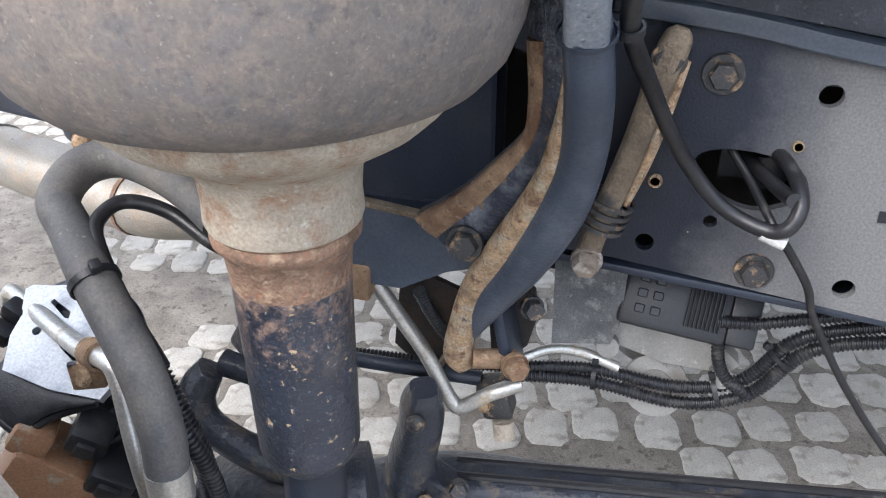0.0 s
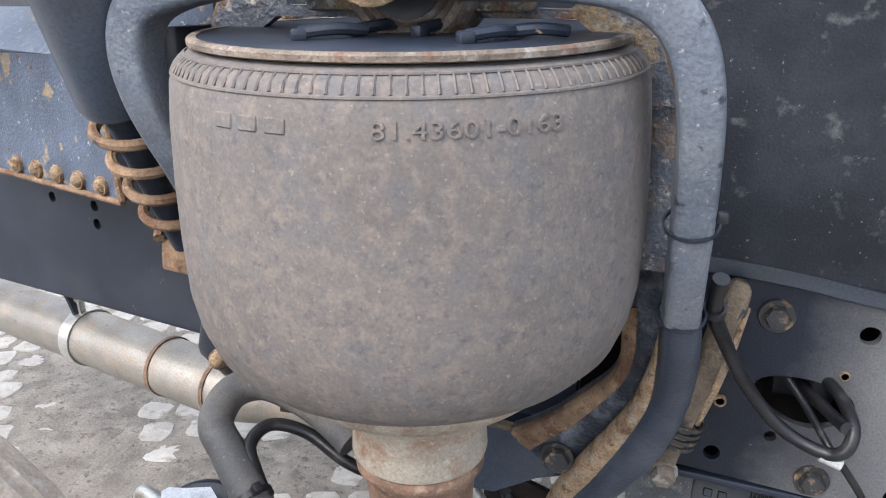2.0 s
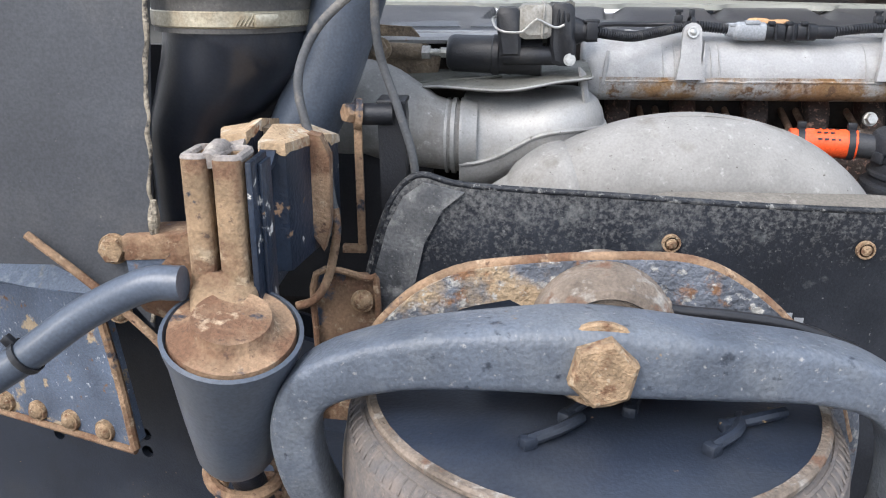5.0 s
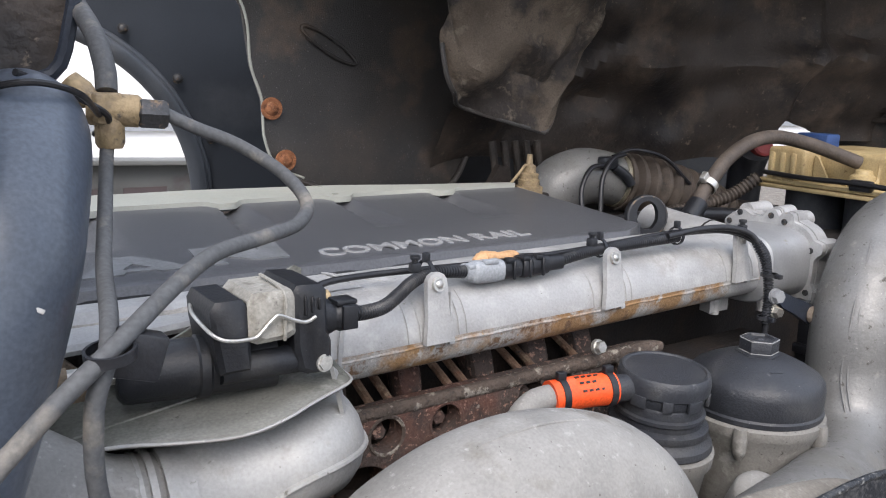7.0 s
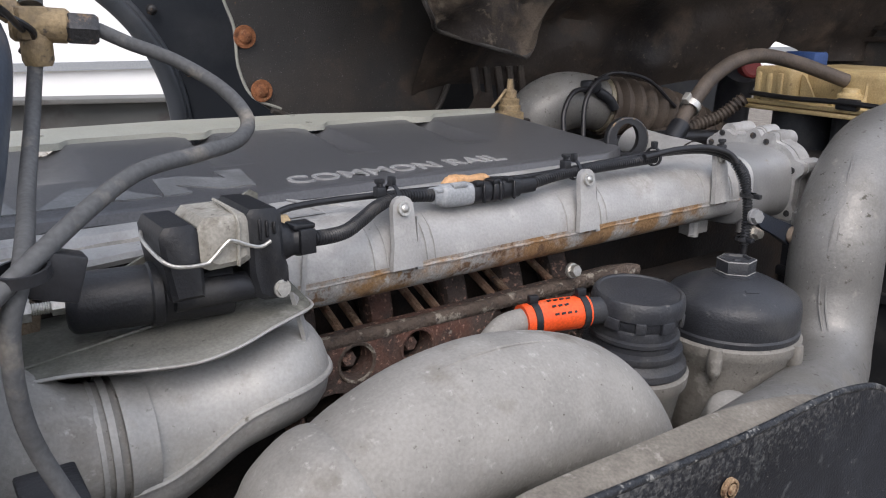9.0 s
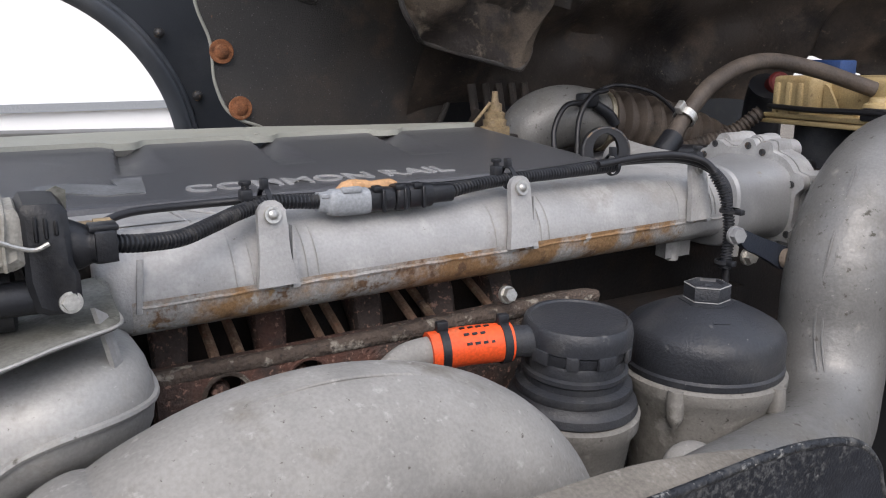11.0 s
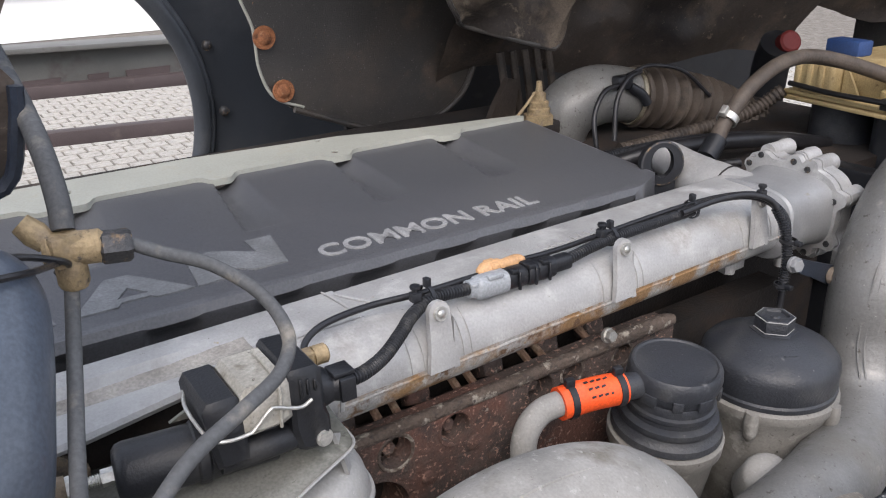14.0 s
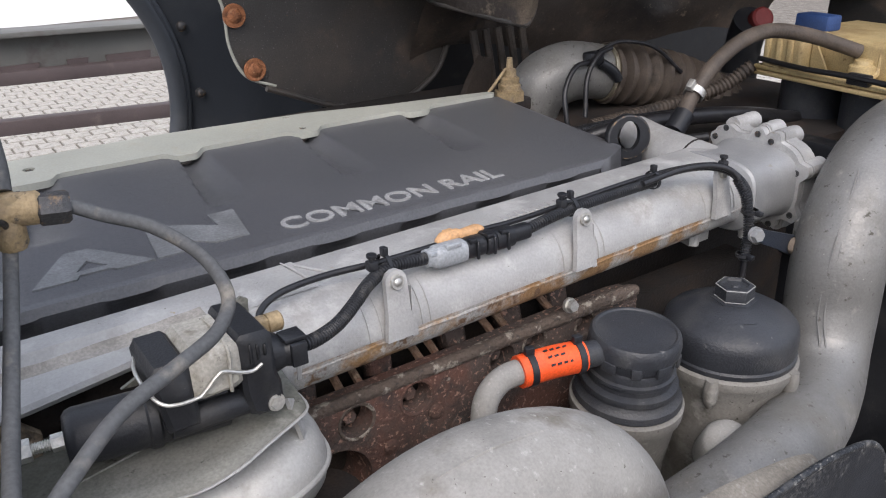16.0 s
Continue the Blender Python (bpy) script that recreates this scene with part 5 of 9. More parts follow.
box(bm, (0.012, 0.05, 0.10), Matrix.Translation((0.128, 0.19, 0.555)) @ Matrix.Rotation(-0.2, 4, "Y"), 0.003)
part("tab", bm, M_BLACK, yb)

sh = thing("bracket_plate", (0.07, 0.22, 0.46), "dark brown bent bracket plates behind the yoke foot", "bracket")
bm = bmesh.new()
plate(bm, [(0.004, 0.556), (0.035, 0.574), (0.098, 0.55), (0.088, 0.512), (0.062, 0.466), (0.02, 0.458), (-0.004, 0.48)], 0.008, wall_at(0.232))
part("plate", bm, M_IRONSHADE, sh)
bm = bmesh.new()
box(bm, (0.006, 0.03, 0.10), Matrix.Translation((0.072, 0.222, 0.512)) @ Matrix.Rotation(0.45, 4, "Y"), 0.002)
part("rib", bm, M_MUDRUST, sh)
bm = bmesh.new()
plate(bm, [(0.104, 0.555), (0.136, 0.592), (0.150, 0.580), (0.154, 0.55), (0.146, 0.515), (0.128, 0.494), (0.108, 0.50)], 0.01, wall_at(0.218))
part("flange", bm, M_IRONSHADE, sh)

# ---- control unit ----
ecu = thing("control_unit", (0.29, 0.29, 0.50), "dusty black plastic control unit with ribbed lid on cast bracket", "control unit")
EM = Matrix.Translation((0.288, 0.29, 0.552)) @ Matrix.Rotation(0.12, 4, "Y") @ Matrix.Rotation(radians(-30), 4, "X")
bm = bmesh.new()
box(bm, (0.11, 0.05, 0.075), EM, 0.006)
part("case", bm, M_PLASTIC, ecu)
for k in range(9):
    bm = bmesh.new()
    box(bm, (0.0022, 0.006, 0.055), EM @ Matrix.Translation((0.012 + k * 0.0042, -0.026, 0.002)), 0.0008, 1)
    part("rib", bm, M_PLASTIC, ecu)
for i in range(2):
    for j in range(3):
        bm = bmesh.new()
        box(bm, (0.010, 0.003, 0.009), EM @ Matrix.Translation((-0.035 + i * 0.016, -0.026, -0.018 + j * 0.016)), 0.001, 1)
        part("lid_mark", bm, M_PLASTIC, ecu)
bm = bmesh.new()
plate(bm, [(0.163, 0.62), (0.238, 0.62), (0.236, 0.53), (0.228, 0.50), (0.20, 0.496), (0.166, 0.49)], 0.006, wall_at(0.262))
part("hanger_plate", bm, M_SCUFF, ecu, "dusty dark hanger plate")
bm = bmesh.new()
plate(bm, [(0.216, 0.535), (0.249, 0.532), (0.34, 0.505), (0.364, 0.482), (0.355, 0.468), (0.287, 0.470), (0.234, 0.486), (0.218, 0.50)], 0.022, wall_at(0.285))
part("foot", bm, M_GREYPIPE, ecu, "pale cast foot")
for x, z in ((0.226, 0.492), (0.346, 0.474)):
    bm = bmesh.new()
    lathe(bm, [(0.004, 0.0), (0.011, 0.0), (0.012, 0.003), (0.012, 0.02)], facing((x, 0.268, z), (0, -1, 0.3)) @ Matrix.Translation((0, 0, -0.018)) , 16)
    part("lug", bm, M_GREYPIPE, ecu)
bm = bmesh.new()
box(bm, (0.03, 0.04, 0.06), EM @ Matrix.Translation((0.07, 0.0, -0.005)), 0.004)
part("plug", bm, M_PLASTIC, ecu)
bm = bmesh.new()
plate(bm, [(0.225, 0.52), (0.25, 0.475), (0.30, 0.462), (0.36, 0.478), (0.365, 0.50), (0.30, 0.53)], 0.03, wall_at(0.315))
part("cast_bracket", bm, M_GREYPIPE, ecu, "dusty grey cast bracket")
bm = bmesh.new()
tube(bm, [(0.19, 0.36, 0.63), (0.20, 0.36, 0.56), (0.24, 0.35, 0.48), (0.30, 0.35, 0.43)], [0.02, 0.028, 0.03, 0.025], sub=5, n=16, power=3)
part("housing", bm, M_GREYPIPE, ecu)
bm = bmesh.new()
lathe(bm, [(0.03, 0.0), (0.036, 0.004), (0.036, 0.014), (0.02, 0.018), (0.018, 0.012)], facing((0.282, 0.30, 0.430), (0, -1, 0.4)), 20)
part("round_boss", bm, M_GREYPIPE, ecu)

# ---- cable hanging on the rail ----
bc = thing("looped_black_cable", (0.4, 0.19, 0.45), "shiny black cable looped through the rail opening, white tape", "cable")
cable(bc, [(0.222, 0.010, 0.925), (0.221, 0.03, 0.892), (0.236, 0.10, 0.838), (0.262, 0.14, 0.778), (0.299, 0.15, 0.731), (0.335, 0.14, 0.717), (0.352, 0.135, 0.724), (0.358, 0.145, 0.742), (0.352, 0.18, 0.753), (0.340, 0.23, 0.752)], 0.0062, M_CABLE, "cable", n=12)
cable(bc, [(0.308, 0.215, 0.752), (0.325, 0.19, 0.735), (0.342, 0.15, 0.718), (0.36, 0.15, 0.694), (0.385, 0.175, 0.65), (0.402, 0.195, 0.606), (0.450, 0.20, 0.527), (0.515, 0.20, 0.45), (0.62, 0.2, 0.38)], 0.0036, M_CABLE, "thin_cable", n=10)
cable(bc, [(0.352, 0.14, 0.744), (0.348, 0.16, 0.74), (0.335, 0.20, 0.738), (0.32, 0.26, 0.735)], 0.006, M_CABLE, "cable", n=12)
cable(bc, [(0.334, 0.140, 0.714), (0.352, 0.138, 0.708)], 0.0058, M_WHITE, "tape", n=12, label="white tape")
band(bc, (0.221, 0.028, 0.893), (0, 0.5, -1), 0.0066, 0.006, M_PLASTIC, "clip", 0.002, 0.008)
bm = bmesh.new()
tube(bm, [(0.34, 0.245, 0.745), (0.345, 0.25, 0.715)], 0.018, n=14, sub=4)
box(bm, (0.05, 0.01, 0.045), Matrix.Translation((0.33, 0.265, 0.73)))
part("connector", bm, M_PLASTIC, bc)

# ---- engine bay: drawn in its own units, laid into the truck at true size ----
BAY = Vector((-0.1308, -0.4221, 1.3777))
PLACE = Matrix.Translation(BAY) @ Matrix.Scale(0.72, 4) @ Matrix.Translation(-BAY)

# ---- intake manifold ----
BAYPLACE = PLACE
PLACE = BAYPLACE @ Matrix(((1, 0, 0, 0), (0.033, 1, 0, -0.00225), (0, 0, 1, 0), (0, 0, 0, 1)))  # the manifold runs slightly askew
man = thing("intake_manifold", (0.45, 0.82, 1.14), "cast aluminium intake manifold with oil-stained underside", "manifold")
SEC = [(0.892, 1.19), (0.892, 1.240), (0.887, 1.2478), (0.87, 1.2502), (0.842, 1.2508), (0.815, 1.2502), (0.793, 1.247), (0.775, 1.240), (0.760, 1.2275), (0.751, 1.211), (0.748, 1.192), (0.7485, 1.183), (0.751, 1.171), (0.758, 1.161), (0.771, 1.154), (0.79, 1.151), (0.83, 1.150), (0.89, 1.151)]


def duct_section(bm, xs, sec, grow=0.0):
    rings = []
    for x, sc in xs:
        rings.append([bm.verts.new((x, 0.84 + (y - 0.84) * sc - grow, 1.195 + (z - 1.195) * sc)) for y, z in sec])
    for a, b in zip(rings, rings[1:]):
        for k in range(len(sec) - 1):
            bm.faces.new((a[k], a[k + 1], b[k + 1], b[k]))
    return rings


bm = bmesh.new()
rings = duct_section(bm, [(0.094, 0.80), (0.100, 0.92), (0.108, 0.975), (0.12, 1.0)] + [(0.12 + 0.05 * k, 1.0) for k in range(1, 18)], SEC + [SEC[0]])
bm.faces.new(rings[0][:-1])
part("duct", bm, M_ALU, man)
bm = bmesh.new()
low = [(y - 0.0015 if y < 0.79 else y, z - 0.0012) for y, z in SEC[10:16]]
duct_section(bm, [(0.12 + 0.03 * k, 1.0) for k in range(25)], low)
part("stained_underside", bm, M_ALUSTAIN, man, "oil-browned underside")
bm = bmesh.new()
duct_section(bm, [(0.84 + 0.03 * k, 1.0) for k in range(4)], low)
part("clean_underside", bm, M_ALU, man)
# rough parting seam along the front
bm = bmesh.new()
pts = [(0.125 + 0.0125 * k, 0.7472 + random.uniform(-0.0006, 0.0006), 1.1845 + random.uniform(-0.0009, 0.0009)) for k in range(66)]
tube(bm, pts, [0.0022 + random.uniform(-0.0006, 0.0009) for _ in pts], n=7, sub=1)
part("casting_seam", bm, M_ALUSTAIN, man)
for i, x in enumerate((0.255, 0.556, 0.858)):
    m = Matrix.Translation((x, 0.7535, 1.2265)) @ Matrix.Rotation(radians(-8), 4, "X")
    bm = bmesh.new()
    plate(bm, [(-0.020, -0.040), (0.020, -0.040), (0.0155, -0.008), (0.0145, 0.025)] + [(0.0145 * math.cos(a), 0.03 + 0.0145 * math.sin(a)) for a in (0.3, 0.8, 1.3, 1.8, 2.3, 2.8)] + [(-0.0145, 0.025), (-0.0155, -0.008)], 0.008, m @ Matrix.Translation((0, -0.012, 0)) @ WALLM)
    tab = part("bracket", bm, M_ALU, man)
    bolt(tab, m @ Vector((0, -0.0125, 0.030)), (0, -1, 0.18), 0.0105, 0.006, M_STEEL, 0.0086, name="screw", dome=True)
    bm = bmesh.new()
    plate(bm, [(-0.004, -0.044), (0.004, -0.044), (0.001, 0.018)], 0.010, m @ Matrix.Translation((0.020, -0.008, 0)) @ WALLM)
    part("gusset", bm, M_ALU, tab)
for x in (0.215, 0.232, 0.288, 0.30, 0.522, 0.588, 0.60, 0.826, 0.890, 0.898):
    bm = bmesh.new()
    tube(bm, [(x + 0.006 * k / 6, y - 0.0002, z) for k, (y, z) in enumerate(SEC[7:12])], [0.0006, 0.0014, 0.0015, 0.0013, 0.0006], n=6, sub=3, cap=False)
    part("casting_rib", bm, M_ALU, man)
bm = bmesh.new()
box(bm, (0.006, 0.004, 0.052), Matrix.Translation((0.128, 0.7475, 1.205)) @ Matrix.Rotation(0.1, 4, "Y"), 0.0015)
part("casting_rib", bm, M_ALU, man)
bm = bmesh.new()
for k in range(9):
    box(bm, (0.009, 0.014 if k % 3 else 0.019, 0.002), Matrix.Translation((0.486 + 0.0145 * k, 0.832, 1.2510)), 0.0006, 1)
part("casting_mark", bm, M_ALU, man, "raised casting mark in plain bars")
# shelf running back from the duct, with a groove that narrows towards it
bm = bmesh.new()
rows = []
for k in range(27):
    x = -0.30 + 0.49 * k / 26
    g = max(0.0, min(1.0, (0.075 - x) / 0.16)) ** 0.7
    fr = 0.757 + 0.19 * max(0.0, x + 0.14) if x > -0.14 else 0.757
    fr = min(fr, 0.80)
    w = random.uniform(-0.0008, 0.0008)
    prof = [(0.893, 1.15), (0.893, 1.246), (0.889, 1.2495), (0.872, 1.2500 + w), (0.858, 1.2492), (0.851, 1.2492 - 0.010 * g), (0.840, 1.2492 - 0.019 * g + w), (0.822, 1.2492 - 0.019 * g), (0.813, 1.2492 - 0.007 * g), (0.806, 1.2500), (fr + 0.012, 1.2500 + w), (fr + 0.003, 1.2480), (fr, 1.243), (fr + 0.002, 1.238), (fr + 0.012, 1.236), (fr + 0.03, 1.236)]
    rows.append([bm.verts.new((x, y, z)) for y, z in prof])
for a, b in zip(rows, rows[1:]):
    for k in range(len(a) - 1):
        bm.faces.new((a[k], a[k + 1], b[k + 1], b[k]))
part("rear_shelf", bm, M_ALU, man)
bm = bmesh.new()
rows = []
for k in range(23):
    x = -0.30 + 0.36 * k / 22
    g = max(0.0, min(1.0, (0.075 - x) / 0.16)) ** 0.7
    rows.append([bm.verts.new((x, y, 1.2492 - d * g + random.uniform(0, 0.0016))) for y, d in ((0.849, 0.010), (0.843, 0.0155), (0.835, 0.0165), (0.824, 0.0165), (0.815, 0.0100))])
for a, b in zip(rows, rows[1:]):
    for k in range(4):
        bm.faces.new((a[k], a[k + 1], b[k + 1], b[k]))
part("groove_dirt", bm, M_GROOVE, man, "grey-brown dust lying in the groove")
# dark plate under the overhanging shelf, put there for the shade below its edge
bm = bmesh.new()
plate(bm, [(-0.31, 1.10), (0.10, 1.10), (0.10, 1.238), (-0.31, 1.238)], 0.02, wall_at(0.80))
part("shelf_shade_sheet", bm, M_IRONSHADE, man)
bm = bmesh.new()
tube(bm, [(0.176, 0.890, 1.251), (0.180, 0.865, 1.2525), (0.184, 0.825, 1.2515), (0.188, 0.80, 1.248)], [0.001, 0.002, 0.002, 0.001], n=8, sub=4)
tube(bm, [(0.186, 0.875, 1.2508), (0.205, 0.84, 1.2515), (0.225, 0.815, 1.250)], [0.001, 0.0025, 0.001], n=8, sub=4)
part("casting_web", bm, M_ALU, man)
# end casting with its bolted flange
def scallop(hy, hz, power, lobes=(), high=0.0, n=120, mid=1.197):
    """Outline in (y, z): a rounded box with bolt lobes at given angles."""
    out = []
    for k in range(n):
        a = 2 * math.pi * k / n
        c, s = math.cos(a), math.sin(a)
        r = 1 / ((abs(c) / hy) ** power + (abs(s) / hz) ** power) ** (1 / power)
        r += high * max([math.exp(-(((a - q + math.pi) % (2 * math.pi) - math.pi) * r / 0.0125) ** 4) for q in lobes] or [0])
        out.append((0.812 + r * c, mid + r * s))
    return out


ALONG = Matrix(((0, 0, -1, 0), (1, 0, 0, 0), (0, 1, 0, 0), (0, 0, 0, 1)))  # local xy -> yz, thick towards +x
HOLES = [(0.877, 1.272), (0.811, 1.275), (0.783, 1.267), (0.727, 1.223), (0.727, 1.146), (0.765, 1.118), (0.812, 1.114), (0.862, 1.120), (0.902, 1.158), (0.905, 1.215), (0.899, 1.252)]
LOBES = [math.atan2(z - 1.197, y - 0.812) for y, z in HOLES]
bm = bmesh.new()
rings = []
for x, g in ((0.918, -0.020), (0.922, -0.008), (0.925, 0.001), (0.930, 0.0035), (0.936, 0.002), (0.942, 0.0), (0.97, 0.0), (1.01, 0.0), (1.032, 0.002), (1.043, 0.006)):
    rings.append([bm.verts.new((x, y, z)) for y, z in scallop(0.079 + g, 0.057 + g, 3.4, n=72, mid=1.195)])
for a, b in zip(rings, rings[1:]):
    for k in range(72):
        bm.faces.new((a[k], a[(k + 1) % 72], b[(k + 1) % 72], b[k]))
bm.faces.new(rings[0])
part("end_casting", bm, M_ALUGREY, man, "smooth grey end casting")
for x, th, g, hg in ((1.041, 0.013, 0.0, 0.015), (1.0555, 0.030, 0.001, 0.0155)):
    bm = bmesh.new()
    plate(bm, scallop(0.090 + g, 0.071 + g, 3.3, LOBES, hg), th, Matrix.Translation((x, 0, 0)) @ ALONG)
    part("end_flange", bm, M_ALU, man)
bm = bmesh.new()
rings = []
for x, g in ((1.085, -0.002), (1.096, -0.004), (1.106, -0.016), (1.112, -0.045)):
    rings.append([bm.verts.new((x, y, z)) for y, z in scallop(0.090 + g, 0.071 + g, 3.3, n=48)])
for a, b in zip(rings, rings[1:]):
    for k in range(48):
        bm.faces.new((a[k], a[(k + 1) % 48], b[(k + 1) % 48], b[k]))
bm.faces.new(rings[-1])
part("rear_body", bm, M_ALU, man)
for k, (y, z) in enumerate(HOLES):
    ln = (0.068, 0.046, 0.058, 0.055, 0.045, 0.045, 0.04, 0.04, 0.05, 0.055, 0.05)[k]
    q = Vector((0, 0.812 - y, 1.197 - z)).normalized() * 0.003
    bm = bmesh.new()
    lathe(bm, [(0.0155, 0.0), (0.0155, ln - 0.024), (0.0168, ln - 0.021), (0.0158, ln - 0.004), (0.012, ln)], facing((1.060, y + q.y, z + q.z), (1, 0, 0)), 20)
    part("bolt_boss", bm, M_ALU, man)
    bm = bmesh.new()
    lathe(bm, [(0.0056, 0.0), (0.0056, 0.0015), (0.004, 0.0022), (0.0036, 0.0008)], facing((1.0405, y + q.y, z + q.z), (-1, 0, 0)), 12)
    part("flange_bolt", bm, M_BOLTDARK, man)
bm = bmesh.new()
tube(bm, [(0.978, 0.82, 1.196), (0.976, 0.855, 1.200), (0.974, 0.89, 1.204), (0.974, 0.92, 1.208), (0.978, 0.955, 1.214), (0.986, 1.00, 1.222), (0.996, 1.05, 1.232)], [0.052, 0.052, 0.052, 0.051, 0.046, 0.040, 0.034], n=28, sub=5)
part("branch_pipe", bm, M_ALU, man)
band(man, (0.974, 0.895, 1.205), (-0.05, 1, 0.12), 0.0522, 0.003, M_IRONSHADE, "joint_gap", 0.0012)
bm = bmesh.new()
plate(bm, [(0.845, -0.02), (0.895, -0.02), (0.89, 0.012), (0.87, 0.016), (0.85, 0.004)], 0.022, Matrix.Translation((0, 0.805, 1.147)))
part("foot_lug", bm, M_ALU, man)
for x, y in ((0.866, 0.792), (0.958, 0.760)):
    bm = bmesh.new()
    lathe(bm, [(0.009, -0.018), (0.010, 0.0), (0.010, 0.010)], Matrix.Translation((x, y, 1.138)), 14)
    part("foot_boss", bm, M_ALU, man)
bolt(man, (0.979, 0.748, 1.118), (-0.2, -1, 0.1), 0.017, 0.014, M_STEEL, 0.013)
PLACE = BAYPLACE

# ---- loom on the manifold ----
ml = thing("manifold_wiring", (0.5, 0.78, 1.25), "black corrugated loom clipped along the intake manifold", "wiring loom")
cable(ml, [(0.100, 0.681, 1.262), (0.125, 0.690, 1.258), (0.16, 0.712, 1.254), (0.195, 0.737, 1.258), (0.225, 0.760, 1.262), (0.262, 0.775, 1.266), (0.318, 0.779, 1.261)], 0.0070, M_CONDUIT, "conduit", n=14, ridge=0.0009, pitch=0.0042, label="corrugated conduit")
cable(ml, [(0.098, 0.755, 1.250), (0.10, 0.775, 1.258), (0.13, 0.79, 1.266), (0.19, 0.800, 1.266), (0.26, 0.792, 1.267), (0.345, 0.800, 1.263)], 0.0040, M_CABLE, "cable", n=10)
bm = bmesh.new()
tube(bm, [(0.312, 0.779, 1.261), (0.322, 0.779, 1.260), (0.328, 0.779, 1.259), (0.352, 0.780, 1.258), (0.368, 0.780, 1.258)], [0.010, 0.011, 0.0138, 0.0142, 0.0138], n=16, sub=3, power=3)
con = part("grey_connector", bm, M_GREYPLASTIC, ml, "grey plastic connector")
bm = bmesh.new()
box(bm, (0.022, 0.009, 0.006), Matrix.Translation((0.347, 0.771, 1.272)), 0.0015)
box(bm, (0.010, 0.004, 0.005), Matrix.Translation((0.318, 0.770, 1.268)), 0.001, 1)
part("latch", bm, M_GREYPLASTIC, con)
for xa, xb, r in ((0.367, 0.397, 0.0125), (0.399, 0.414, 0.0145), (0.415, 0.444, 0.0130), (0.444, 0.472, 0.0100)):
    bm = bmesh.new()
    tube(bm, [(xa, 0.780, 1.258), (xa + 0.003, 0.780, 1.258), (xb - 0.003, 0.780, 1.258), (xb, 0.780, 1.258)], [r * 0.88, r, r, r * 0.9], n=16, sub=2, power=3.4)
    part("black_connector", bm, M_PLASTIC, ml, "black plastic connector")
for xa in (0.376, 0.402, 0.424):
    bm = bmesh.new()
    box(bm, (0.010, 0.010, 0.006), Matrix.Translation((xa, 0.771, 1.271)), 0.0015)
    box(bm, (0.004, 0.004, 0.024), Matrix.Translation((xa + 0.006, 0.7655, 1.258)), 0.001, 1)
    part("latch", bm, M_PLASTIC, ml)
bm = bmesh.new()
tube(bm, [(0.348, 0.799, 1.258), (0.353, 0.799, 1.267), (0.376, 0.799, 1.267), (0.380, 0.799, 1.267), (0.404, 0.799, 1.267), (0.412, 0.799, 1.267)], [0.006, 0.0098, 0.0098, 0.0078, 0.0088, 0.006], n=12, sub=3, power=3)
box(bm, (0.014, 0.022, 0.008), Matrix.Translation((0.364, 0.799, 1.273)), 0.002)
part("amber_joint", bm, M_TANPLASTIC, ml, "amber plastic joint")
cable(ml, [(0.468, 0.780, 1.258), (0.51, 0.783, 1.263), (0.558, 0.788, 1.265), (0.62, 0.790, 1.266), (0.722, 0.790, 1.268)], 0.0068, M_CONDUIT, "conduit", n=14, ridge=0.0009, pitch=0.0042)
cable(ml, [(0.409, 0.799, 1.267), (0.48, 0.806, 1.262), (0.58, 0.808, 1.265), (0.70, 0.804, 1.272), (0.79, 0.796, 1.274), (0.842, 0.772, 1.274), (0.862, 0.752, 1.260)], 0.0038, M_CABLE, "cable", n=10)
cable(ml, [(0.69, 0.793, 1.270), (0.76, 0.790, 1.275), (0.82, 0.776, 1.274), (0.856, 0.756, 1.263), (0.872, 0.736, 1.238), (0.872, 0.728, 1.20), (0.866, 0.720, 1.14), (0.862, 0.718, 1.09)], 0.0054, M_CABLE, "cable", n=12)
cable(ml, [(0.69, 0.783, 1.273), (0.76, 0.780, 1.279), (0.815, 0.768, 1.279), (0.848, 0.750, 1.268), (0.862, 0.734, 1.24)], 0.0048, M_CABLE, "cable", n=12)
cable(ml, [(0.70, 0.800, 1.268), (0.76, 0.798, 1.271), (0.83, 0.782, 1.270), (0.864, 0.756, 1.256), (0.880, 0.738, 1.225)], 0.0044, M_CABLE, "cable", n=12)
cable(ml, [(0.856, 0.744, 1.256), (0.866, 0.732, 1.226), (0.868, 0.722, 1.18), (0.858, 0.716, 1.13)], 0.0072, M_CONDUIT, "conduit", n=14, ridge=0.0010, pitch=0.0042)
for p, d, r in (((0.258, 0.782, 1.267), (1, 0.1, 0), 0.0125), ((0.560, 0.794, 1.266), (1, 0, 0.05), 0.0125), ((0.722, 0.793, 1.270), (1, 0, 0), 0.0125), ((0.871, 0.726, 1.206), (0, 0, 1), 0.0115), ((0.856, 0.718, 1.14), (0, 0, 1), 0.009)):
    band(ml, p, d, r, 0.005, M_PLASTIC, "zip_tie", 0.0018, 0.009)
for x, y in ((0.236, 0.772), (0.540, 0.790), (0.845, 0.765)):
    bm = bmesh.new()
    box(bm, (0.012, 0.012, 0.012), Matrix.Translation((x, y, 1.276)), 0.002)
    tube(bm, [(x, y, 1.279), (x, y, 1.287)], 0.004, n=8, sub=2)
    lathe(bm, [(0.006, 0.0), (0.0065, 0.002), (0.006, 0.004)], Matrix.Translation((x, y, 1.286)), 10)
    part("clip", bm, M_PLASTIC, ml)

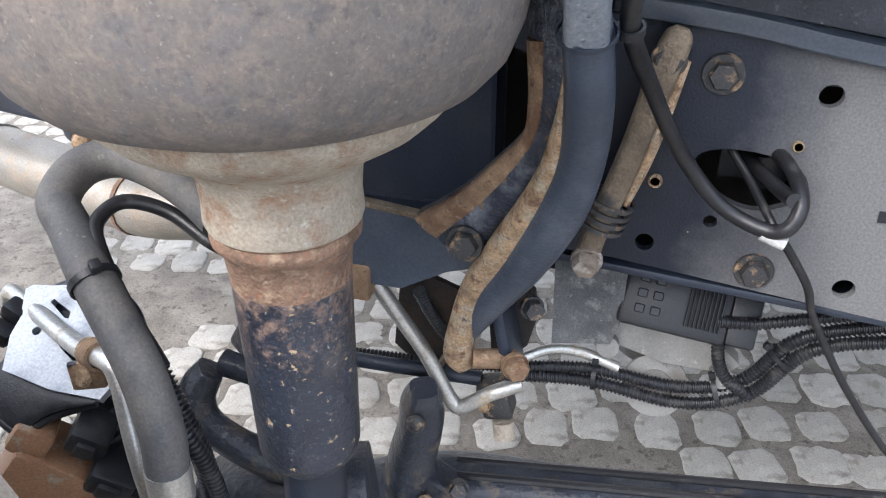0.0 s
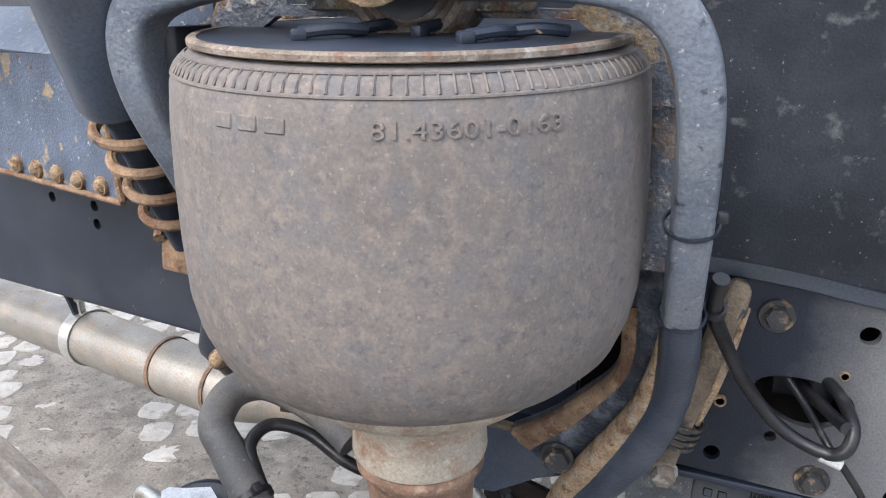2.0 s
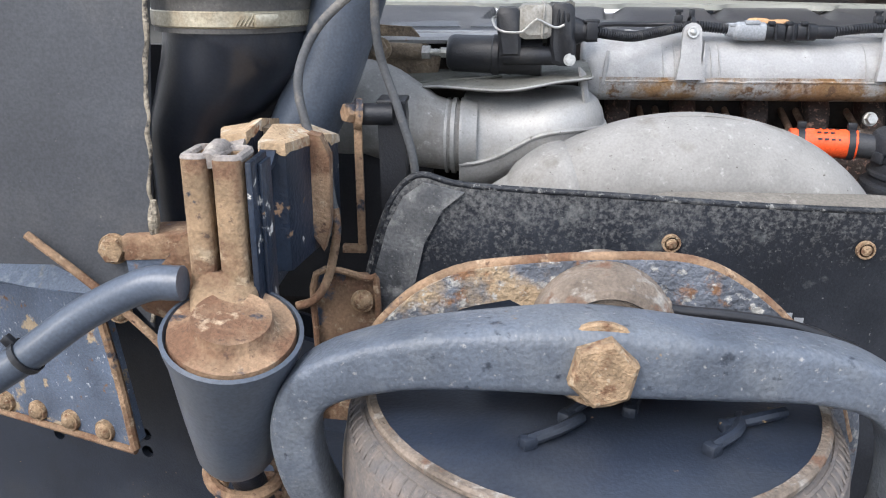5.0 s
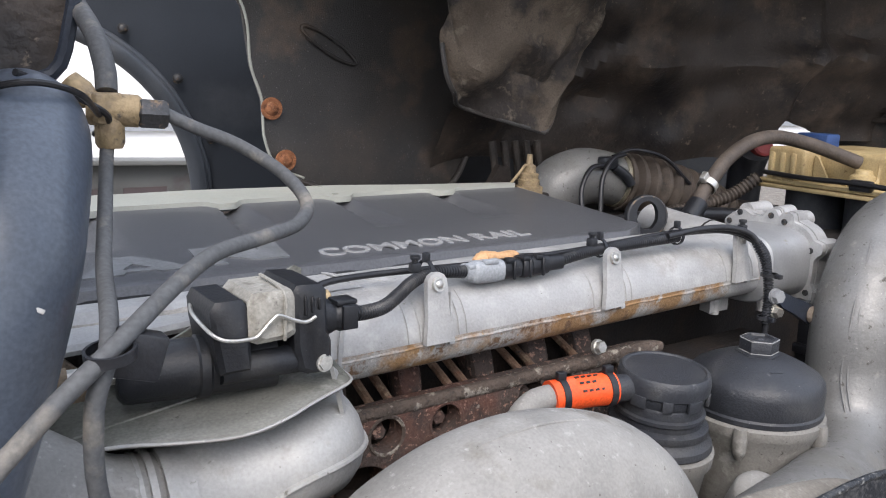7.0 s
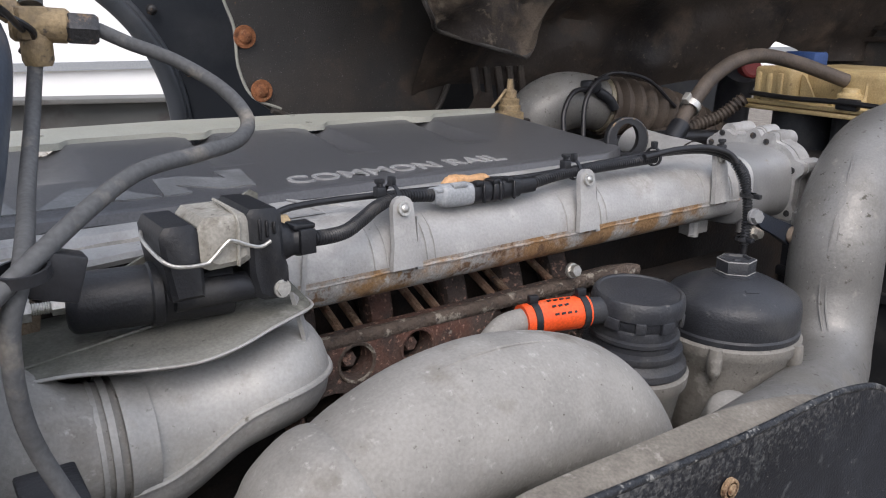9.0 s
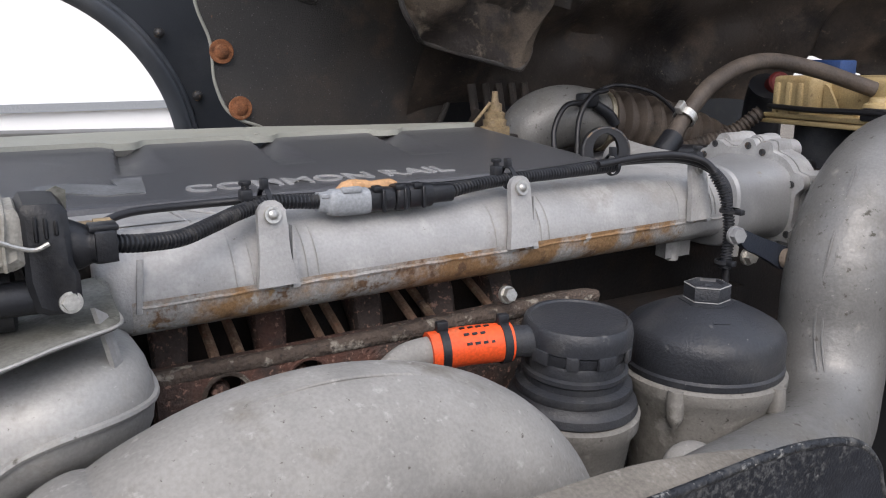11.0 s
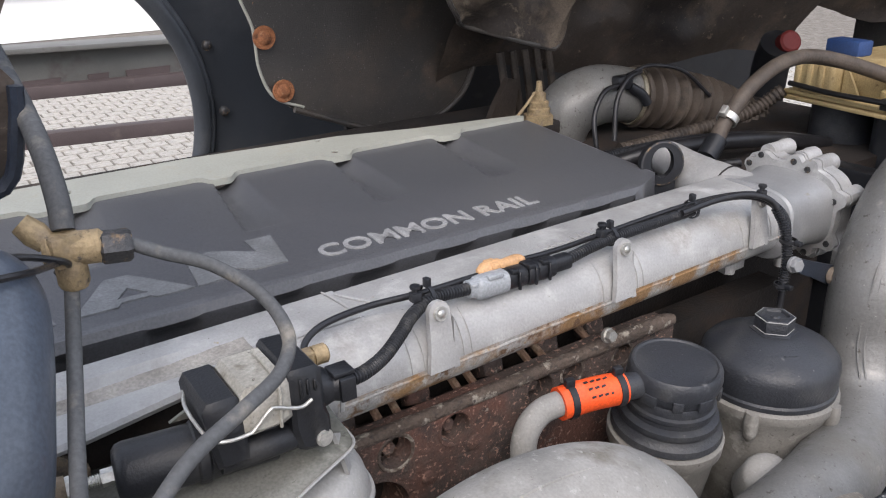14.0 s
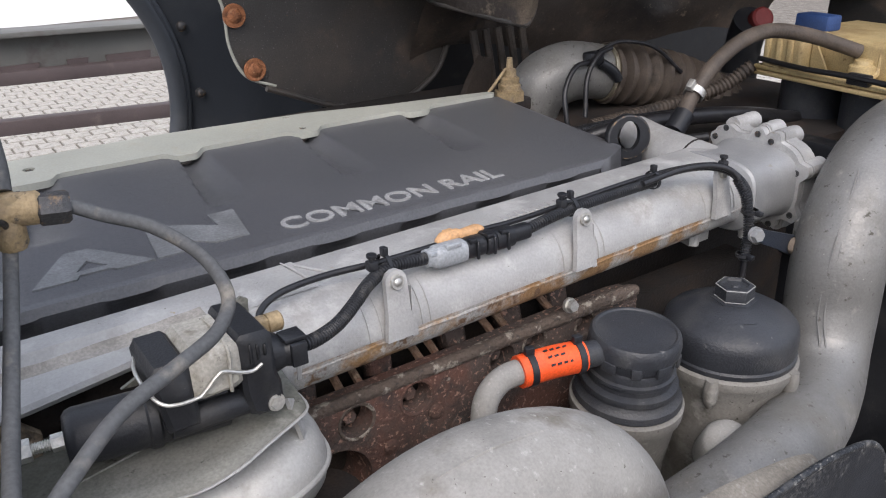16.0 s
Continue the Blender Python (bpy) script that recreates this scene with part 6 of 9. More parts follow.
# ---- valve cover ----
PLACE = BAYPLACE @ Matrix(((1, 0, 0, 0), (0, 1, 0, 0), (0, 0.072, 1, -0.0735), (0, 0, 0, 1)))  # the cover rises towards the back
vc = thing("valve_cover", (0.35, 1.15, 1.20), "dusty black plastic valve cover with pressed ribs and silver lettering", "valve cover")
CZ = 1.248
bm = bmesh.new()
nx, ny = 260, 64
X0, X1, Y0, Y1 = -0.30, 0.886, 0.960, 1.352
VALLEYS = ((-0.035, -0.065, 0.012, 0.008), (0.202, 0.174, 0.246, 0.244), (0.417, 0.394, 0.456, 0.458), (0.640, 0.612, 0.690, 0.690))  # left and right brink at the back, then in front
verts = [[None] * (ny + 1) for _ in range(nx + 1)]
for i in range(nx + 1):
    for j in range(ny + 1):
        t = j / ny
        y = Y0 + (Y1 - Y0) * t
        xx = X0 + (X1 - 0.10 * max(0.0, 1 - t / 0.16) ** 2.2 - X0) * i / nx
        q = max(0.0, 1 - t / 0.032)
        dent = max(0.0, math.sin(2 * math.pi * (xx + 0.02) / 0.137)) ** 0.4
        z = CZ - (0.011 + 0.003 * dent) * (1 - math.sqrt(max(0.0, 1 - q * q)))
        f = max(0.0, (y - 1.125) / (Y1 - 1.125))
        for lb, lf, rb, rf in VALLEYS:
            lx, rx = lf + (lb - lf) * f, rf + (rb - rf) * f
            d = (xx - lx) / (rx - lx)
            if f > 0 and -0.05 < d < 1.25:
                deep = 0.0165 * min(1.0, f * 1.5) ** 0.8
                z -= deep * (1 + d / 0.05 if d < 0 else 1.0 if d < 0.35 else max(0.0, 1 - (d - 0.35) / 0.65))
        e1 = (X1 - xx) / 0.016
        if e1 < 1:
            z -= 0.010 * (1 - e1) ** 2
        verts[i][j] = bm.verts.new((xx, y, z))
for i in range(nx):
    for j in range(ny):
        bm.faces.new((verts[i][j], verts[i + 1][j], verts[i + 1][j + 1], verts[i][j + 1]))
prev = [v[0] for v in verts]
for dy, dz, wob in ((0.001, -0.006, 0.25), (0.004, -0.014, 0.8), (0.010, -0.035, 1.0), (0.014, -0.07, 1.0)):
    row = []
    for v in verts:
        sc = max(0.0, math.sin(2 * math.pi * (v[0].co.x + 0.02) / 0.137)) ** 0.4
        row.append(bm.verts.new((v[0].co.x, v[0].co.y + dy + 0.014 * wob * sc, v[0].co.z + dz)))
    for i in range(nx):
        bm.faces.new((prev[i], row[i], row[i + 1], prev[i + 1]))
    prev = row
endl = [bm.verts.new((v.co.x + 0.008, v.co.y, 1.17)) for v in verts[nx]]
for j in range(ny):
    bm.faces.new((verts[nx][j], endl[j], endl[j + 1], verts[nx][j + 1]))
shell = part("shell", bm, M_COVER, vc)
tb, x0, x1 = lettering("COMMON RAIL", 0.05, 0.0012, 0.0007)
s = 0.376 / (x1 - x0)
ys = max(v.co.y for v in tb.verts)
for v in tb.verts:
    v.co = Vector((0.232 + (v.co.x - x0) * s, 0.997 + v.co.y / ys * 0.036, CZ + 0.0006 + v.co.z))
part("lettering", tb, M_LETTER, shell, "raised silver words")
BADGES = ([(-0.235, 0.995), (-0.14, 1.0), (-0.105, 1.0), (-0.115, 1.075), (-0.15, 1.075), (-0.215, 1.04), (-0.225, 1.075)],
          [(-0.085, 1.003), (-0.035, 1.003), (-0.030, 1.012), (0.005, 1.012), (0.012, 1.006), (0.058, 1.006), (-0.005, 1.080), (-0.035, 1.080)],
          [(0.062, 1.006), (0.098, 1.008), (0.088, 1.050), (0.140, 1.012), (0.185, 1.012), (0.196, 1.098), (0.158, 1.098), (0.160, 1.058), (0.110, 1.090), (0.070, 1.088)])
for k, outl in enumerate(BADGES):
    bm = bmesh.new()
    plate(bm, outl, 0.003, Matrix.Translation((0, 0, CZ + 0.0022)), [[(-0.032, 1.022), (0.005, 1.022), (-0.015, 1.046)]] if k == 1 else [])
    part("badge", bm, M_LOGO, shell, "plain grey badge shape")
# pale rail with tongues over the valleys
bm = bmesh.new()
out = [(-0.34, 1.44), (-0.34, 1.352)]
for a, b in ((-0.075, 0.002), (0.192, 0.228), (0.410, 0.450), (0.645, 0.690)):
    out += [(a - 0.016, 1.352), (a - 0.008, 1.347), (a - 0.002, 1.336), (a + 0.006, 1.330), (b - 0.004, 1.330), (b + 0.004, 1.336), (b + 0.012, 1.348), (b + 0.022, 1.352)]
out += [(0.84, 1.352), (0.862, 1.350), (0.870, 1.358), (0.862, 1.368), (0.80, 1.378), (0.63, 1.400), (0.474, 1.432), (0.19, 1.452), (-0.035, 1.446)]
plate(bm, out, 0.011, Matrix.Translation((0, 0, CZ + 0.0075)), [disc(-0.017, 1.392, 0.009, 12), disc(0.430, 1.355, 0.007, 12), disc(0.43, 1.425, 0.006, 12)])
part("edge_rail", bm, M_STRIP, vc, "pale grey-green metal edge rail")
for x, y in ((-0.017, 1.392), (0.43, 1.355)):
    bolt(vc, (x, y, CZ + 0.001), (0, 0, 1), 0.010, 0.005, M_BOLTDARK, 0.0075)
PLACE = BAYPLACE

# ---- cylinder head flank ----
hd = thing("cylinder_head", (0.4, 0.85, 0.8), "rust-brown cast iron cylinder head flank with round bolt pockets", "engine block")
bm = bmesh.new()
POCKETS = ((0.209, 1.067, 0.022), (0.297, 1.067, 0.022), (0.437, 1.075, 0.021), (0.495, 1.079, 0.018), (0.592, 1.076, 0.017))
hs = [disc(x, z, r, 22) for x, z, r in POCKETS] + [disc(0.175, 0.985, 0.05, 30)]
plate(bm, [(0.135, 0.86), (0.70, 0.86), (0.70, 1.092), (0.69, 1.102), (0.66, 1.105), (0.14, 1.100)], 0.03, wall_at(0.785), hs)
part("flank", bm, M_BLOCK, hd)
bm = bmesh.new()
tube(bm, [(0.135, 0.792, 1.097), (0.30, 0.791, 1.0975), (0.50, 0.790, 1.099), (0.66, 0.789, 1.101), (0.70, 0.789, 1.099)], [0.0085, 0.0085, 0.0095, 0.011, 0.008], n=12, sub=6, power=2.6)
part("crusted_brow", bm, M_CRUST, hd, "brow crusted with pale flakes")
for x, z, r in POCKETS:
    bolt(hd, (x - 0.004, 0.81, z), (0, -1, 0.1), 0.018, 0.014, M_BLOCK, 0.012)
    bm = bmesh.new()
    lathe(bm, [(r, 0.0), (r + 0.0035, 0.0012), (r + 0.005, 0.0)], facing((x, 0.7848, z), (0, -1, 0)), 24, cap=False)
    part("pocket_rim", bm, M_CRUST if x < 0.25 or x > 0.45 else M_BLOCK, hd)
for x, z in ((0.325, 1.035), (0.36, 1.00), (0.255, 1.01)):
    bm = bmesh.new()
    lathe(bm, [(0.011, 0.0), (0.0105, 0.003), (0.006, 0.0045), (0.002, 0.005)], facing((x, 0.785, z), (0, -1, 0)), 16)
    part("core_plug", bm, M_BLOCK, hd)
bm = bmesh.new()
lathe(bm, [(0.049, 0.0), (0.047, -0.02), (0.040, -0.05), (0.02, -0.055)], facing((0.175, 0.786, 0.985), (0, -1, 0)), 30, cap=False)
part("port", bm, M_BLOCK, hd)
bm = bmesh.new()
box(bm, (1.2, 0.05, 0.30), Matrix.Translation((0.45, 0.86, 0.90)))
part("core", bm, M_IRONSHADE, hd)
for k, x in enumerate((0.205, 0.232, 0.325, 0.350, 0.445, 0.470, 0.555)):
    bm = bmesh.new()
    tube(bm, [(x, 0.80, 1.088), (x + 0.004, 0.84, 1.100), (x + 0.006, 0.90, 1.122)], 0.0058, n=8, sub=3)
    part("stud", bm, M_RUSTTOP, hd)
for x in (0.165, 0.275, 0.395, 0.495, 0.585):
    bm = bmesh.new()
    tube(bm, [(x, 0.845, 1.08), (x + 0.005, 0.87, 1.115), (x + 0.01, 0.92, 1.15)], [0.022, 0.026, 0.03], n=12, sub=3, squash=0.8, power=4)
    part("port_lug", bm, M_BLOCK, hd)
# near-black sheet behind the studs: the recess's shade put into its colour
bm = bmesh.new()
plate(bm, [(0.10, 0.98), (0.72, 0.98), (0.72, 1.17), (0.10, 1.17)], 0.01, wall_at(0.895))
part("recess_shade_sheet", bm, M_IRONSHADE, hd)
bolt(hd, (0.545, 0.772, 1.128), (0, -1, 0.2), 0.016, 0.012, M_STEEL, 0.011)
cable(hd, [(0.15, 0.772, 0.98), (0.15, 0.79, 0.90)], 0.055, M_IRONSHADE, "port_pipe", n=20)
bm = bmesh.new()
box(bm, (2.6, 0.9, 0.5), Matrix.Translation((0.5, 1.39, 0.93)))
part("block_core", bm, M_IRONSHADE, hd)

# ---- actuator ----
ac = thing("throttle_actuator", (0.0, 0.64, 1.20), "black electric actuator with wire clip and grey plug body", "actuator")
bm = bmesh.new()
lathe(bm, [(0.012, 0.0), (0.021, 0.001), (0.0255, 0.005), (0.027, 0.010), (0.0275, 0.09), (0.0275, 0.14)], facing((-0.112, 0.712, 1.228), (1, -0.10, -0.02)), 32)
motor = part("motor", bm, M_PLASTIC, ac)
bm = bmesh.new()
lathe(bm, [(0.0278, 0.0), (0.0295, 0.002), (0.0295, 0.010), (0.0278, 0.012)], facing((-0.045, 0.705, 1.2265), (1, -0.10, -0.02)), 32, cap=False)
part("motor_ring", bm, M_PLASTIC, motor)


def slab(outline, y0, y1, lean=0.05, bevel=0.004):
    """An upright block with the given (x, z) outline between two depths, its edges broken; the top leans back."""
    bm = bmesh.new()
    rows = []
    for y, ins in ((y0, bevel), (y0 + bevel, 0.0), (y1 - bevel, 0.0), (y1, bevel)):
        cx = sum(q[0] for q in outline) / len(outline)
        cz = sum(q[1] for q in outline) / len(outline)
        rows.append([bm.verts.new((x - math.copysign(min(ins, abs(x - cx)), x - cx), y + lean * (z - 1.25), z - math.copysign(min(ins, abs(z - cz)), z - cz))) for x, z in outline])
    n = len(outline)
    for a, b in zip(rows, rows[1:]):
        for k in range(n):
            bm.faces.new((a[k], a[(k + 1) % n], b[(k + 1) % n], b[k]))
    bm.faces.new(rows[0][::-1])
    bm.faces.new(rows[-1])
    return bm


left_h = part("left_housing", slab([(-0.040, 1.268), (-0.041, 1.286), (-0.036, 1.294), (-0.012, 1.294), (-0.006, 1.288), (-0.005, 1.228), (-0.034, 1.228)], 0.662, 0.735), M_PLASTIC, ac)
part("right_housing", slab([(0.036, 1.296), (0.040, 1.301), (0.064, 1.300), (0.069, 1.294), (0.0695, 1.256), (0.073, 1.244), (0.073, 1.222), (0.066, 1.215), (0.048, 1.216), (0.040, 1.220), (0.036, 1.240)], 0.660, 0.740), M_PLASTIC, ac)
for k in range(3):
    bm = bmesh.new()
    box(bm, (0.003, 0.003, 0.020 - 0.004 * k), Matrix.Translation((0.046 + 0.007 * k, 0.6605, 1.283)), 0.001, 1)
    part("rib", bm, M_PLASTIC, left_h)
part("plug_body", slab([(-0.008, 1.256), (-0.008, 1.292), (-0.002, 1.2985), (0.034, 1.2985), (0.038, 1.292), (0.038, 1.257), (0.030, 1.253), (0.0, 1.252)], 0.658, 0.732, bevel=0.006), M_PLUG, ac, "dirty grey plug body")
bm = bmesh.new()
tube(bm, [(0.024, 0.658, 1.254), (0.024, 0.656, 1.275), (0.026, 0.660, 1.294), (0.026, 0.68, 1.3005), (0.026, 0.72, 1.302)], 0.0018, n=6, sub=3)
part("moulded_rib", bm, M_PLUG, ac)
bm = bmesh.new()
lathe(bm, [(0.013, 0.0), (0.0135, 0.002), (0.0135, 0.075), (0.012, 0.078)], facing((-0.03, 0.678, 1.2285), (1, -0.03, 0.0)), 20)
part("lower_barrel", bm, M_PLASTIC, ac)
cable(ac, [(-0.040, 0.725, 1.280), (-0.046, 0.70, 1.278), (-0.043, 0.668, 1.270), (-0.036, 0.656, 1.2645), (-0.024, 0.653, 1.2620), (-0.008, 0.653, 1.2620), (-0.002, 0.653, 1.2645), (0.012, 0.653, 1.2775), (0.018, 0.653, 1.2790), (0.032, 0.654, 1.2725), (0.044, 0.655, 1.2690), (0.054, 0.656, 1.2725)], 0.0018, M_STEEL, "wire_clip", n=8)
bm = bmesh.new()
tube(bm, [(0.066, 0.69, 1.262), (0.078, 0.684, 1.262), (0.086, 0.681, 1.262), (0.090, 0.680, 1.262), (0.104, 0.678, 1.262)], [0.022, 0.0175, 0.0135, 0.0145, 0.0135], n=18, sub=4, power=2.6)
plug = part("cable_plug", bm, M_PLASTIC, ac)
bm = bmesh.new()
box(bm, (0.016, 0.006, 0.024), Matrix.Translation((0.094, 0.6645, 1.264)), 0.0015)
box(bm, (0.022, 0.022, 0.005), Matrix.Translation((0.094, 0.680, 1.277)), 0.0015)
part("latch", bm, M_PLASTIC, plug)
bm = bmesh.new()
box(bm, (0.018, 0.017, 0.017), Matrix.Translation((0.086, 0.742, 1.262)), 0.003)
lathe(bm, [(0.0105, 0.0), (0.0105, 0.014), (0.008, 0.016)], facing((0.094, 0.742, 1.262), (1, 0, 0)), 14)
part("brass_fitting", bm, M_BRASS, ac, "brass push fitting")
bm = bmesh.new()
lathe(bm, [(0.011, 0.0), (0.0115, 0.012), (0.009, 0.014)], facing((0.066, 0.742, 1.262), (1, 0, 0)), 14)
part("black_collar", bm, M_PLASTIC, ac)
bolt(ac, (0.064, 0.662, 1.2245), (0.1, -1, 0.1), 0.013, 0.006, M_STEEL, 0.0088)
bm = bmesh.new()
plate(bm, [(-0.055, 1.246), (0.072, 1.240), (0.075, 1.300), (0.068, 1.304)], 0.004, wall_at(0.733, 0.0))
part("back_sheet", bm, M_TRAY, ac, "thin grimy sheet behind the actuator")
cable(ac, [(-0.111, 0.712, 1.228), (-0.122, 0.713, 1.228)], 0.008, M_STEEL, "rod_end", n=6)
cable(ac, [(-0.122, 0.713, 1.228), (-0.140, 0.715, 1.228)], 0.005, M_STEEL, "threaded_rod", n=10, ridge=0.0006, pitch=0.002)
cable(ac, [(-0.138, 0.715, 1.228), (-0.150, 0.716, 1.228)], 0.0105, M_STEEL, "lock_nut", n=6)
cable(ac, [(-0.150, 0.716, 1.228), (-0.178, 0.718, 1.229), (-0.21, 0.72, 1.23)], 0.0125, M_MUDRUST, "link", n=10)
bolt(ac, (-0.213, 0.706, 1.232), (0, -1, 0.2), 0.024, 0.014, M_MUDRUST, 0.018)
bm = bmesh.new()
plate(bm, [(-0.30, 1.17), (-0.13, 1.185), (-0.125, 1.215), (-0.17, 1.262), (-0.30, 1.27)], 0.01, wall_at(0.752))
part("mount_plate", bm, M_MUDRUST, ac, "mud-caked mount plate")

# ---- heat shield and exhaust duct ----
sh = thing("exhaust_heat_shield", (0.0, 0.62, 1.02), "dusty silver pressed-metal heat shield over the exhaust", "heat shield")
bm = bmesh.new()
EDGEF = spline([(-0.26, 0.70, 0), (-0.18, 0.677, 0), (-0.134, 0.665, 0), (-0.077, 0.643, 0), (-0.014, 0.629, 0), (0.034, 0.640, 0), (0.075, 0.656, 0), (0.096, 0.668, 0), (0.102, 0.69, 0), (0.096, 0.75, 0)], 4)
rows = []
for k in range(6):
    v = k / 5
    rows.append([bm.verts.new((q.x, q.y + (0.775 - q.y) * v, 1.187 + 0.13 * (q.x if q.x > 0 else q.x * 0.25) + 0.014 * v + (0.002 * math.sin(q.x * 40) * (1 - v)))) for q in EDGEF])
for a, b in zip(rows, rows[1:]):
    for k in range(len(a) - 1):
        bm.faces.new((a[k], a[k + 1], b[k + 1], b[k]))
tray = part("top_tray", bm, M_TRAY, sh, "grimy grey sheet tray")
sol = tray.modifiers.new("sheet", "SOLIDIFY")
sol.thickness = 0.0022
bm = bmesh.new()
tube(bm, [(q.x, q.y - 0.001, 1.187 + 0.13 * (q.x if q.x > 0 else q.x * 0.25) + 0.002 * math.sin(q.x * 40)) for q in EDGEF[::3]], 0.0016, n=6, sub=3)
part("rolled_edge", bm, M_SHIELD, tray)
cable(sh, [(-0.16, 0.69, 1.186), (-0.10, 0.70, 1.190), (-0.03, 0.712, 1.195)], 0.0016, M_TRAY, "fold_line", n=6)
# pressed muff: upper shell, lip, lower shell
LIPC = spline([(-0.090, 0.634, 1.076), (-0.06, 0.634, 1.080), (-0.032, 0.636, 1.090), (-0.008, 0.637, 1.103), (0.015, 0.636, 1.116), (0.040, 0.634, 1.124), (0.072, 0.640, 1.127), (0.101, 0.656, 1.127), (0.121, 0.682, 1.126), (0.127, 0.72, 1.127), (0.123, 0.78, 1.130)], 5)
bm = bmesh.new()
rows = []
for q in LIPC:
    fall = max(0.0, (q.x - 0.02) / 0.09)
    top = 1.168 + 0.006 * min(1.0, fall)
    inner = Vector((min(q.x, 0.045) * 0.9, 0.775, top))
    row = []
    for u, lift in ((0.0, 0.0), (0.015, 0.22), (0.05, 0.48), (0.12, 0.72), (0.25, 0.90), (0.45, 0.985), (0.7, 1.0), (1.0, 0.98)):
        p = q.lerp(inner, u)
        p.z = q.z + (top - q.z) * lift
        row.append(bm.verts.new(p))
    rows.append(row)
for a, b in zip(rows, rows[1:]):
    for k in range(len(a) - 1):
        bm.faces.new((a[k], a[k + 1], b[k + 1], b[k]))
part("upper_shell", bm, M_SHIELD, sh, "pressed silver upper shell")
bm = bmesh.new()
rows = []
for q in LIPC:
    row = []
    for u, dz in ((0.0, 0.0), (0.0, -0.004), (0.03, -0.022), (0.10, -0.038), (0.30, -0.050), (0.7, -0.056), (1.0, -0.058)):
        p = q.lerp(Vector((min(q.x, 0.04), 0.775, q.z)), u)
        row.append(bm.verts.new((p.x, p.y, q.z + dz)))
    rows.append(row)
for a, b in zip(rows, rows[1:]):
    for k in range(len(a) - 1):
        bm.faces.new((a[k], a[k + 1], b[k + 1], b[k]))
part("lower_shell", bm, M_SHIELD, sh)
bm = bmesh.new()
tube(bm, [tuple(q) for q in LIPC[::2]], 0.0036, n=8, sub=2)
part("seam_lip", bm, M_SHIELD, sh)
bm = bmesh.new()
tube(bm, [(-0.085, 0.678, 1.109), (-0.10, 0.678, 1.110), (-0.14, 0.676, 1.117), (-0.18, 0.680, 1.131), (-0.24, 0.700, 1.145), (-0.32, 0.735, 1.11), (-0.39, 0.76, 1.03)], [0.052, 0.052, 0.055, 0.064, 0.074, 0.076, 0.076], n=36, sub=6)
elb = part("outlet_elbow", bm, M_GREYPIPE, sh, "dusty grey outlet elbow")
for x, r, wd in ((-0.098, 0.0575, 0.006), (-0.108, 0.0568, 0.004)):
    band(sh, (x, 0.678, 1.110), (1, -0.05, 0), r - 0.004, wd, M_SHIELD, "clamp_band", 0.003)
bm = bmesh.new()
lathe(bm, [(0.060, 0.0), (0.0715, 0.001), (0.0715, 0.006), (0.069, 0.010), (0.0665, 0.026)], facing((-0.090, 0.678, 1.109), (1, -0.03, 0)) @ Matrix.Diagonal((0.80, 0.80, 1, 1)), 36, cap=False)
part("collar", bm, M_SHIELD, sh)
bm = bmesh.new()
plate(bm, [(0.0, 0.0), (0.012, 0.002), (0.010, 0.075), (-0.004, 0.085)], 0.004, Matrix.Translation((0.098, 0.668, 1.130)) @ Matrix.Rotation(0.9, 4, "Z") @ Matrix.Rotation(radians(78), 4, "X"))
part("strut", bm, M_ALU, sh)
# ---- big air pipe ----
ap = thing("charge_air_pipe", (0.2, 0.56, 0.95), "large dusty grey cast charge-air pipe with seams", "air pipe")
bm = bmesh.new()
tube(bm, [(-0.10, 0.555, 0.955), (-0.05, 0.558, 0.985), (-0.015, 0.56, 1.010), (0.002, 0.56, 1.021), (0.012, 0.56, 1.027), (0.030, 0.56, 1.038), (0.055, 0.56, 1.051), (0.072, 0.56, 1.059), (0.080, 0.56, 1.062), (0.092, 0.56, 1.066), (0.165, 0.56, 1.083), (0.245, 0.562, 1.084), (0.33, 0.565, 1.062), (0.395, 0.568, 1.015), (0.43, 0.568, 0.95), (0.44, 0.568, 0.86)], [0.050, 0.055, 0.060, 0.0610, 0.0625, 0.0715, 0.0760, 0.0740, 0.0675, 0.0730, 0.080, 0.083, 0.083, 0.081, 0.079, 0.078], n=40, sub=8)
part("elbow", bm, M_GREYPIPE, ap)
band(ap, (-0.018, 0.56, 1.008), (1, 0.0, 0.62), 0.0605, 0.004, M_GREYPIPE, "crease", 0.0015)
bm = bmesh.new()
tube(bm, [(0.085, 0.548, 1.135), (0.165, 0.545, 1.1615), (0.25, 0.545, 1.1655), (0.335, 0.548, 1.143), (0.41, 0.548, 1.09)], 0.0016, n=6)
part("mould_seam", bm, M_GREYPIPE, ap)
rp = thing("coolant_riser_pipe", (0.8, 0.55, 0.9), "large silver-grey riser pipe bending down to the mudguard", "air pipe")
bm = bmesh.new()
tube(bm, [(1.5, 0.74, 1.26), (1.28, 0.71, 1.262), (1.13, 0.675, 1.248), (1.04, 0.652, 1.20), (0.995, 0.64, 1.13), (0.985, 0.635, 1.05), (0.96, 0.62, 0.985), (0.91, 0.59, 0.950), (0.83, 0.555, 0.945), (0.73, 0.525, 0.955), (0.62, 0.51, 0.955), (0.52, 0.52, 0.93), (0.44, 0.55, 0.88)], [0.07, 0.07, 0.07, 0.07, 0.07, 0.07, 0.068, 0.064, 0.060, 0.058, 0.058, 0.058, 0.058], n=32, sub=8)
part("riser", bm, M_RISER, rp)
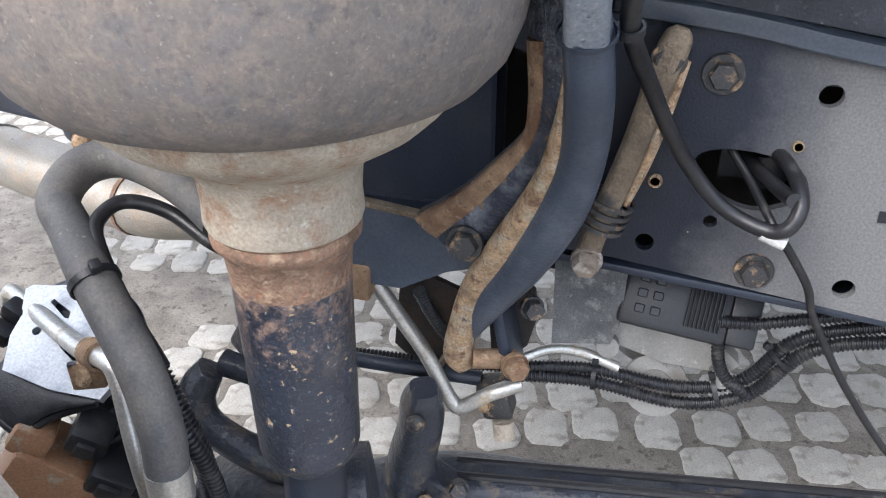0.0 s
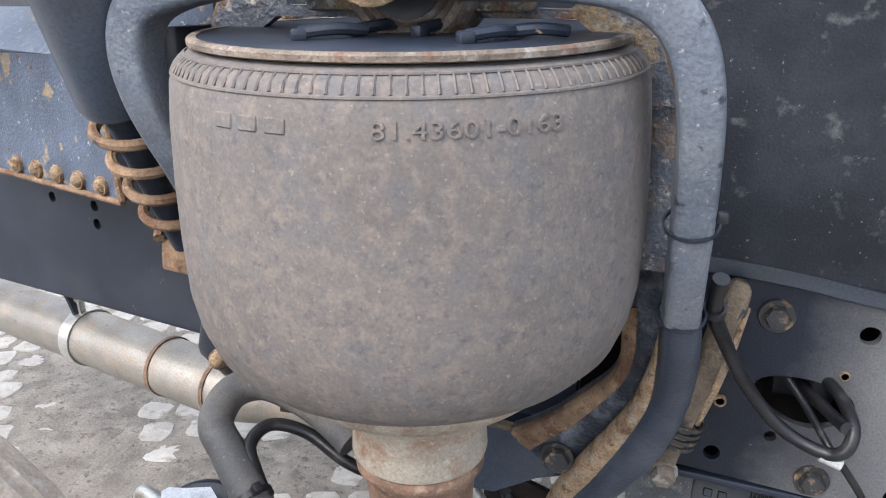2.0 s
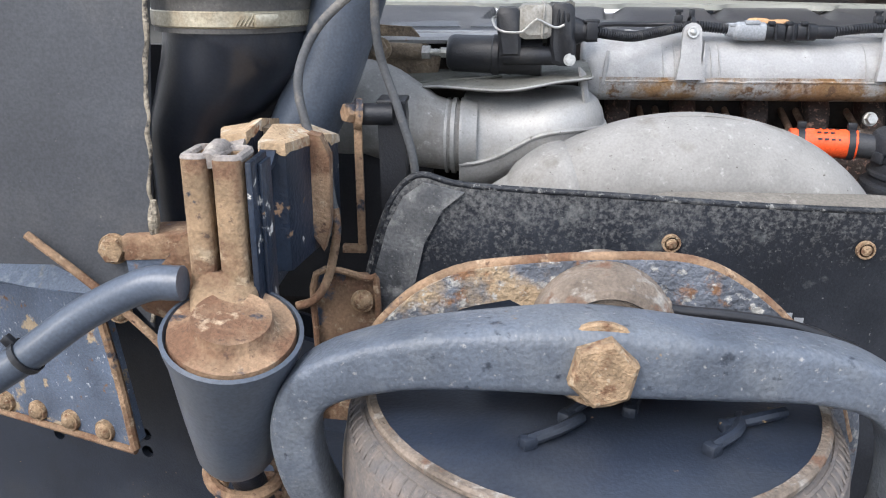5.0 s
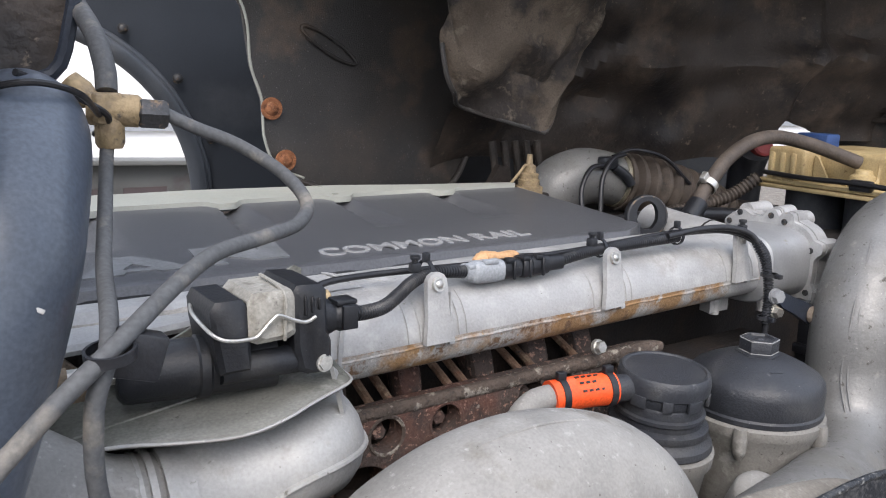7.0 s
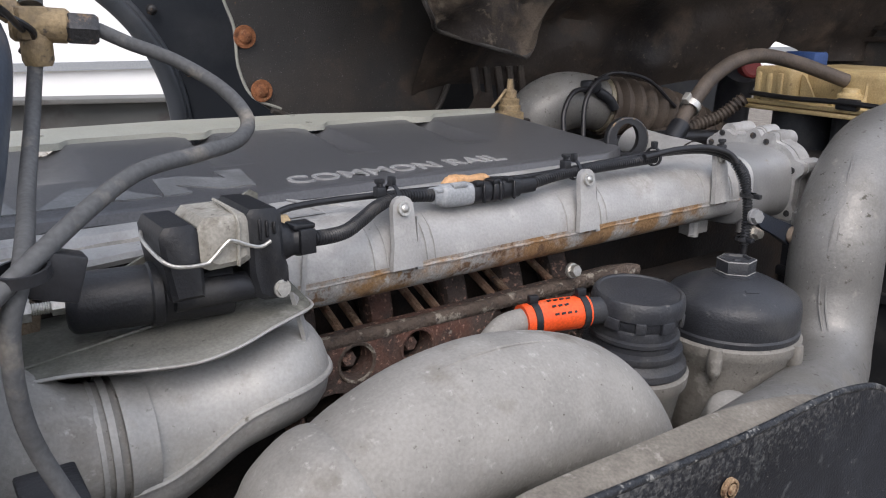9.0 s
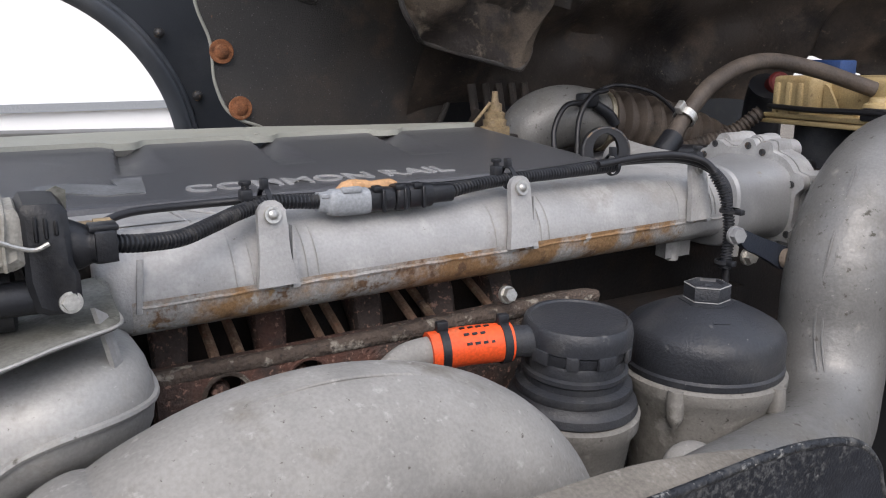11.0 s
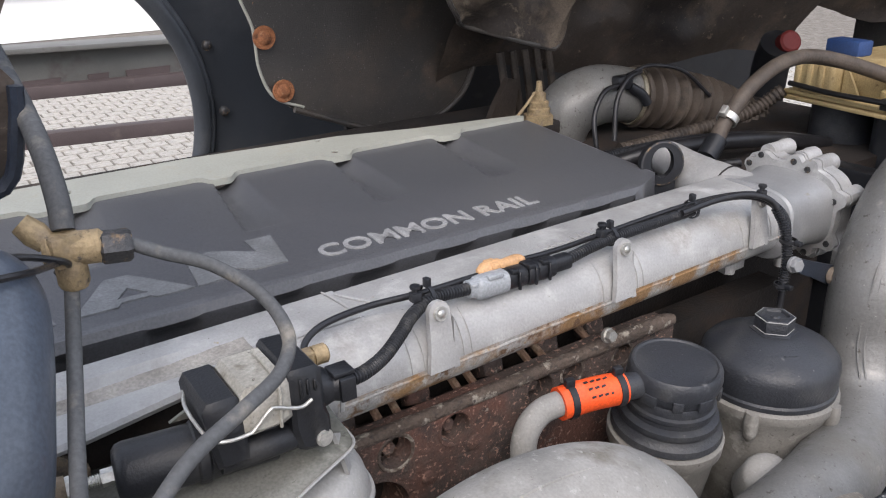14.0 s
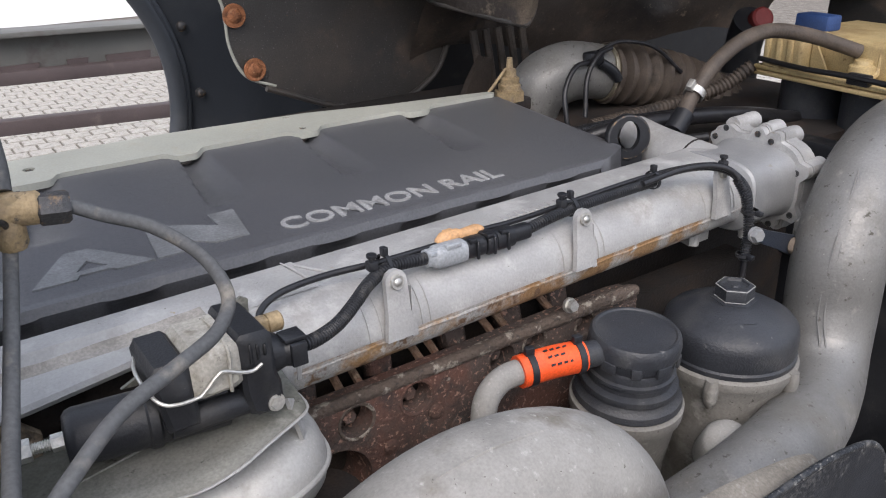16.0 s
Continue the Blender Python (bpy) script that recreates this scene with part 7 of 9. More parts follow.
for d in (0.0, 0.008):
    bm = bmesh.new()
    tube(bm, [(1.045 + d, 0.662, 1.280 - d * 0.3), (0.996 + d * 0.9, 0.6387 - d * 0.3, 1.2545 + d * 0.3), (0.960 + d * 0.8, 0.627 - d * 0.6, 1.205), (0.932 + d * 0.6, 0.6195 - d, 1.155), (0.9185 + d * 0.5, 0.6175 - d, 1.068), (0.9005 + d * 0.6, 0.593 - d * 0.8, 1.013)], 0.0014, n=6)
    part("mould_seam", bm, M_RISER, rp)

# ---- oil filter and separator ----
of = thing("oil_filter", (0.74, 0.655, 0.9), "black plastic oil filter cap with hex top on cast housing", "oil filter")
OX, OY = 0.768, 0.664
bm = bmesh.new()
lathe(bm, [(0.092, 1.030), (0.0965, 1.033), (0.0972, 1.040), (0.0945, 1.043), (0.0955, 1.048), (0.0960, 1.070), (0.0940, 1.081), (0.0880, 1.0885), (0.074, 1.0965), (0.055, 1.1055), (0.040, 1.1115), (0.032, 1.1140)], Matrix.Translation((OX, OY, 0)), 56)
capo = part("cap", bm, M_CAP, of)
bm = bmesh.new()
hexm = Matrix.Translation((OX, OY, -0.004)) @ Matrix.Rotation(0.2, 4, "Z")
lathe(bm, [(0.033, 1.116), (0.033, 1.119), (0.0275, 1.121), (0.0275, 1.138), (0.0255, 1.141), (0.020, 1.1415), (0.0185, 1.138), (0.007, 1.138), (0.0045, 1.140)], hexm, 6)
hexn = part("hex_nut", bm, M_CAP, capo)
for zz in (1.1215, 1.1395):
    bm = bmesh.new()
    ring6 = [hexm @ Vector((0.0272 * math.cos(2 * math.pi * k / 6), 0.0272 * math.sin(2 * math.pi * k / 6), zz)) for k in range(6)]
    for k in range(6):
        tube(bm, [ring6[k], ring6[(k + 1) % 6]], 0.0009, n=5, sub=2)
    part("worn_edge", bm, M_SCUFFEDGE, hexn, "dust-worn pale edge")
for k in range(4):
    bm = bmesh.new()
    a = -2.2 + 0.07 * k
    box(bm, (0.004, 0.007, 0.001), Matrix.Translation((OX, OY, 0)) @ Matrix.Rotation(a, 4, "Z") @ Matrix.Translation((0.058, 0, 1.1043)) @ Matrix.Rotation(0.42, 4, "Y"))
    part("moulded_mark", bm, M_CAP, capo, "moulded mark in plain bars")
bm = bmesh.new()
lathe(bm, [(0.082, 0.80), (0.084, 0.94), (0.088, 0.99), (0.097, 1.012), (0.1005, 1.018), (0.1010, 1.029), (0.097, 1.032), (0.088, 1.033)], Matrix.Translation((OX, OY, 0)), 44)
fh = part("housing", bm, M_HOUSING, of, "dusty cast housing")
for a in (2.2, 3.6, 4.9):
    bm = bmesh.new()
    tube(bm, [Matrix.Translation((OX, OY, 0)) @ Matrix.Rotation(a, 4, "Z") @ Vector((0.099, 0, z)) for z in (0.985, 0.997, 1.018, 1.0315)], [0.004, 0.0085, 0.0095, 0.008], n=14, sub=3, power=3)
    part("lug", bm, M_HOUSING, fh)
bm = bmesh.new()
tube(bm, [(OX - 0.02, OY - 0.085, 0.97), (OX + 0.03, OY - 0.09, 0.955), (OX + 0.075, OY - 0.06, 0.95)], [0.016, 0.020, 0.016], n=12, sub=4)
part("rust_patch_boss", bm, M_MUDRUST, fh, "rust-stained boss")
se = thing("oil_separator", (0.56, 0.66, 0.9), "round black screw-lid oil separator with notched collar", "oil separator")
SX, SY = 0.576, 0.678
SM = Matrix.Translation((SX, SY, -0.011)) @ Matrix.Translation((0, 0, 1.09)) @ Matrix.Rotation(radians(4), 4, "X") @ Matrix.Translation((0, 0, -1.09))
bm = bmesh.new()
lathe(bm, [(0.054, 1.092), (0.0575, 1.100), (0.0575, 1.106), (0.0615, 1.109), (0.0622, 1.120), (0.0605, 1.130), (0.0575, 1.1335), (0.0545, 1.1335), (0.0525, 1.1315), (0.047, 1.1312), (0.02, 1.1325), (0.006, 1.1330)], SM, 52)
lid = part("lid", bm, M_CAP, se)
for k in range(10):
    a = 2 * math.pi * k / 10 + 0.2
    bm = bmesh.new()
    box(bm, (0.005, 0.022 if k % 2 else 0.014, 0.016), SM @ Matrix.Rotation(a, 4, "Z") @ Matrix.Translation((0.0605, 0, 1.102)), 0.0018, 2)
    part("grip", bm, M_CAP, lid)
bm = bmesh.new()
lathe(bm, [(0.055, 1.093), (0.0565, 1.090), (0.0565, 1.080), (0.0605, 1.078), (0.0605, 1.073), (0.0575, 1.070), (0.0575, 1.063), (0.0665, 1.060), (0.0675, 1.054), (0.066, 1.050), (0.068, 1.044), (0.0735, 1.040), (0.0755, 1.032), (0.072, 1.027)], SM, 48, cap=False)
part("collar", bm, M_CAP, se, "stepped black collar")
bm = bmesh.new()
lathe(bm, [(0.060, 0.80), (0.064, 0.93), (0.072, 1.00), (0.0785, 1.010), (0.0790, 1.026), (0.074, 1.029), (0.05, 1.029)], SM, 44)
sehs = part("housing", bm, M_HOUSING, se, "dusty cast housing")
bm = bmesh.new()
bm.free()
dm = thing("coolant_plug", (0.70, 0.60, 0.93), "small dusty domed plug below the filters", "plug")
bm = bmesh.new()
lathe(bm, [(0.036, -0.05), (0.036, 0.0), (0.033, 0.008), (0.022, 0.016), (0.008, 0.020)], facing((0.668, 0.575, 0.955), (-0.3, -0.45, 0.8)), 26)
part("dome", bm, M_GREYPIPE, dm)
oh = thing("breather_hose", (0.45, 0.71, 1.0), "orange silicone hose sleeve on a beige breather pipe", "hose")
cable(oh, [(0.36, 0.70, 0.98), (0.345, 0.705, 1.03), (0.352, 0.713, 1.075), (0.378, 0.717, 1.096), (0.41, 0.712, 1.102), (0.43, 0.708, 1.103)], 0.0165, M_GREYPIPE, "pipe", n=18, label="beige dusty pipe")
cable(oh, [(0.405, 0.713, 1.101), (0.45, 0.704, 1.103), (0.495, 0.692, 1.103)], 0.0215, M_ORANGE, "sleeve", n=24)
cable(oh, [(0.49, 0.694, 1.103), (0.53, 0.685, 1.10)], 0.018, M_CAP, "spigot", n=18)
for p in ((0.42, 0.7105, 1.1015), (0.487, 0.6945, 1.103)):
    band(oh, p, (0.97, -0.22, 0.01), 0.0218, 0.009, M_PLASTIC, "hose_clamp", 0.0016, 0.009)
bm = bmesh.new()
for r in range(3):
    for k in range(4 - r % 2):
        a = 2.0 + r * 0.5
        p = Vector((0.44 + 0.009 * k, 0.706 - 0.002 * k, 1.103)) + Vector((0, -0.0219 * math.sin(a), -0.0219 * math.cos(a)))
        box(bm, (0.006, 0.0012, 0.0028), facing(p, (0, -math.sin(a), -math.cos(a))) @ Matrix.Rotation(math.pi / 2, 4, "X"))
part("printed_mark", bm, M_PLASTIC, oh, "small black print in plain bars")

# ---- lifting eye, sensor, compressor pipe ----
le = thing("lifting_eye", (0.9, 1.0, 1.2), "black steel lifting eye", "lifting eye")
EYEM = facing((0.898, 1.004, 1.256), (-0.45, -1, 0.1))
bm = bmesh.new()
plate(bm, disc(0.0, 0.0, 0.0405, 36), 0.014, EYEM, [disc(0.0, 0.002, 0.0215, 26, 0.027)])
part("ring", bm, M_PLASTIC, le)
bm = bmesh.new()
lathe(bm, [(0.0405, -0.001), (0.039, 0.0012), (0.037, 0.0016)], EYEM, 36, cap=False)
part("worn_rim", bm, M_BOLTDARK, le)
bm = bmesh.new()
box(bm, (0.055, 0.016, 0.075), Matrix.Translation((0.902, 1.010, 1.195)) @ Matrix.Rotation(-0.42, 4, "Z"), 0.004)
part("foot", bm, M_PLASTIC, le)
sn = thing("brass_sensor", (0.945, 1.40, 1.24), "tarnished brass sensor with a short pipe", "sensor")
bm = bmesh.new()
lathe(bm, [(0.034, 0.0), (0.034, 0.020), (0.024, 0.022)], Matrix.Translation((0.945, 1.40, 1.245)), 6)
lathe(bm, [(0.024, 0.02), (0.025, 0.034), (0.021, 0.037), (0.022, 0.048), (0.015, 0.052), (0.015, 0.066), (0.008, 0.070), (0.006, 0.092)], Matrix.Translation((0.945, 1.40, 1.245)), 16)
part("body", bm, M_BRASS, sn)
cable(sn, [(0.93, 1.395, 1.315), (0.905, 1.40, 1.285), (0.88, 1.40, 1.262)], 0.0035, M_BRASS, "tube", n=8)
bm = bmesh.new()
box(bm, (0.09, 0.05, 0.03), Matrix.Translation((0.945, 1.40, 1.235)), 0.006)
part("base", bm, M_IRONSHADE, sn)
el = thing("turbo_elbow", (1.08, 1.42, 1.2), "dull grey cast elbow joining a dusty corrugated hose", "air pipe")
bm = bmesh.new()
tube(bm, [(1.055, 1.47, 1.12), (1.058, 1.46, 1.20), (1.078, 1.445, 1.252), (1.13, 1.43, 1.275), (1.19, 1.42, 1.274), (1.25, 1.405, 1.262)], [0.066, 0.068, 0.070, 0.070, 0.066, 0.062], n=32, sub=7)
part("elbow", bm, M_RISER, el)
band(el, (1.235, 1.408, 1.265), (1, -0.2, -0.15), 0.064, 0.012, M_STRAP, "clamp", 0.003)
bm = bmesh.new()
tube(bm, [(1.24, 1.405, 1.264), (1.33, 1.385, 1.25), (1.43, 1.37, 1.225), (1.53, 1.36, 1.185), (1.63, 1.36, 1.13)], 0.064, n=30, sub=4, ridge=0.0085, pitch=0.034)
part("corrugated_hose", bm, M_BROWNHOSE, el, "brown-dusty corrugated hose")
bm = bmesh.new()
box(bm, (0.045, 0.03, 0.03), Matrix.Translation((1.155, 1.36, 1.315)), 0.006)
part("sensor", bm, M_PLASTIC, el)
bm = bmesh.new()
tube(bm, [(1.17, 1.35, 1.305), (1.20, 1.34, 1.285), (1.215, 1.335, 1.262)], 0.011, n=10, sub=3)
part("sensor", bm, M_PLASTIC, el)
cable(el, [(1.135, 1.35, 1.312), (1.08, 1.34, 1.305), (1.045, 1.33, 1.26), (1.035, 1.31, 1.20), (1.04, 1.30, 1.15)], 0.0058, M_CABLE, "cable")
cable(el, [(1.20, 1.35, 1.335), (1.15, 1.34, 1.325), (1.11, 1.33, 1.28), (1.09, 1.31, 1.20)], 0.0058, M_CABLE, "cable")
cable(el, [(1.165, 1.355, 1.33), (1.23, 1.35, 1.345), (1.32, 1.33, 1.325), (1.40, 1.31, 1.26)], 0.0045, M_CABLE, "cable")
hz = thing("vent_hose", (1.2, 1.03, 1.25), "brown dusty rubber hose arching to the tank", "hose")
cable(hz, [(1.06, 1.02, 1.262), (1.085, 1.03, 1.285), (1.115, 1.03, 1.318), (1.158, 1.028, 1.357), (1.235, 1.03, 1.388), (1.32, 1.028, 1.396), (1.41, 1.005, 1.380), (1.475, 0.975, 1.358), (1.515, 0.950, 1.342)], 0.0150, M_BROWNHOSE, "hose", n=16)
cable(hz, [(1.03, 1.015, 1.24), (1.065, 1.022, 1.268)], 0.02, M_PLASTIC, "stub", n=14)
band(hz, (1.10, 1.03, 1.302), (0.6, 0.1, 0.55), 0.0172, 0.014, M_STEEL, "clamp", 0.003, 0.012)
tk = thing("expansion_tank", (1.62, 1.0, 1.0), "yellowed plastic expansion tank on a black base", "tank")
TM = Matrix.Translation((1.49, 1.165, 1.272)) @ Matrix.Rotation(radians(-96), 4, "Z")
bm = bmesh.new()
box(bm, (0.42, 0.26, 0.082), TM @ Matrix.Translation((0.215, 0.185, 0.05)), 0.014, 3)
tank = part("tank", bm, M_TANK, tk)
bm = bmesh.new()
box(bm, (0.105, 0.10, 0.086), TM @ Matrix.Translation((0.055, 0.052, 0.05)), 0.010, 3)
part("end_block", bm, M_TANK, tank)
for k in range(3):
    bm = bmesh.new()
    box(bm, (0.016, 0.014, 0.072), TM @ Matrix.Translation((0.018 + 0.030 * k, 0.004, 0.044)), 0.005, 2)
    part("rib", bm, M_TANK, tank)
bm = bmesh.new()
plate(bm, [(0.0, 0.0), (0.045, 0.0), (0.010, 0.055), (0.0, 0.06)], 0.006, TM @ Matrix.Translation((0.112, 0.03, 0.018)) @ WALLM)
part("gusset", bm, M_TANK, tank)
for k in range(4):
    bm = bmesh.new()
    tube(bm, [TM @ Vector((0.20 + 0.055 * k, 0.02, 0.018)), TM @ Vector((0.20 + 0.055 * k, 0.055, 0.030)), TM @ Vector((0.20 + 0.055 * k, 0.06, 0.07))], 0.006, n=8, sub=3)
    part("rib", bm, M_TANK, tank)
for z, d in ((0.0, 0.018), (0.012, 0.010)):
    bm = bmesh.new()
    box(bm, (0.44 + d, 0.32 + d, 0.010), TM @ Matrix.Translation((0.215, 0.16, z)), 0.003)
    part("flange", bm, M_TANK, tk)
bm = bmesh.new()
lathe(bm, [(0.030, 0.0), (0.028, 0.022), (0.020, 0.026), (0.018, 0.034), (0.012, 0.036)], TM @ Matrix.Translation((0.225, 0.05, 0.02)), 22)
part("outlet", bm, M_TANK, tk, "moulded hose outlet")
bm = bmesh.new()
box(bm, (0.05, 0.018, 0.024), TM @ Matrix.Translation((0.26, -0.006, 0.026)), 0.004)
part("connector", bm, M_PLASTIC, tk, "black cable connector")
for x, y in ((0.08, 0.10), (0.24, 0.10), (0.38, 0.10), (0.16, 0.22)):
    bm = bmesh.new()
    lathe(bm, [(0.07, 0.0), (0.072, 0.02), (0.070, -0.24)], TM @ Matrix.Translation((x, y, -0.03)), 24)
    part("base", bm, M_CAP, tk)
cable(tk, [TM @ Vector(q) for q in ((0.0, 0.0, 0.03), (0.12, -0.012, 0.028), (0.25, -0.014, 0.03), (0.42, -0.014, 0.025))], 0.006, M_CABLE, "cable")
bm = bmesh.new()
box(bm, (0.085, 0.05, 0.034), TM @ Matrix.Translation((0.055, 0.11, 0.108)), 0.005)
part("blue_cap", bm, M_BLUE, tk)
rb = thing("red_bottle", (2.0, 1.5, 1.0), "dull red plastic cap beyond the expansion tank", "cap")
bm = bmesh.new()
lathe(bm, [(0.028, 0.0), (0.030, 0.01), (0.030, 0.035), (0.024, 0.04)], facing((1.83, 1.42, 1.325), (-0.5, -1, 0.5)), 20)
part("red_cap", bm, M_RED, rb)
bm = bmesh.new()
tube(bm, [(1.81, 1.42, 1.33), (1.84, 1.46, 1.25), (1.86, 1.48, 1.05)], 0.05, n=16, sub=3)
part("neck", bm, M_PLASTIC, rb)
cl = thing("pipe_clamp_bracket", (1.0, 0.70, 1.05), "black clamp bracket with bolt beside the manifold", "bracket")
bm = bmesh.new()
plate(bm, [(0.866, 1.187), (0.900, 1.173), (0.949, 1.155), (0.972, 1.147), (0.984, 1.131), (0.977, 1.116), (0.955, 1.119), (0.915, 1.141), (0.877, 1.158), (0.862, 1.170)], 0.010, wall_at(0.700), [disc(0.957, 1.136, 0.008, 16)], 0.002)
part("strap", bm, M_BLACK, cl)
bm = bmesh.new()
lathe(bm, [(0.0075, 0.0), (0.0085, 0.004), (0.0125, 0.004), (0.014, 0.001), (0.014, -0.004)], facing((0.957, 0.694, 1.136), (0, -1, 0.1)), 20, cap=False)
part("bush", bm, M_EDGERUST, cl, "rusty bush ring")
bm = bmesh.new()
plate(bm, [(0.985, 1.165), (1.020, 1.175), (1.030, 1.08), (1.006, 1.078), (0.992, 1.110), (0.984, 1.131)], 0.014, wall_at(0.704), [], 0.003)
part("ear", bm, M_RISER, cl, "cast grey ear of the pipe")
bolt(cl, (0.858, 0.704, 1.178), (-0.2, -1, 0.1), 0.019, 0.012, M_ALUGREY, 0.0125)
# hoses in the dark behind the manifold end
bh = thing("rear_hoses", (1.2, 1.15, 1.18), "black hoses lying behind the manifold end", "hose")
cable(bh, [(0.93, 1.20, 1.19), (1.02, 1.16, 1.215), (1.15, 1.12, 1.225), (1.32, 1.08, 1.215), (1.5, 1.06, 1.18)], 0.017, M_CABLE, "hose", n=14)
cable(bh, [(0.92, 1.26, 1.19), (1.05, 1.23, 1.20), (1.2, 1.20, 1.205), (1.4, 1.18, 1.19)], 0.012, M_CONDUIT, "conduit", n=12, ridge=0.0012, pitch=0.006)
cable(bh, [(1.10, 1.30, 1.18), (1.25, 1.26, 1.20), (1.40, 1.20, 1.24), (1.46, 1.16, 1.29)], 0.015, M_BROWNHOSE, "hose", n=12, ridge=0.0015, pitch=0.010)
cable(bh, [(0.90, 1.12, 1.19), (1.0, 1.09, 1.20), (1.14, 1.02, 1.21)], 0.010, M_CABLE, "hose", n=12)
rs = thing("radiator_shroud", (1.32, 0.65, 0.6), "dark radiator shroud at the front of the engine", "shroud")
bm = bmesh.new()
box(bm, (0.05, 0.85, 1.0), Matrix.Translation((1.36, 0.62, 0.69)), 0.01)
part("panel", bm, M_PLASTIC, rs)
for z in (0.95, 1.07):
    bm = bmesh.new()
    box(bm, (0.02, 0.85, 0.02), Matrix.Translation((1.33, 0.62, z)), 0.004)
    part("rib", bm, M_PLASTIC, rs)

# ---- mudguard ----
mg = thing("mudguard", (0.4, 0.4, 0.85), "scuffed black plastic mudguard with grey worn edge", "mudguard")
bm = bmesh.new()
MT = [(-0.195, 0.80), (-0.19, 0.995), (-0.172, 1.06), (-0.152, 1.10), (-0.125, 1.118), (-0.07, 1.106), (0.10, 1.097), (0.28, 1.088), (0.42, 1.085), (0.55, 1.087), (0.62, 1.080), (0.67, 1.066), (0.703, 1.037), (0.72, 1.0), (0.80, 0.86), (0.90, 0.63), (0.606, 0.663), (0.37, 0.697), (-0.195, 0.72)]
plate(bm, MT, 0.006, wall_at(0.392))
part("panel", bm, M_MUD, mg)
bm = bmesh.new()
tube(bm, [(x, 0.395, z) for x, z in MT[1:15]], 0.0042, n=10, sub=5)
part("rolled_edge", bm, M_MUDEDGE, mg, "grey scuffed rolled edge")
bm = bmesh.new()
plate(bm, [(-0.188, 0.80), (-0.184, 0.99), (-0.166, 1.055), (-0.147, 1.092), (-0.123, 1.110), (-0.075, 1.099), (-0.10, 1.078), (-0.122, 1.035), (-0.136, 0.97), (-0.142, 0.90), (-0.145, 0.80)], 0.005, wall_at(0.387))
part("raised_corner", bm, M_SCUFF, mg, "grey scuffed raised corner")
for x, z in ((0.168, 1.043), (0.39, 1.04), (0.575, 0.735)):
    bolt(mg, (x, 0.390, z), (0, -1, 0), 0.014, 0.006, M_BOLT, 0.011, dome=True)
bm = bmesh.new()
for k in range(3):
    box(bm, (0.011, 0.0012, 0.018), Matrix.Translation((0.300 + 0.014 * k, 0.3905, 0.955 - 0.006 * k)))
part("chalk_mark", bm, M_GREYPLASTIC, mg, "faded grey mark in plain bars")

ld = thing("mudguard_ledge", (0.28, 0.42, 0.95), "pale dusty sheet strip behind the mudguard", "ledge")
bm = bmesh.new()
loft(bm, [(0.118, 0.400, 1.072), (0.150, 0.400, 1.084), (0.20, 0.400, 1.086), (0.30, 0.400, 1.085), (0.42, 0.400, 1.084), (0.54, 0.400, 1.066), (0.60, 0.402, 1.052)], [(0.128, 0.425, 1.080), (0.155, 0.425, 1.092), (0.20, 0.425, 1.095), (0.30, 0.425, 1.095), (0.43, 0.425, 1.094), (0.55, 0.425, 1.076), (0.605, 0.425, 1.060)], bow=0.002, thick=0.006)
part("rolled_sheet", bm, M_LEDGE, ld)
bm = bmesh.new()
plate(bm, [(0.14, 0.90), (0.56, 0.90), (0.55, 1.060), (0.42, 1.078), (0.145, 1.076)], 0.005, wall_at(0.427))
part("sheet", bm, M_LEDGE, ld)
mb = thing("mudguard_bracket", (-0.21, 0.4, 0.80), "blue steel mudguard bracket eaten by brown rust", "bracket")
bm = bmesh.new()
plate(bm, [(-0.255, 0.80), (-0.178, 0.795), (-0.176, 0.985), (-0.19, 0.998), (-0.252, 1.0)], 0.008, wall_at(0.378))
part("plate", bm, M_EATEN, mb)
bm = bmesh.new()
tube(bm, [(-0.254, 0.372, 0.80), (-0.252, 0.372, 0.90), (-0.250, 0.372, 1.0), (-0.19, 0.372, 0.996), (-0.177, 0.372, 0.98), (-0.178, 0.372, 0.80)], 0.0042, n=8, sub=4)
part("rusty_edge", bm, M_RUST, mb)
for z in (0.967, 0.833):
    bolt(mb, (-0.195, 0.372, z), (0, -1, 0), 0.020, 0.010, M_BOLT, 0.014, dome=True)

# ---- grey side panel ----
sp2 = thing("side_panel", (-0.8, 0.42, 0.9), "grey plastic side panel with a frayed rubber edge", "panel")
bm = bmesh.new()
plate(bm, [(-1.5, 0.98), (-0.60, 0.985), (-0.50, 0.93), (-0.478, 0.90), (-0.474, 0.945), (-0.453, 1.17), (-0.436, 1.34), (-0.42, 1.60), (-1.5, 1.60)], 0.006, wall_at(0.420))
part("sheet", bm, M_PANEL, sp2)
bm = bmesh.new()
pts = []
for k in range(40):
    t = k / 39
    z = 0.91 + 0.69 * t
    x = -0.477 + 0.057 * t ** 0.9
    pts.append((x + random.uniform(-0.002, 0.002), 0.417 + random.uniform(-0.001, 0.001), z))
tube(bm, pts, [0.0026 + random.uniform(-0.0008, 0.0012) for _ in pts], n=8, sub=3)
part("frayed_edge", bm, M_EDGE, sp2, "frayed tan edging")
bm = bmesh.new()
tube(bm, [(-0.462, 0.414, 1.02), (-0.459, 0.414, 1.05), (-0.457, 0.414, 1.075)], [0.003, 0.008, 0.004], n=8)
part("torn_flap", bm, M_EDGE, sp2)
bolt(sp2, (-0.515, 0.417, 1.010), (0, -1, 0), 0.030, 0.014, M_BOLT, 0.020)
bolt(sp2, (-0.52, 0.417, 0.925), (0, -1, 0), 0.024, 0.012, M_BOLT, 0.017, dome=True)
bm = bmesh.new()
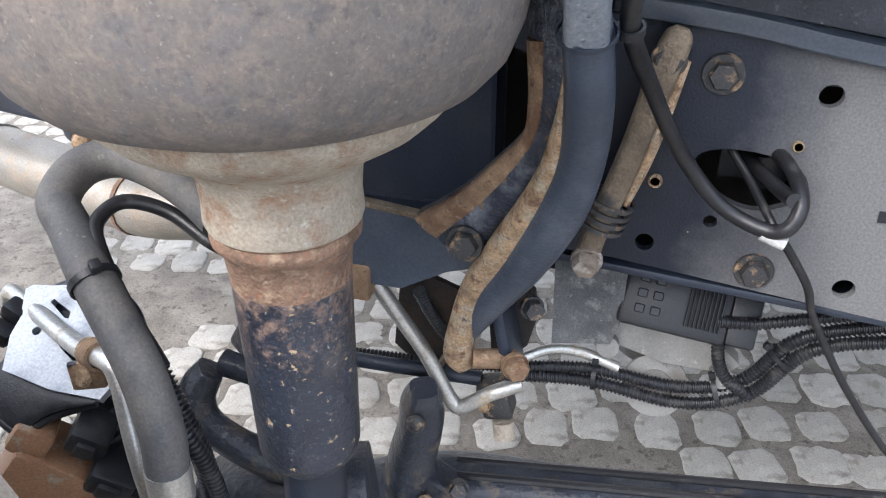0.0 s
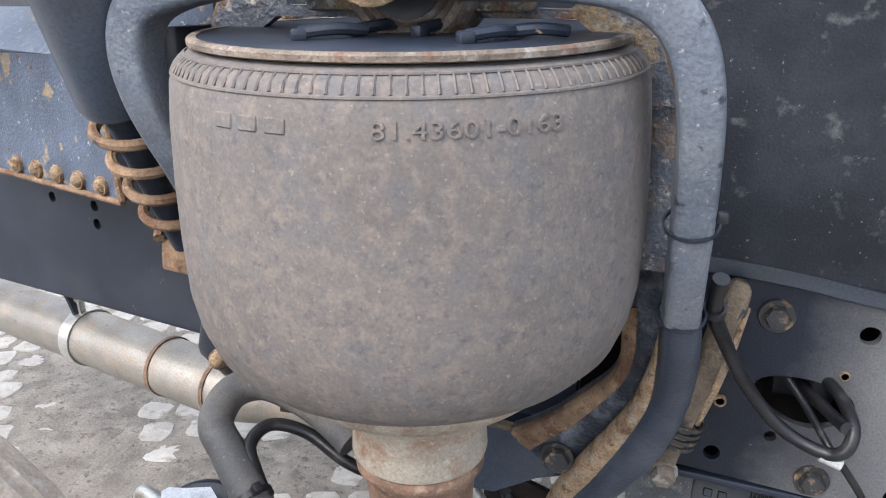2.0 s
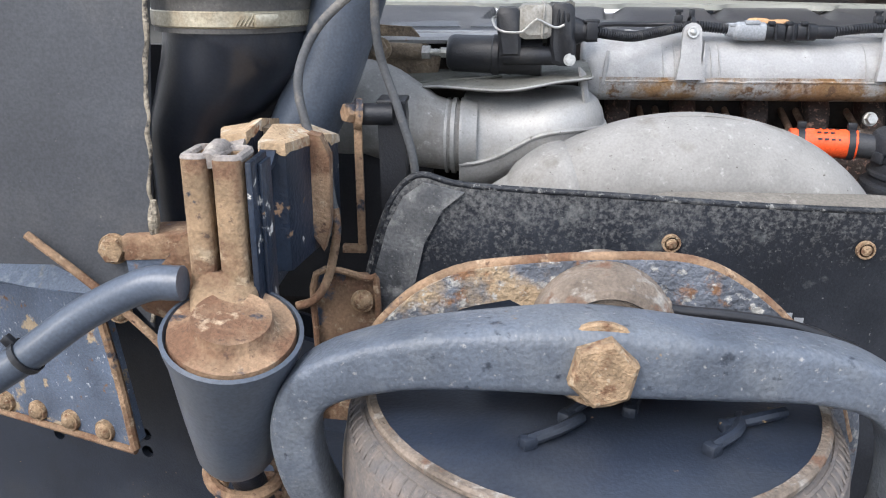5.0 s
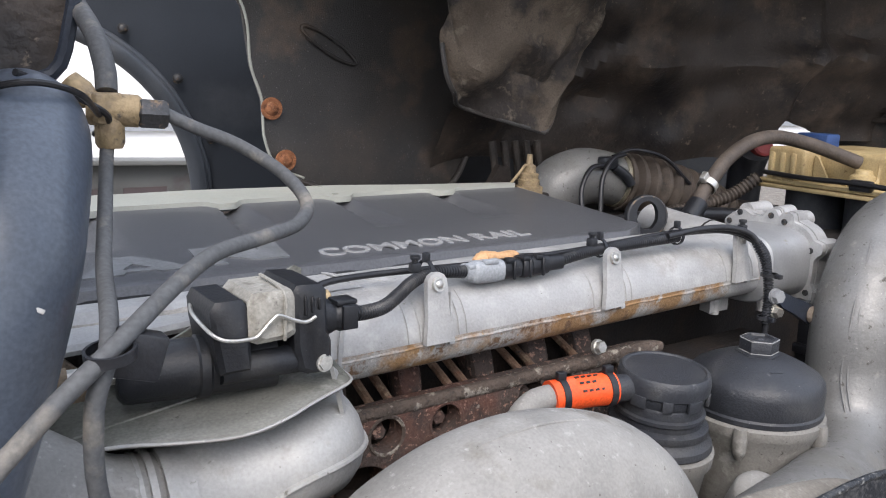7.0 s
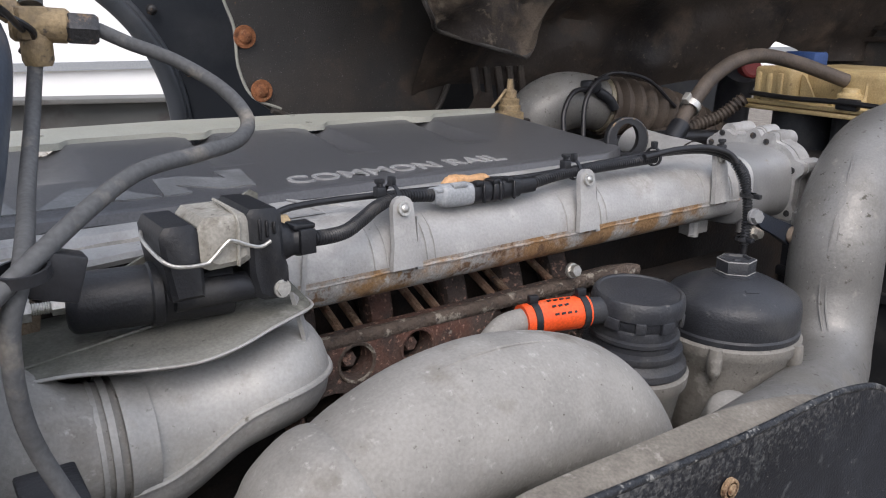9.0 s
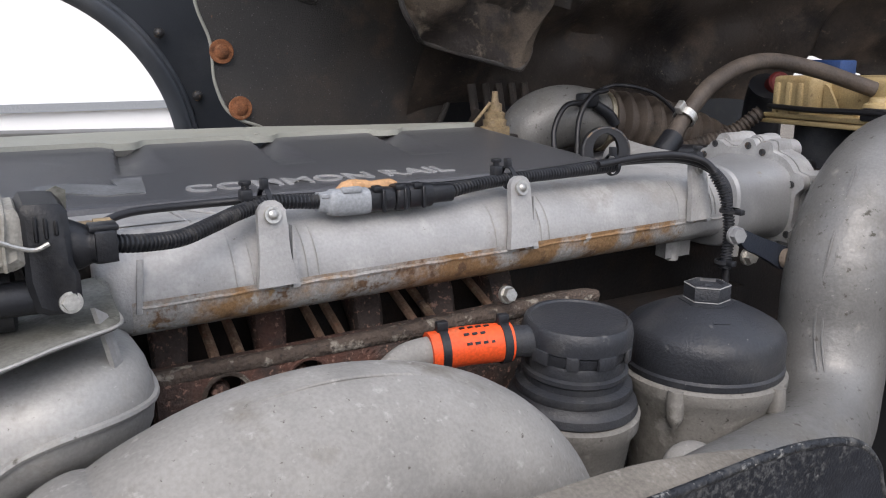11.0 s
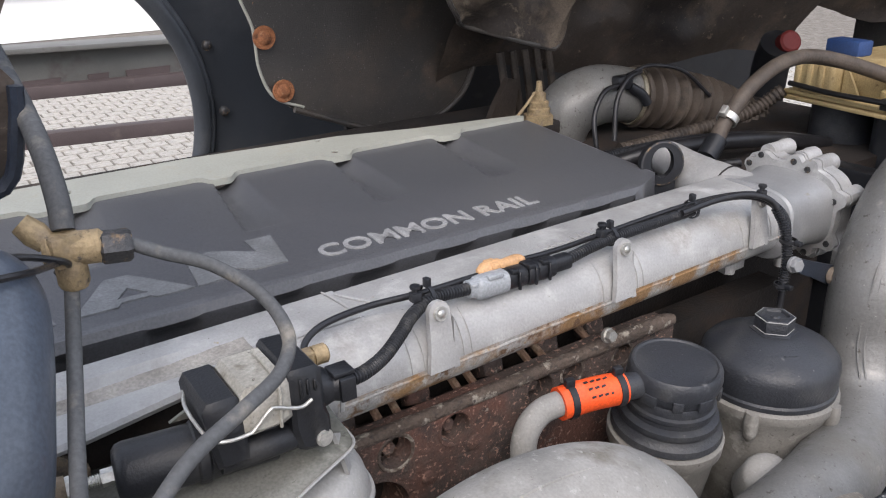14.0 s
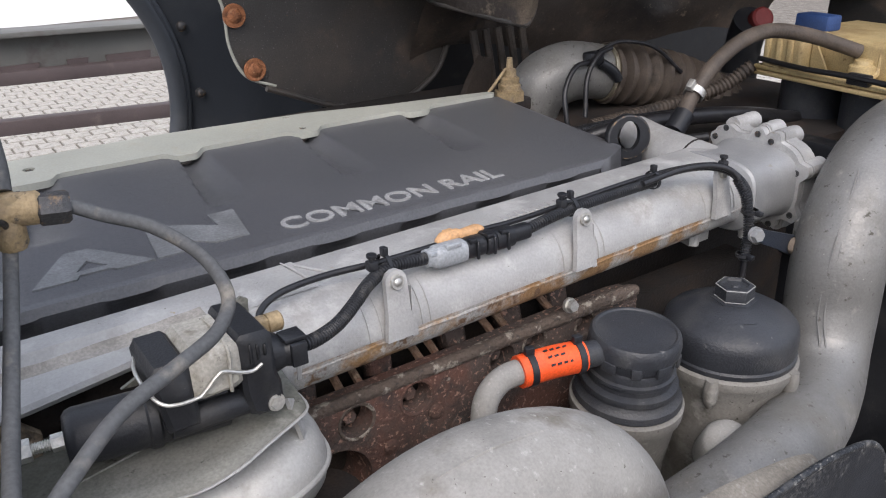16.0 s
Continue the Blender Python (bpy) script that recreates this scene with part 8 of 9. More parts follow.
tube(bm, [(-0.62, 0.405, 1.03), (-0.54, 0.40, 0.965), (-0.47, 0.395, 0.90), (-0.44, 0.39, 0.86)], 0.0055, n=8)
part("lower_edge", bm, M_RUST, sp2)

# ---- air intake bellows and duct ----
ai = thing("air_intake_duct", (-0.36, 0.5, 1.0), "black intake duct under a dusty corrugated bellows with steel clamp", "air duct")
BCX, BCY = -0.372, 0.525
bm = bmesh.new()
rings = []
z, x = 1.272, BCX
steps = [(0.0985, 0.0), (0.0990, 0.010), (0.1005, 0.020), (0.1015, 0.012)]
for k in range(18):  # a thin crest, then a deep valley
    steps += [(0.1045, 0.0032), (0.1110, 0.0032), (0.1130, 0.0030), (0.1125, 0.0042), (0.1075, 0.0028), (0.0995, 0.0028), (0.0970, 0.0026), (0.0980, 0.0026)]
run = 0.0
for r, dz in steps:
    run += dz
    tilt = radians(min(9.0, max(0.0, (run - 0.03) * 75)))
    x += dz * math.sin(tilt)
    z += dz * math.cos(tilt)
    m = Matrix.Translation((x, BCY, z)) @ Matrix.Rotation(tilt, 4, "Y")
    rings.append([bm.verts.new(m @ Vector((r * math.cos(2 * math.pi * k / 64), r * math.sin(2 * math.pi * k / 64), 0))) for k in range(64)])
for a, b in zip(rings, rings[1:]):
    for k in range(64):
        bm.faces.new((a[k], a[(k + 1) % 64], b[(k + 1) % 64], b[k]))
part("bellows", bm, M_BELLOWS, ai)
bm = bmesh.new()
lathe(bm, [(0.0995, 1.278), (0.1015, 1.280), (0.1015, 1.296), (0.0995, 1.298)], Matrix.Translation((BCX, BCY, 0)), 56, cap=False)
part("clamp", bm, M_STRAP, ai, "steel worm-drive clamp")
bm = bmesh.new()
box(bm, (0.03, 0.010, 0.016), Matrix.Translation((BCX + 0.062, BCY - 0.083, 1.287)) @ Matrix.Rotation(0.64, 4, "Z"), 0.003)
for k in range(7):
    box(bm, (0.0016, 0.002, 0.014), Matrix.Translation((BCX + 0.034 + 0.004 * k, BCY - 0.0985 + 0.0016 * k, 1.287)) @ Matrix.Rotation(0.35 + 0.25, 4, "Y"))
part("clamp_screw", bm, M_STRAP, ai)
bm = bmesh.new()
tube(bm, [(BCX, BCY, 1.28), (BCX - 0.003, BCY, 1.26), (BCX - 0.022, BCY, 1.225), (BCX - 0.056, BCY + 0.005, 1.175), (BCX - 0.078, BCY + 0.01, 1.125), (BCX - 0.084, BCY + 0.02, 1.05), (BCX - 0.082, BCY + 0.02, 0.88)], [0.097, 0.094, 0.080, 0.060, 0.052, 0.050, 0.055], n=40, sub=7)
part("duct", bm, M_DUCT, ai, "smooth blue-black duct")
bm = bmesh.new()
plate(bm, [(-0.75, 0.85), (-0.13, 0.85), (-0.13, 1.08), (-0.30, 1.24), (-0.75, 1.24)], 0.01, wall_at(0.66))
part("dark_backing", bm, M_PLASTIC, ai)

# ---- blue-black support pipe ----
pm = thing("support_pipe", (-0.285, 0.60, 1.0), "leaning blue-black painted pipe with a rounded top", "pipe")
bm = bmesh.new()
tube(bm, [(-0.332, 0.522, 1.02), (-0.306, 0.522, 1.110), (-0.264, 0.524, 1.205), (-0.234, 0.528, 1.287), (-0.210, 0.538, 1.363), (-0.197, 0.567, 1.401), (-0.186, 0.602, 1.431), (-0.181, 0.622, 1.448), (-0.179, 0.636, 1.460), (-0.178, 0.645, 1.467), (-0.1775, 0.650, 1.470)], [0.044, 0.044, 0.044, 0.0445, 0.045, 0.045, 0.0445, 0.042, 0.035, 0.024, 0.008], n=40, sub=8)
part("pipe", bm, M_PIPEBLUE, pm)
for x, y, z, t in ((-0.197, 0.4945, 1.354, 0.5),):
    bm = bmesh.new()
    box(bm, (0.011, 0.0015, 0.003), Matrix.Translation((x, y, z)) @ Matrix.Rotation(t, 4, "Y"), 0.0005, 1)
    part("paint_chip", bm, M_WHITE, pm, "small pale paint chip")
cable(pm, [(-0.226, 0.630, 1.452), (-0.207, 0.592, 1.472), (-0.178, 0.580, 1.479), (-0.148, 0.598, 1.472), (-0.126, 0.645, 1.456)], 0.0024, M_CABLE, "tie_wire", n=8)

tee = thing("brass_tee", (-0.105, 0.66, 1.44), "tan-dusted brass tee fitting with a dark union nut", "fitting")
bm = bmesh.new()
lathe(bm, [(0.010, -0.020), (0.0125, -0.017), (0.0125, 0.017), (0.010, 0.020)], facing((-0.112, 0.66, 1.459), (1, -0.2, -0.05)), 12)
lathe(bm, [(0.009, -0.028), (0.011, -0.024), (0.011, 0.0)], facing((-0.116, 0.66, 1.458), (0, 0, 1)), 12)
box(bm, (0.024, 0.022, 0.024), Matrix.Translation((-0.118, 0.66, 1.460)) @ Matrix.Rotation(0.2, 4, "Z"), 0.004)
lathe(bm, [(0.008, -0.004), (0.010, 0.006), (0.008, 0.018)], facing((-0.130, 0.665, 1.468), (-0.6, 0.3, 0.7)), 10)
part("body", bm, M_BRASS, tee)
bm = bmesh.new()
lathe(bm, [(0.0105, 0.0), (0.0125, 0.002), (0.0125, 0.019), (0.010, 0.022)], facing((-0.096, 0.655, 1.457), (1, -0.15, -0.06)), 6)
part("union_nut", bm, M_BOLTDARK, tee)
cable(tee, [(-0.185, 0.60, 1.485), (-0.150, 0.630, 1.472), (-0.12, 0.645, 1.455), (-0.125, 0.67, 1.44)], 0.0025, M_CABLE, "tie_wire", n=8)
cable(tee, [(-0.116, 0.664, 1.472), (-0.114, 0.675, 1.49), (-0.113, 0.708, 1.515), (-0.114, 0.76, 1.54), (-0.118, 0.81, 1.565), (-0.125, 0.86, 1.60)], 0.0082, M_GREYCABLE, "line", n=12)

gc = thing("grey_air_lines", (-0.2, 0.4, 1.0), "two dusty grey air lines tied together and looping to the tee", "air line")
cable(gc, [(-0.075, 0.652, 1.456), (-0.055, 0.645, 1.446), (-0.025, 0.633, 1.433), (0.0, 0.605, 1.413), (0.004, 0.568, 1.394), (-0.015, 0.540, 1.383), (-0.052, 0.515, 1.380), (-0.095, 0.487, 1.378), (-0.13, 0.46, 1.366), (-0.171, 0.430, 1.344), (-0.207, 0.42, 1.317), (-0.246, 0.41, 1.278), (-0.266, 0.40, 1.227), (-0.257, 0.391, 1.174), (-0.237, 0.385, 1.13), (-0.226, 0.379, 1.075)], 0.0053, M_GREYCABLE, "line", n=14)
cable(gc, [(-0.118, 0.66, 1.435), (-0.122, 0.65, 1.42), (-0.135, 0.60, 1.392), (-0.15, 0.54, 1.365), (-0.163, 0.47, 1.352), (-0.172, 0.436, 1.338), (-0.181, 0.432, 1.309), (-0.178, 0.441, 1.252), (-0.157, 0.441, 1.188), (-0.139, 0.441, 1.127), (-0.138, 0.441, 1.085), (-0.145, 0.44, 1.04)], 0.0053, M_GREYCABLE, "line", n=14)
cable(gc, [(-0.226, 0.379, 1.08), (-0.224, 0.375, 1.049), (-0.234, 0.366, 0.999), (-0.25, 0.36, 0.972), (-0.272, 0.36, 0.963)], 0.0053, M_RUST, "rusty_tail", n=12, label="rust-tan tail pipe")
band(gc, (-0.171, 0.432, 1.342), (0.1, 0.1, -1), 0.0118, 0.006, M_PLASTIC, "zip_tie", 0.0018, 0.009)
bm = bmesh.new()
box(bm, (0.026, 0.016, 0.026), Matrix.Translation((-0.155, 0.442, 1.336)) @ Matrix.Rotation(0.3, 4, "Y"), 0.002)
part("clip_block", bm, M_PLASTIC, gc)

# ---- rusty cab mount ----
cm = thing("cab_mount", (-0.27, 0.2, 1.0), "rusty welded cab mount with twin hollow posts", "cab mount")


def rect(cx, cy, hw, hd, r):
    q = []
    for sx, sy, a0 in ((1, 1, 0), (-1, 1, 90), (-1, -1, 180), (1, -1, 270)):
        for da in (0, 30, 60, 90):
            a = radians(a0 + da)
            q.append((cx + sx * (hw - r) + r * math.cos(a), cy + sy * (hd - r) + r * math.sin(a)))
    return q


for xa, xb, top in ((-0.3075, -0.2850, 1.192), (-0.2805, -0.2555, 1.191)):
    w, cx = (xb - xa) / 2, (xa + xb) / 2
    bm = bmesh.new()
    plate(bm, rect(cx, 0.155, w, 0.026, 0.007), 0.135, Matrix.Translation((0, 0, top)), [rect(cx, 0.155, w - 0.0055, 0.014, 0.004)])
    post = part("post", bm, M_POST, cm, "hollow rust-tan post")
    bm = bmesh.new()
    rim = rect(cx, 0.155, w - 0.003, 0.021, 0.006)
    tube(bm, [(x, y, top + 0.0005) for x, y in rim + rim[:1]], 0.0042, n=8, sub=2)
    part("worn_rim", bm, M_WORN, post, "worn grey rim")
bm = bmesh.new()
box(bm, (0.006, 0.05, 0.18), Matrix.Translation((-0.2495, 0.158, 1.10)), 0.002)
box(bm, (0.004, 0.03, 0.19), Matrix.Translation((-0.2445, 0.165, 1.09)), 0.001)
part("side_plate", bm, M_CHIPBLUE, cm, "blue-black side plate")
bm = bmesh.new()
tube(bm, [(-0.2815, 0.154, 1.088), (-0.281, 0.150, 1.068), (-0.279, 0.138, 1.055), (-0.277, 0.118, 1.046), (-0.276, 0.104, 1.036)], [0.024, 0.030, 0.031, 0.027, 0.020], n=20, sub=5, power=4)
part("foot", bm, M_POST, cm, "flared foot on the shock absorber")


def cheek(foot, low):
    """A thick upright block over a footprint of (x, y, top height), its edges broken."""
    bm = bmesh.new()
    top = [bm.verts.new((x, y, z - 0.002)) for x, y, z in foot]
    base = [bm.verts.new((x, y, z)) for (x, y, _), z in zip(foot, low)]
    mid = bm.verts.new([sum(q[k] for q in foot) / len(foot) - (0.002 if k == 2 else 0) for k in range(3)])
    n = len(foot)
    bm.faces.new(base[::-1])
    for k in range(n):
        bm.faces.new((top[k], top[(k + 1) % n], mid))
        bm.faces.new((top[k], base[k], base[(k + 1) % n], top[(k + 1) % n]))
    bmesh.ops.recalc_face_normals(bm, faces=bm.faces)
    upright = [e for e in bm.edges if abs(e.verts[0].co.z - e.verts[1].co.z) > 0.05]
    bmesh.ops.bevel(bm, geom=upright, offset=0.004, segments=2, affect="EDGES", profile=0.6)
    return bm


def cap(foot, drop, grow):
    """A flaking rust skin lying over a block's top, with a ragged lower border."""
    bm = bmesh.new()
    cx = sum(q[0] for q in foot) / len(foot)
    cy = sum(q[1] for q in foot) / len(foot)
    cz = sum(q[2] for q in foot) / len(foot)
    line = []
    for (x0, y0, z0), (x1, y1, z1) in zip(foot, foot[1:] + foot[:1]):
        for k in range(8):
            t = k / 8
            line.append((x0 + (x1 - x0) * t, y0 + (y1 - y0) * t, z0 + (z1 - z0) * t))
    rows = []
    for sc, dz in ((1 + grow, -1.0), (1 + grow, -0.004), (1 + grow * 0.6, 0.0012), (0.9, 0.0022), (0.5, 0.003)):
        ring = []
        for k, (x, y, z) in enumerate(line):
            d = -drop * (0.75 + 0.9 * abs(noise.noise((x * 60, y * 60, 2.0)))) if dz == -1.0 else dz
            ring.append(bm.verts.new((cx + (x - cx) * sc, cy + (y - cy) * sc, cz + (z - cz) * min(sc, 1.0) + d)))
        rows.append(ring)
    n = len(line)
    for a, b in zip(rows, rows[1:]):
        for k in range(n):
            bm.faces.new((a[k], a[(k + 1) % n], b[(k + 1) % n], b[k]))
    bm.faces.new(rows[-1])
    return bm


LEFT = [(-0.368, 0.432, 1.162), (-0.348, 0.365, 1.173), (-0.326, 0.297, 1.178), (-0.297, 0.290, 1.184), (-0.293, 0.34, 1.190), (-0.302, 0.44, 1.172)]
RIGHT = [(-0.283, 0.345, 1.183), (-0.279, 0.270, 1.178), (-0.253, 0.275, 1.176), (-0.240, 0.36, 1.170), (-0.229, 0.438, 1.154), (-0.264, 0.44, 1.166)]
for foot, low, front in ((LEFT, (1.095, 1.085, 1.06, 1.04, 1.04, 1.06), ([(-0.3235, 0.293, 1.172), (-0.322, 0.272, 1.163), (-0.316, 0.225, 1.160), (-0.309, 0.180, 1.172)], [(-0.298, 0.287, 1.179), (-0.297, 0.268, 1.170), (-0.292, 0.225, 1.164), (-0.287, 0.180, 1.174)])), (RIGHT, (1.04,) * 6, ([(-0.2775, 0.268, 1.172), (-0.278, 0.245, 1.160), (-0.280, 0.215, 1.160), (-0.280, 0.180, 1.172)], [(-0.262, 0.272, 1.171), (-0.262, 0.245, 1.158), (-0.260, 0.215, 1.158), (-0.257, 0.180, 1.172)]))):
    block = part("cheek", cheek(foot, low), M_CHIPBLUE, cm, "chipped blue-black cheek")
    part("rusted_top", cap(foot, 0.010, 0.02), M_TANTOP, block, "flaking cream and tan rusted top")
    bm = bmesh.new()
    loft(bm, front[0], front[1], bow=0.003, thick=0.02)
    part("worn_front", bm, M_WORN if foot is LEFT else M_CHIPBLUE, block, "worn grey front" if foot is LEFT else "chipped front")
bm = bmesh.new()
tube(bm, [(-0.368, 0.430, 1.094), (-0.348, 0.364, 1.084), (-0.327, 0.296, 1.060)], [0.003, 0.0055, 0.005], n=8, sub=5)
part("bare_edge", bm, M_EDGE, cm, "cream bare lower edge")
bolt(cm, (-0.372, 0.44, 1.135), (-1, -0.3, 0), 0.022, 0.012, M_WORN, 0.013)
bm = bmesh.new()
tube(bm, [(-0.286, 0.190, 1.187), (-0.284, 0.165, 1.193), (-0.284, 0.135, 1.190)], [0.009, 0.010, 0.007], n=10, sub=4)
part("weld_bead", bm, M_WORN, cm, "pale weld bead")
bm = bmesh.new()
plate(bm, [(-0.292, 1.02), (-0.278, 1.02), (-0.276, 1.18), (-0.292, 1.182)], 0.02, wall_at(0.335))
part("rust_web", bm, M_MUDRUST, cm)
bm = bmesh.new()
plate(bm, [(-0.245, 1.06), (-0.232, 1.04), (-0.224, 1.07), (-0.222, 1.15), (-0.232, 1.172), (-0.245, 1.175)], 0.02, wall_at(0.34))
part("rust_wing", bm, M_RUST, cm, "orange rusted wing")
bm = bmesh.new()
box(bm, (0.19, 0.06, 0.075), Matrix.Translation((-0.405, 0.44, 0.995)) @ Matrix.Rotation(-0.06, 4, "Y"), 0.004)
part("cross_bar", bm, M_RUSTBLUE, cm)
bm = bmesh.new()
box(bm, (0.19, 0.062, 0.033), Matrix.Translation((-0.406, 0.437, 1.019)) @ Matrix.Rotation(-0.06, 4, "Y"), 0.004)
part("rusty_lip", bm, M_RUST, cm)
bm = bmesh.new()
plate(bm, [(-0.363, 1.063), (-0.316, 1.120), (-0.306, 1.120), (-0.306, 1.035), (-0.335, 1.034), (-0.360, 1.044), (-0.368, 1.053)], 0.012, wall_at(0.15), [[(-0.346, 1.064), (-0.321, 1.062), (-0.319, 1.090), (-0.326, 1.090)]])
part("ear", bm, M_RUST, cm)
hs2 = thing("breather_line", (-0.42, 0.1, 0.9), "smooth blue-black hose running to the cab mount", "hose")
cable(hs2, [(-0.62, 0.07, 0.90), (-0.52, 0.08, 0.975), (-0.45, 0.10, 1.02), (-0.40, 0.115, 1.055), (-0.345, 0.12, 1.082), (-0.31, 0.12, 1.085)], 0.0155, M_PIPEBLUE, "hose", n=16)

band(hs2, (-0.45, 0.10, 1.02), (0.75, 0.1, 0.6), 0.0156, 0.006, M_PLASTIC, "zip_tie", 0.002, 0.008)
sb = thing("sensor_bracket", (-0.19, 0.44, 1.0), "black plastic stay with rusty bolt and orange strip", "bracket")
bm = bmesh.new()
plate(bm, [(-0.184, 1.192), (-0.150, 1.192), (-0.148, 1.176), (-0.150, 1.06), (-0.166, 1.02), (-0.190, 0.97), (-0.202, 0.97), (-0.184, 1.03), (-0.180, 1.06)], 0.03, wall_at(0.452))
stay = part("stay", bm, M_PLASTIC, sb)
bm = bmesh.new()
box(bm, (0.036, 0.05, 0.006), Matrix.Translation((-0.167, 0.478, 1.192)), 0.002)
part("top_flap", bm, M_PLASTIC, stay)
cable(sb, [(-0.208, 0.452, 1.178), (-0.165, 0.455, 1.178)], 0.0135, M_PLASTIC, "pin", n=16)
bm = bmesh.new()
lathe(bm, [(0.019, 0.0), (0.0195, 0.004), (0.018, 0.008), (0.013, 0.009)], facing((-0.203, 0.452, 1.178), (-1, -0.25, 0.1)), 18)
part("washer", bm, M_RUST, sb)
bolt(sb, (-0.209, 0.448, 1.180), (-0.8, -0.7, 0.1), 0.021, 0.016, M_RUST, 0.013)
bm = bmesh.new()
box(bm, (0.010, 0.006, 0.165), Matrix.Translation((-0.207, 0.452, 1.090)) @ Matrix.Rotation(-0.01, 4, "Y"), 0.001)
box(bm, (0.030, 0.012, 0.010), Matrix.Translation((-0.216, 0.452, 1.006)), 0.001)
part("strip", bm, M_RUST, sb, "orange rusty strip")

cc = thing("cab_corner_bracket", (-0.2, 0.80, 1.5), "dark mud-stained cab corner sheet above the leaning pipe", "bracket")
bm = bmesh.new()
plate(bm, [(-0.55, 1.50), (-0.30, 1.487), (-0.215, 1.482), (-0.15, 1.480), (-0.132, 1.484), (-0.122, 1.53), (-0.116, 1.562), (-0.130, 1.582), (-0.108, 1.625), (-0.088, 1.68), (-0.088, 1.95), (-0.55, 1.95)], 0.02, wall_at(0.76))
part("plate", bm, M_BROWNSHEET, cc)
bm = bmesh.new()
tube(bm, [(-0.50, 0.752, 1.50), (-0.30, 0.752, 1.488), (-0.20, 0.752, 1.482), (-0.14, 0.752, 1.484), (-0.122, 0.752, 1.53), (-0.117, 0.752, 1.56)], 0.006, n=8, sub=4)
part("folded_edge", bm, M_BLACK, cc)
bolt(cc, (-0.285, 0.745, 1.445), (0, -1, 0), 0.030, 0.022, M_RUST, 0.020)
cable(cc, [(-0.285, 0.76, 1.445), (-0.285, 0.775, 1.50)], 0.010, M_RUST, "stud", n=10)
# ---- cab underside ----
cu = thing("cab_firewall", (0.8, 1.9, 1.2), "black cab floor panel with pale seam and rusted bolts", "cab", kind="structure")
bm = bmesh.new()
FW = [(0.575, 1.245), (0.65, 1.215), (0.736, 1.181), (0.82, 1.160), (0.90, 1.152), (0.97, 1.165), (1.03, 1.195), (1.075, 1.235), (1.112, 1.309), (1.12, 1.40), (1.5, 1.45), (1.5, 2.5), (0.33, 2.5), (0.36, 1.80), (0.45, 1.65), (0.468, 1.52), (0.495, 1.44), (0.50, 1.35), (0.53, 1.28)]
plate(bm, FW, 0.012, wall_at(1.87))
part("panel", bm, M_DARKSHEET, cu)
bm = bmesh.new()
tube(bm, [(0.36, 1.862, 1.80), (0.45, 1.862, 1.65), (0.466, 1.862, 1.52), (0.492, 1.862, 1.44), (0.497, 1.862, 1.35), (0.528, 1.862, 1.28), (0.60, 1.862, 1.247)], 0.0036, n=8)
part("seam_edge", bm, M_STRIP, cu, "pale sealed seam")
bm = bmesh.new()
tube(bm, [(0.575, 1.86, 1.245), (0.65, 1.86, 1.215), (0.736, 1.86, 1.181), (0.82, 1.86, 1.160), (0.90, 1.86, 1.152), (0.97, 1.86, 1.165), (1.03, 1.86, 1.195), (1.075, 1.86, 1.235), (1.112, 1.86, 1.309)], 0.008, n=8)
part("lower_lip", bm, M_DARKSHEET, cu)
for p in ((0.515, 1.858, 1.419), (0.550, 1.858, 1.293)):
    bolt(cu, p, (0, -1, 0), 0.030, 0.012, M_RUSTBOLT, 0.027, dome=True)
bm = bmesh.new()
tube(bm, [(0.672 + 0.072 * math.cos(a) - 0.020 * math.sin(a), 1.861, 1.575 - 0.032 * math.cos(a) + 0.030 * math.sin(a)) for a in [2 * math.pi * k / 16 for k in range(17)]], 0.0045, n=8, sub=3)
part("pressed_bead", bm, M_DARKSHEET, cu)

tn = thing("engine_tunnel", (1.6, 1.6, 1.3), "muddy brown pressed engine tunnel under the tilted cab", "cab", kind="structure")
bm = bmesh.new()
nu, nv = 150, 44
grid = []
for i in range(nu + 1):
    row = []
    for j in range(nv + 1):
        u, v = i / nu, j / nv
        x = 0.98 + 2.1 * u
        u *= 2.1 / 0.98
        k = max(0.0, min(1.0, (x - 2.0) / 0.06))
        zb = 1.26 + 0.03 * math.sin(u * 9) * (1 - k) + 0.145 * k * k * (3 - 2 * k) - 0.06 * max(0.0, min(1.0, (x - 2.08) / 0.2))
        z = zb + (2.5 - zb) * v
        y = 1.84 - 0.62 * max(0.0, u * 0.49 - 0.02) ** 1.3 * 1.2 - 0.45 * v
        y -= 0.06 * math.exp(-((z - 1.50 - 0.08 * u) / 0.05) ** 2)
        d2 = ((x - 1.42) / 0.075) ** 2 + ((z - 1.50) / 0.065) ** 2
        y += 0.05 * math.exp(-d2 * d2)
        y += 0.08 * noise.noise((x * 2.2, z * 2.6, 0.3)) + 0.035 * noise.noise((x * 6, z * 8, 2.0)) + 0.012 * noise.noise((x * 17, z * 19, 5.0))
        row.append(bm.verts.new((x, y, z)))
    grid.append(row)
for i in range(nu):
    for j in range(nv):
        bm.faces.new((grid[i][j], grid[i + 1][j], grid[i + 1][j + 1], grid[i][j + 1]))
part("tunnel_sheet", bm, M_BROWNSHEET, tn)
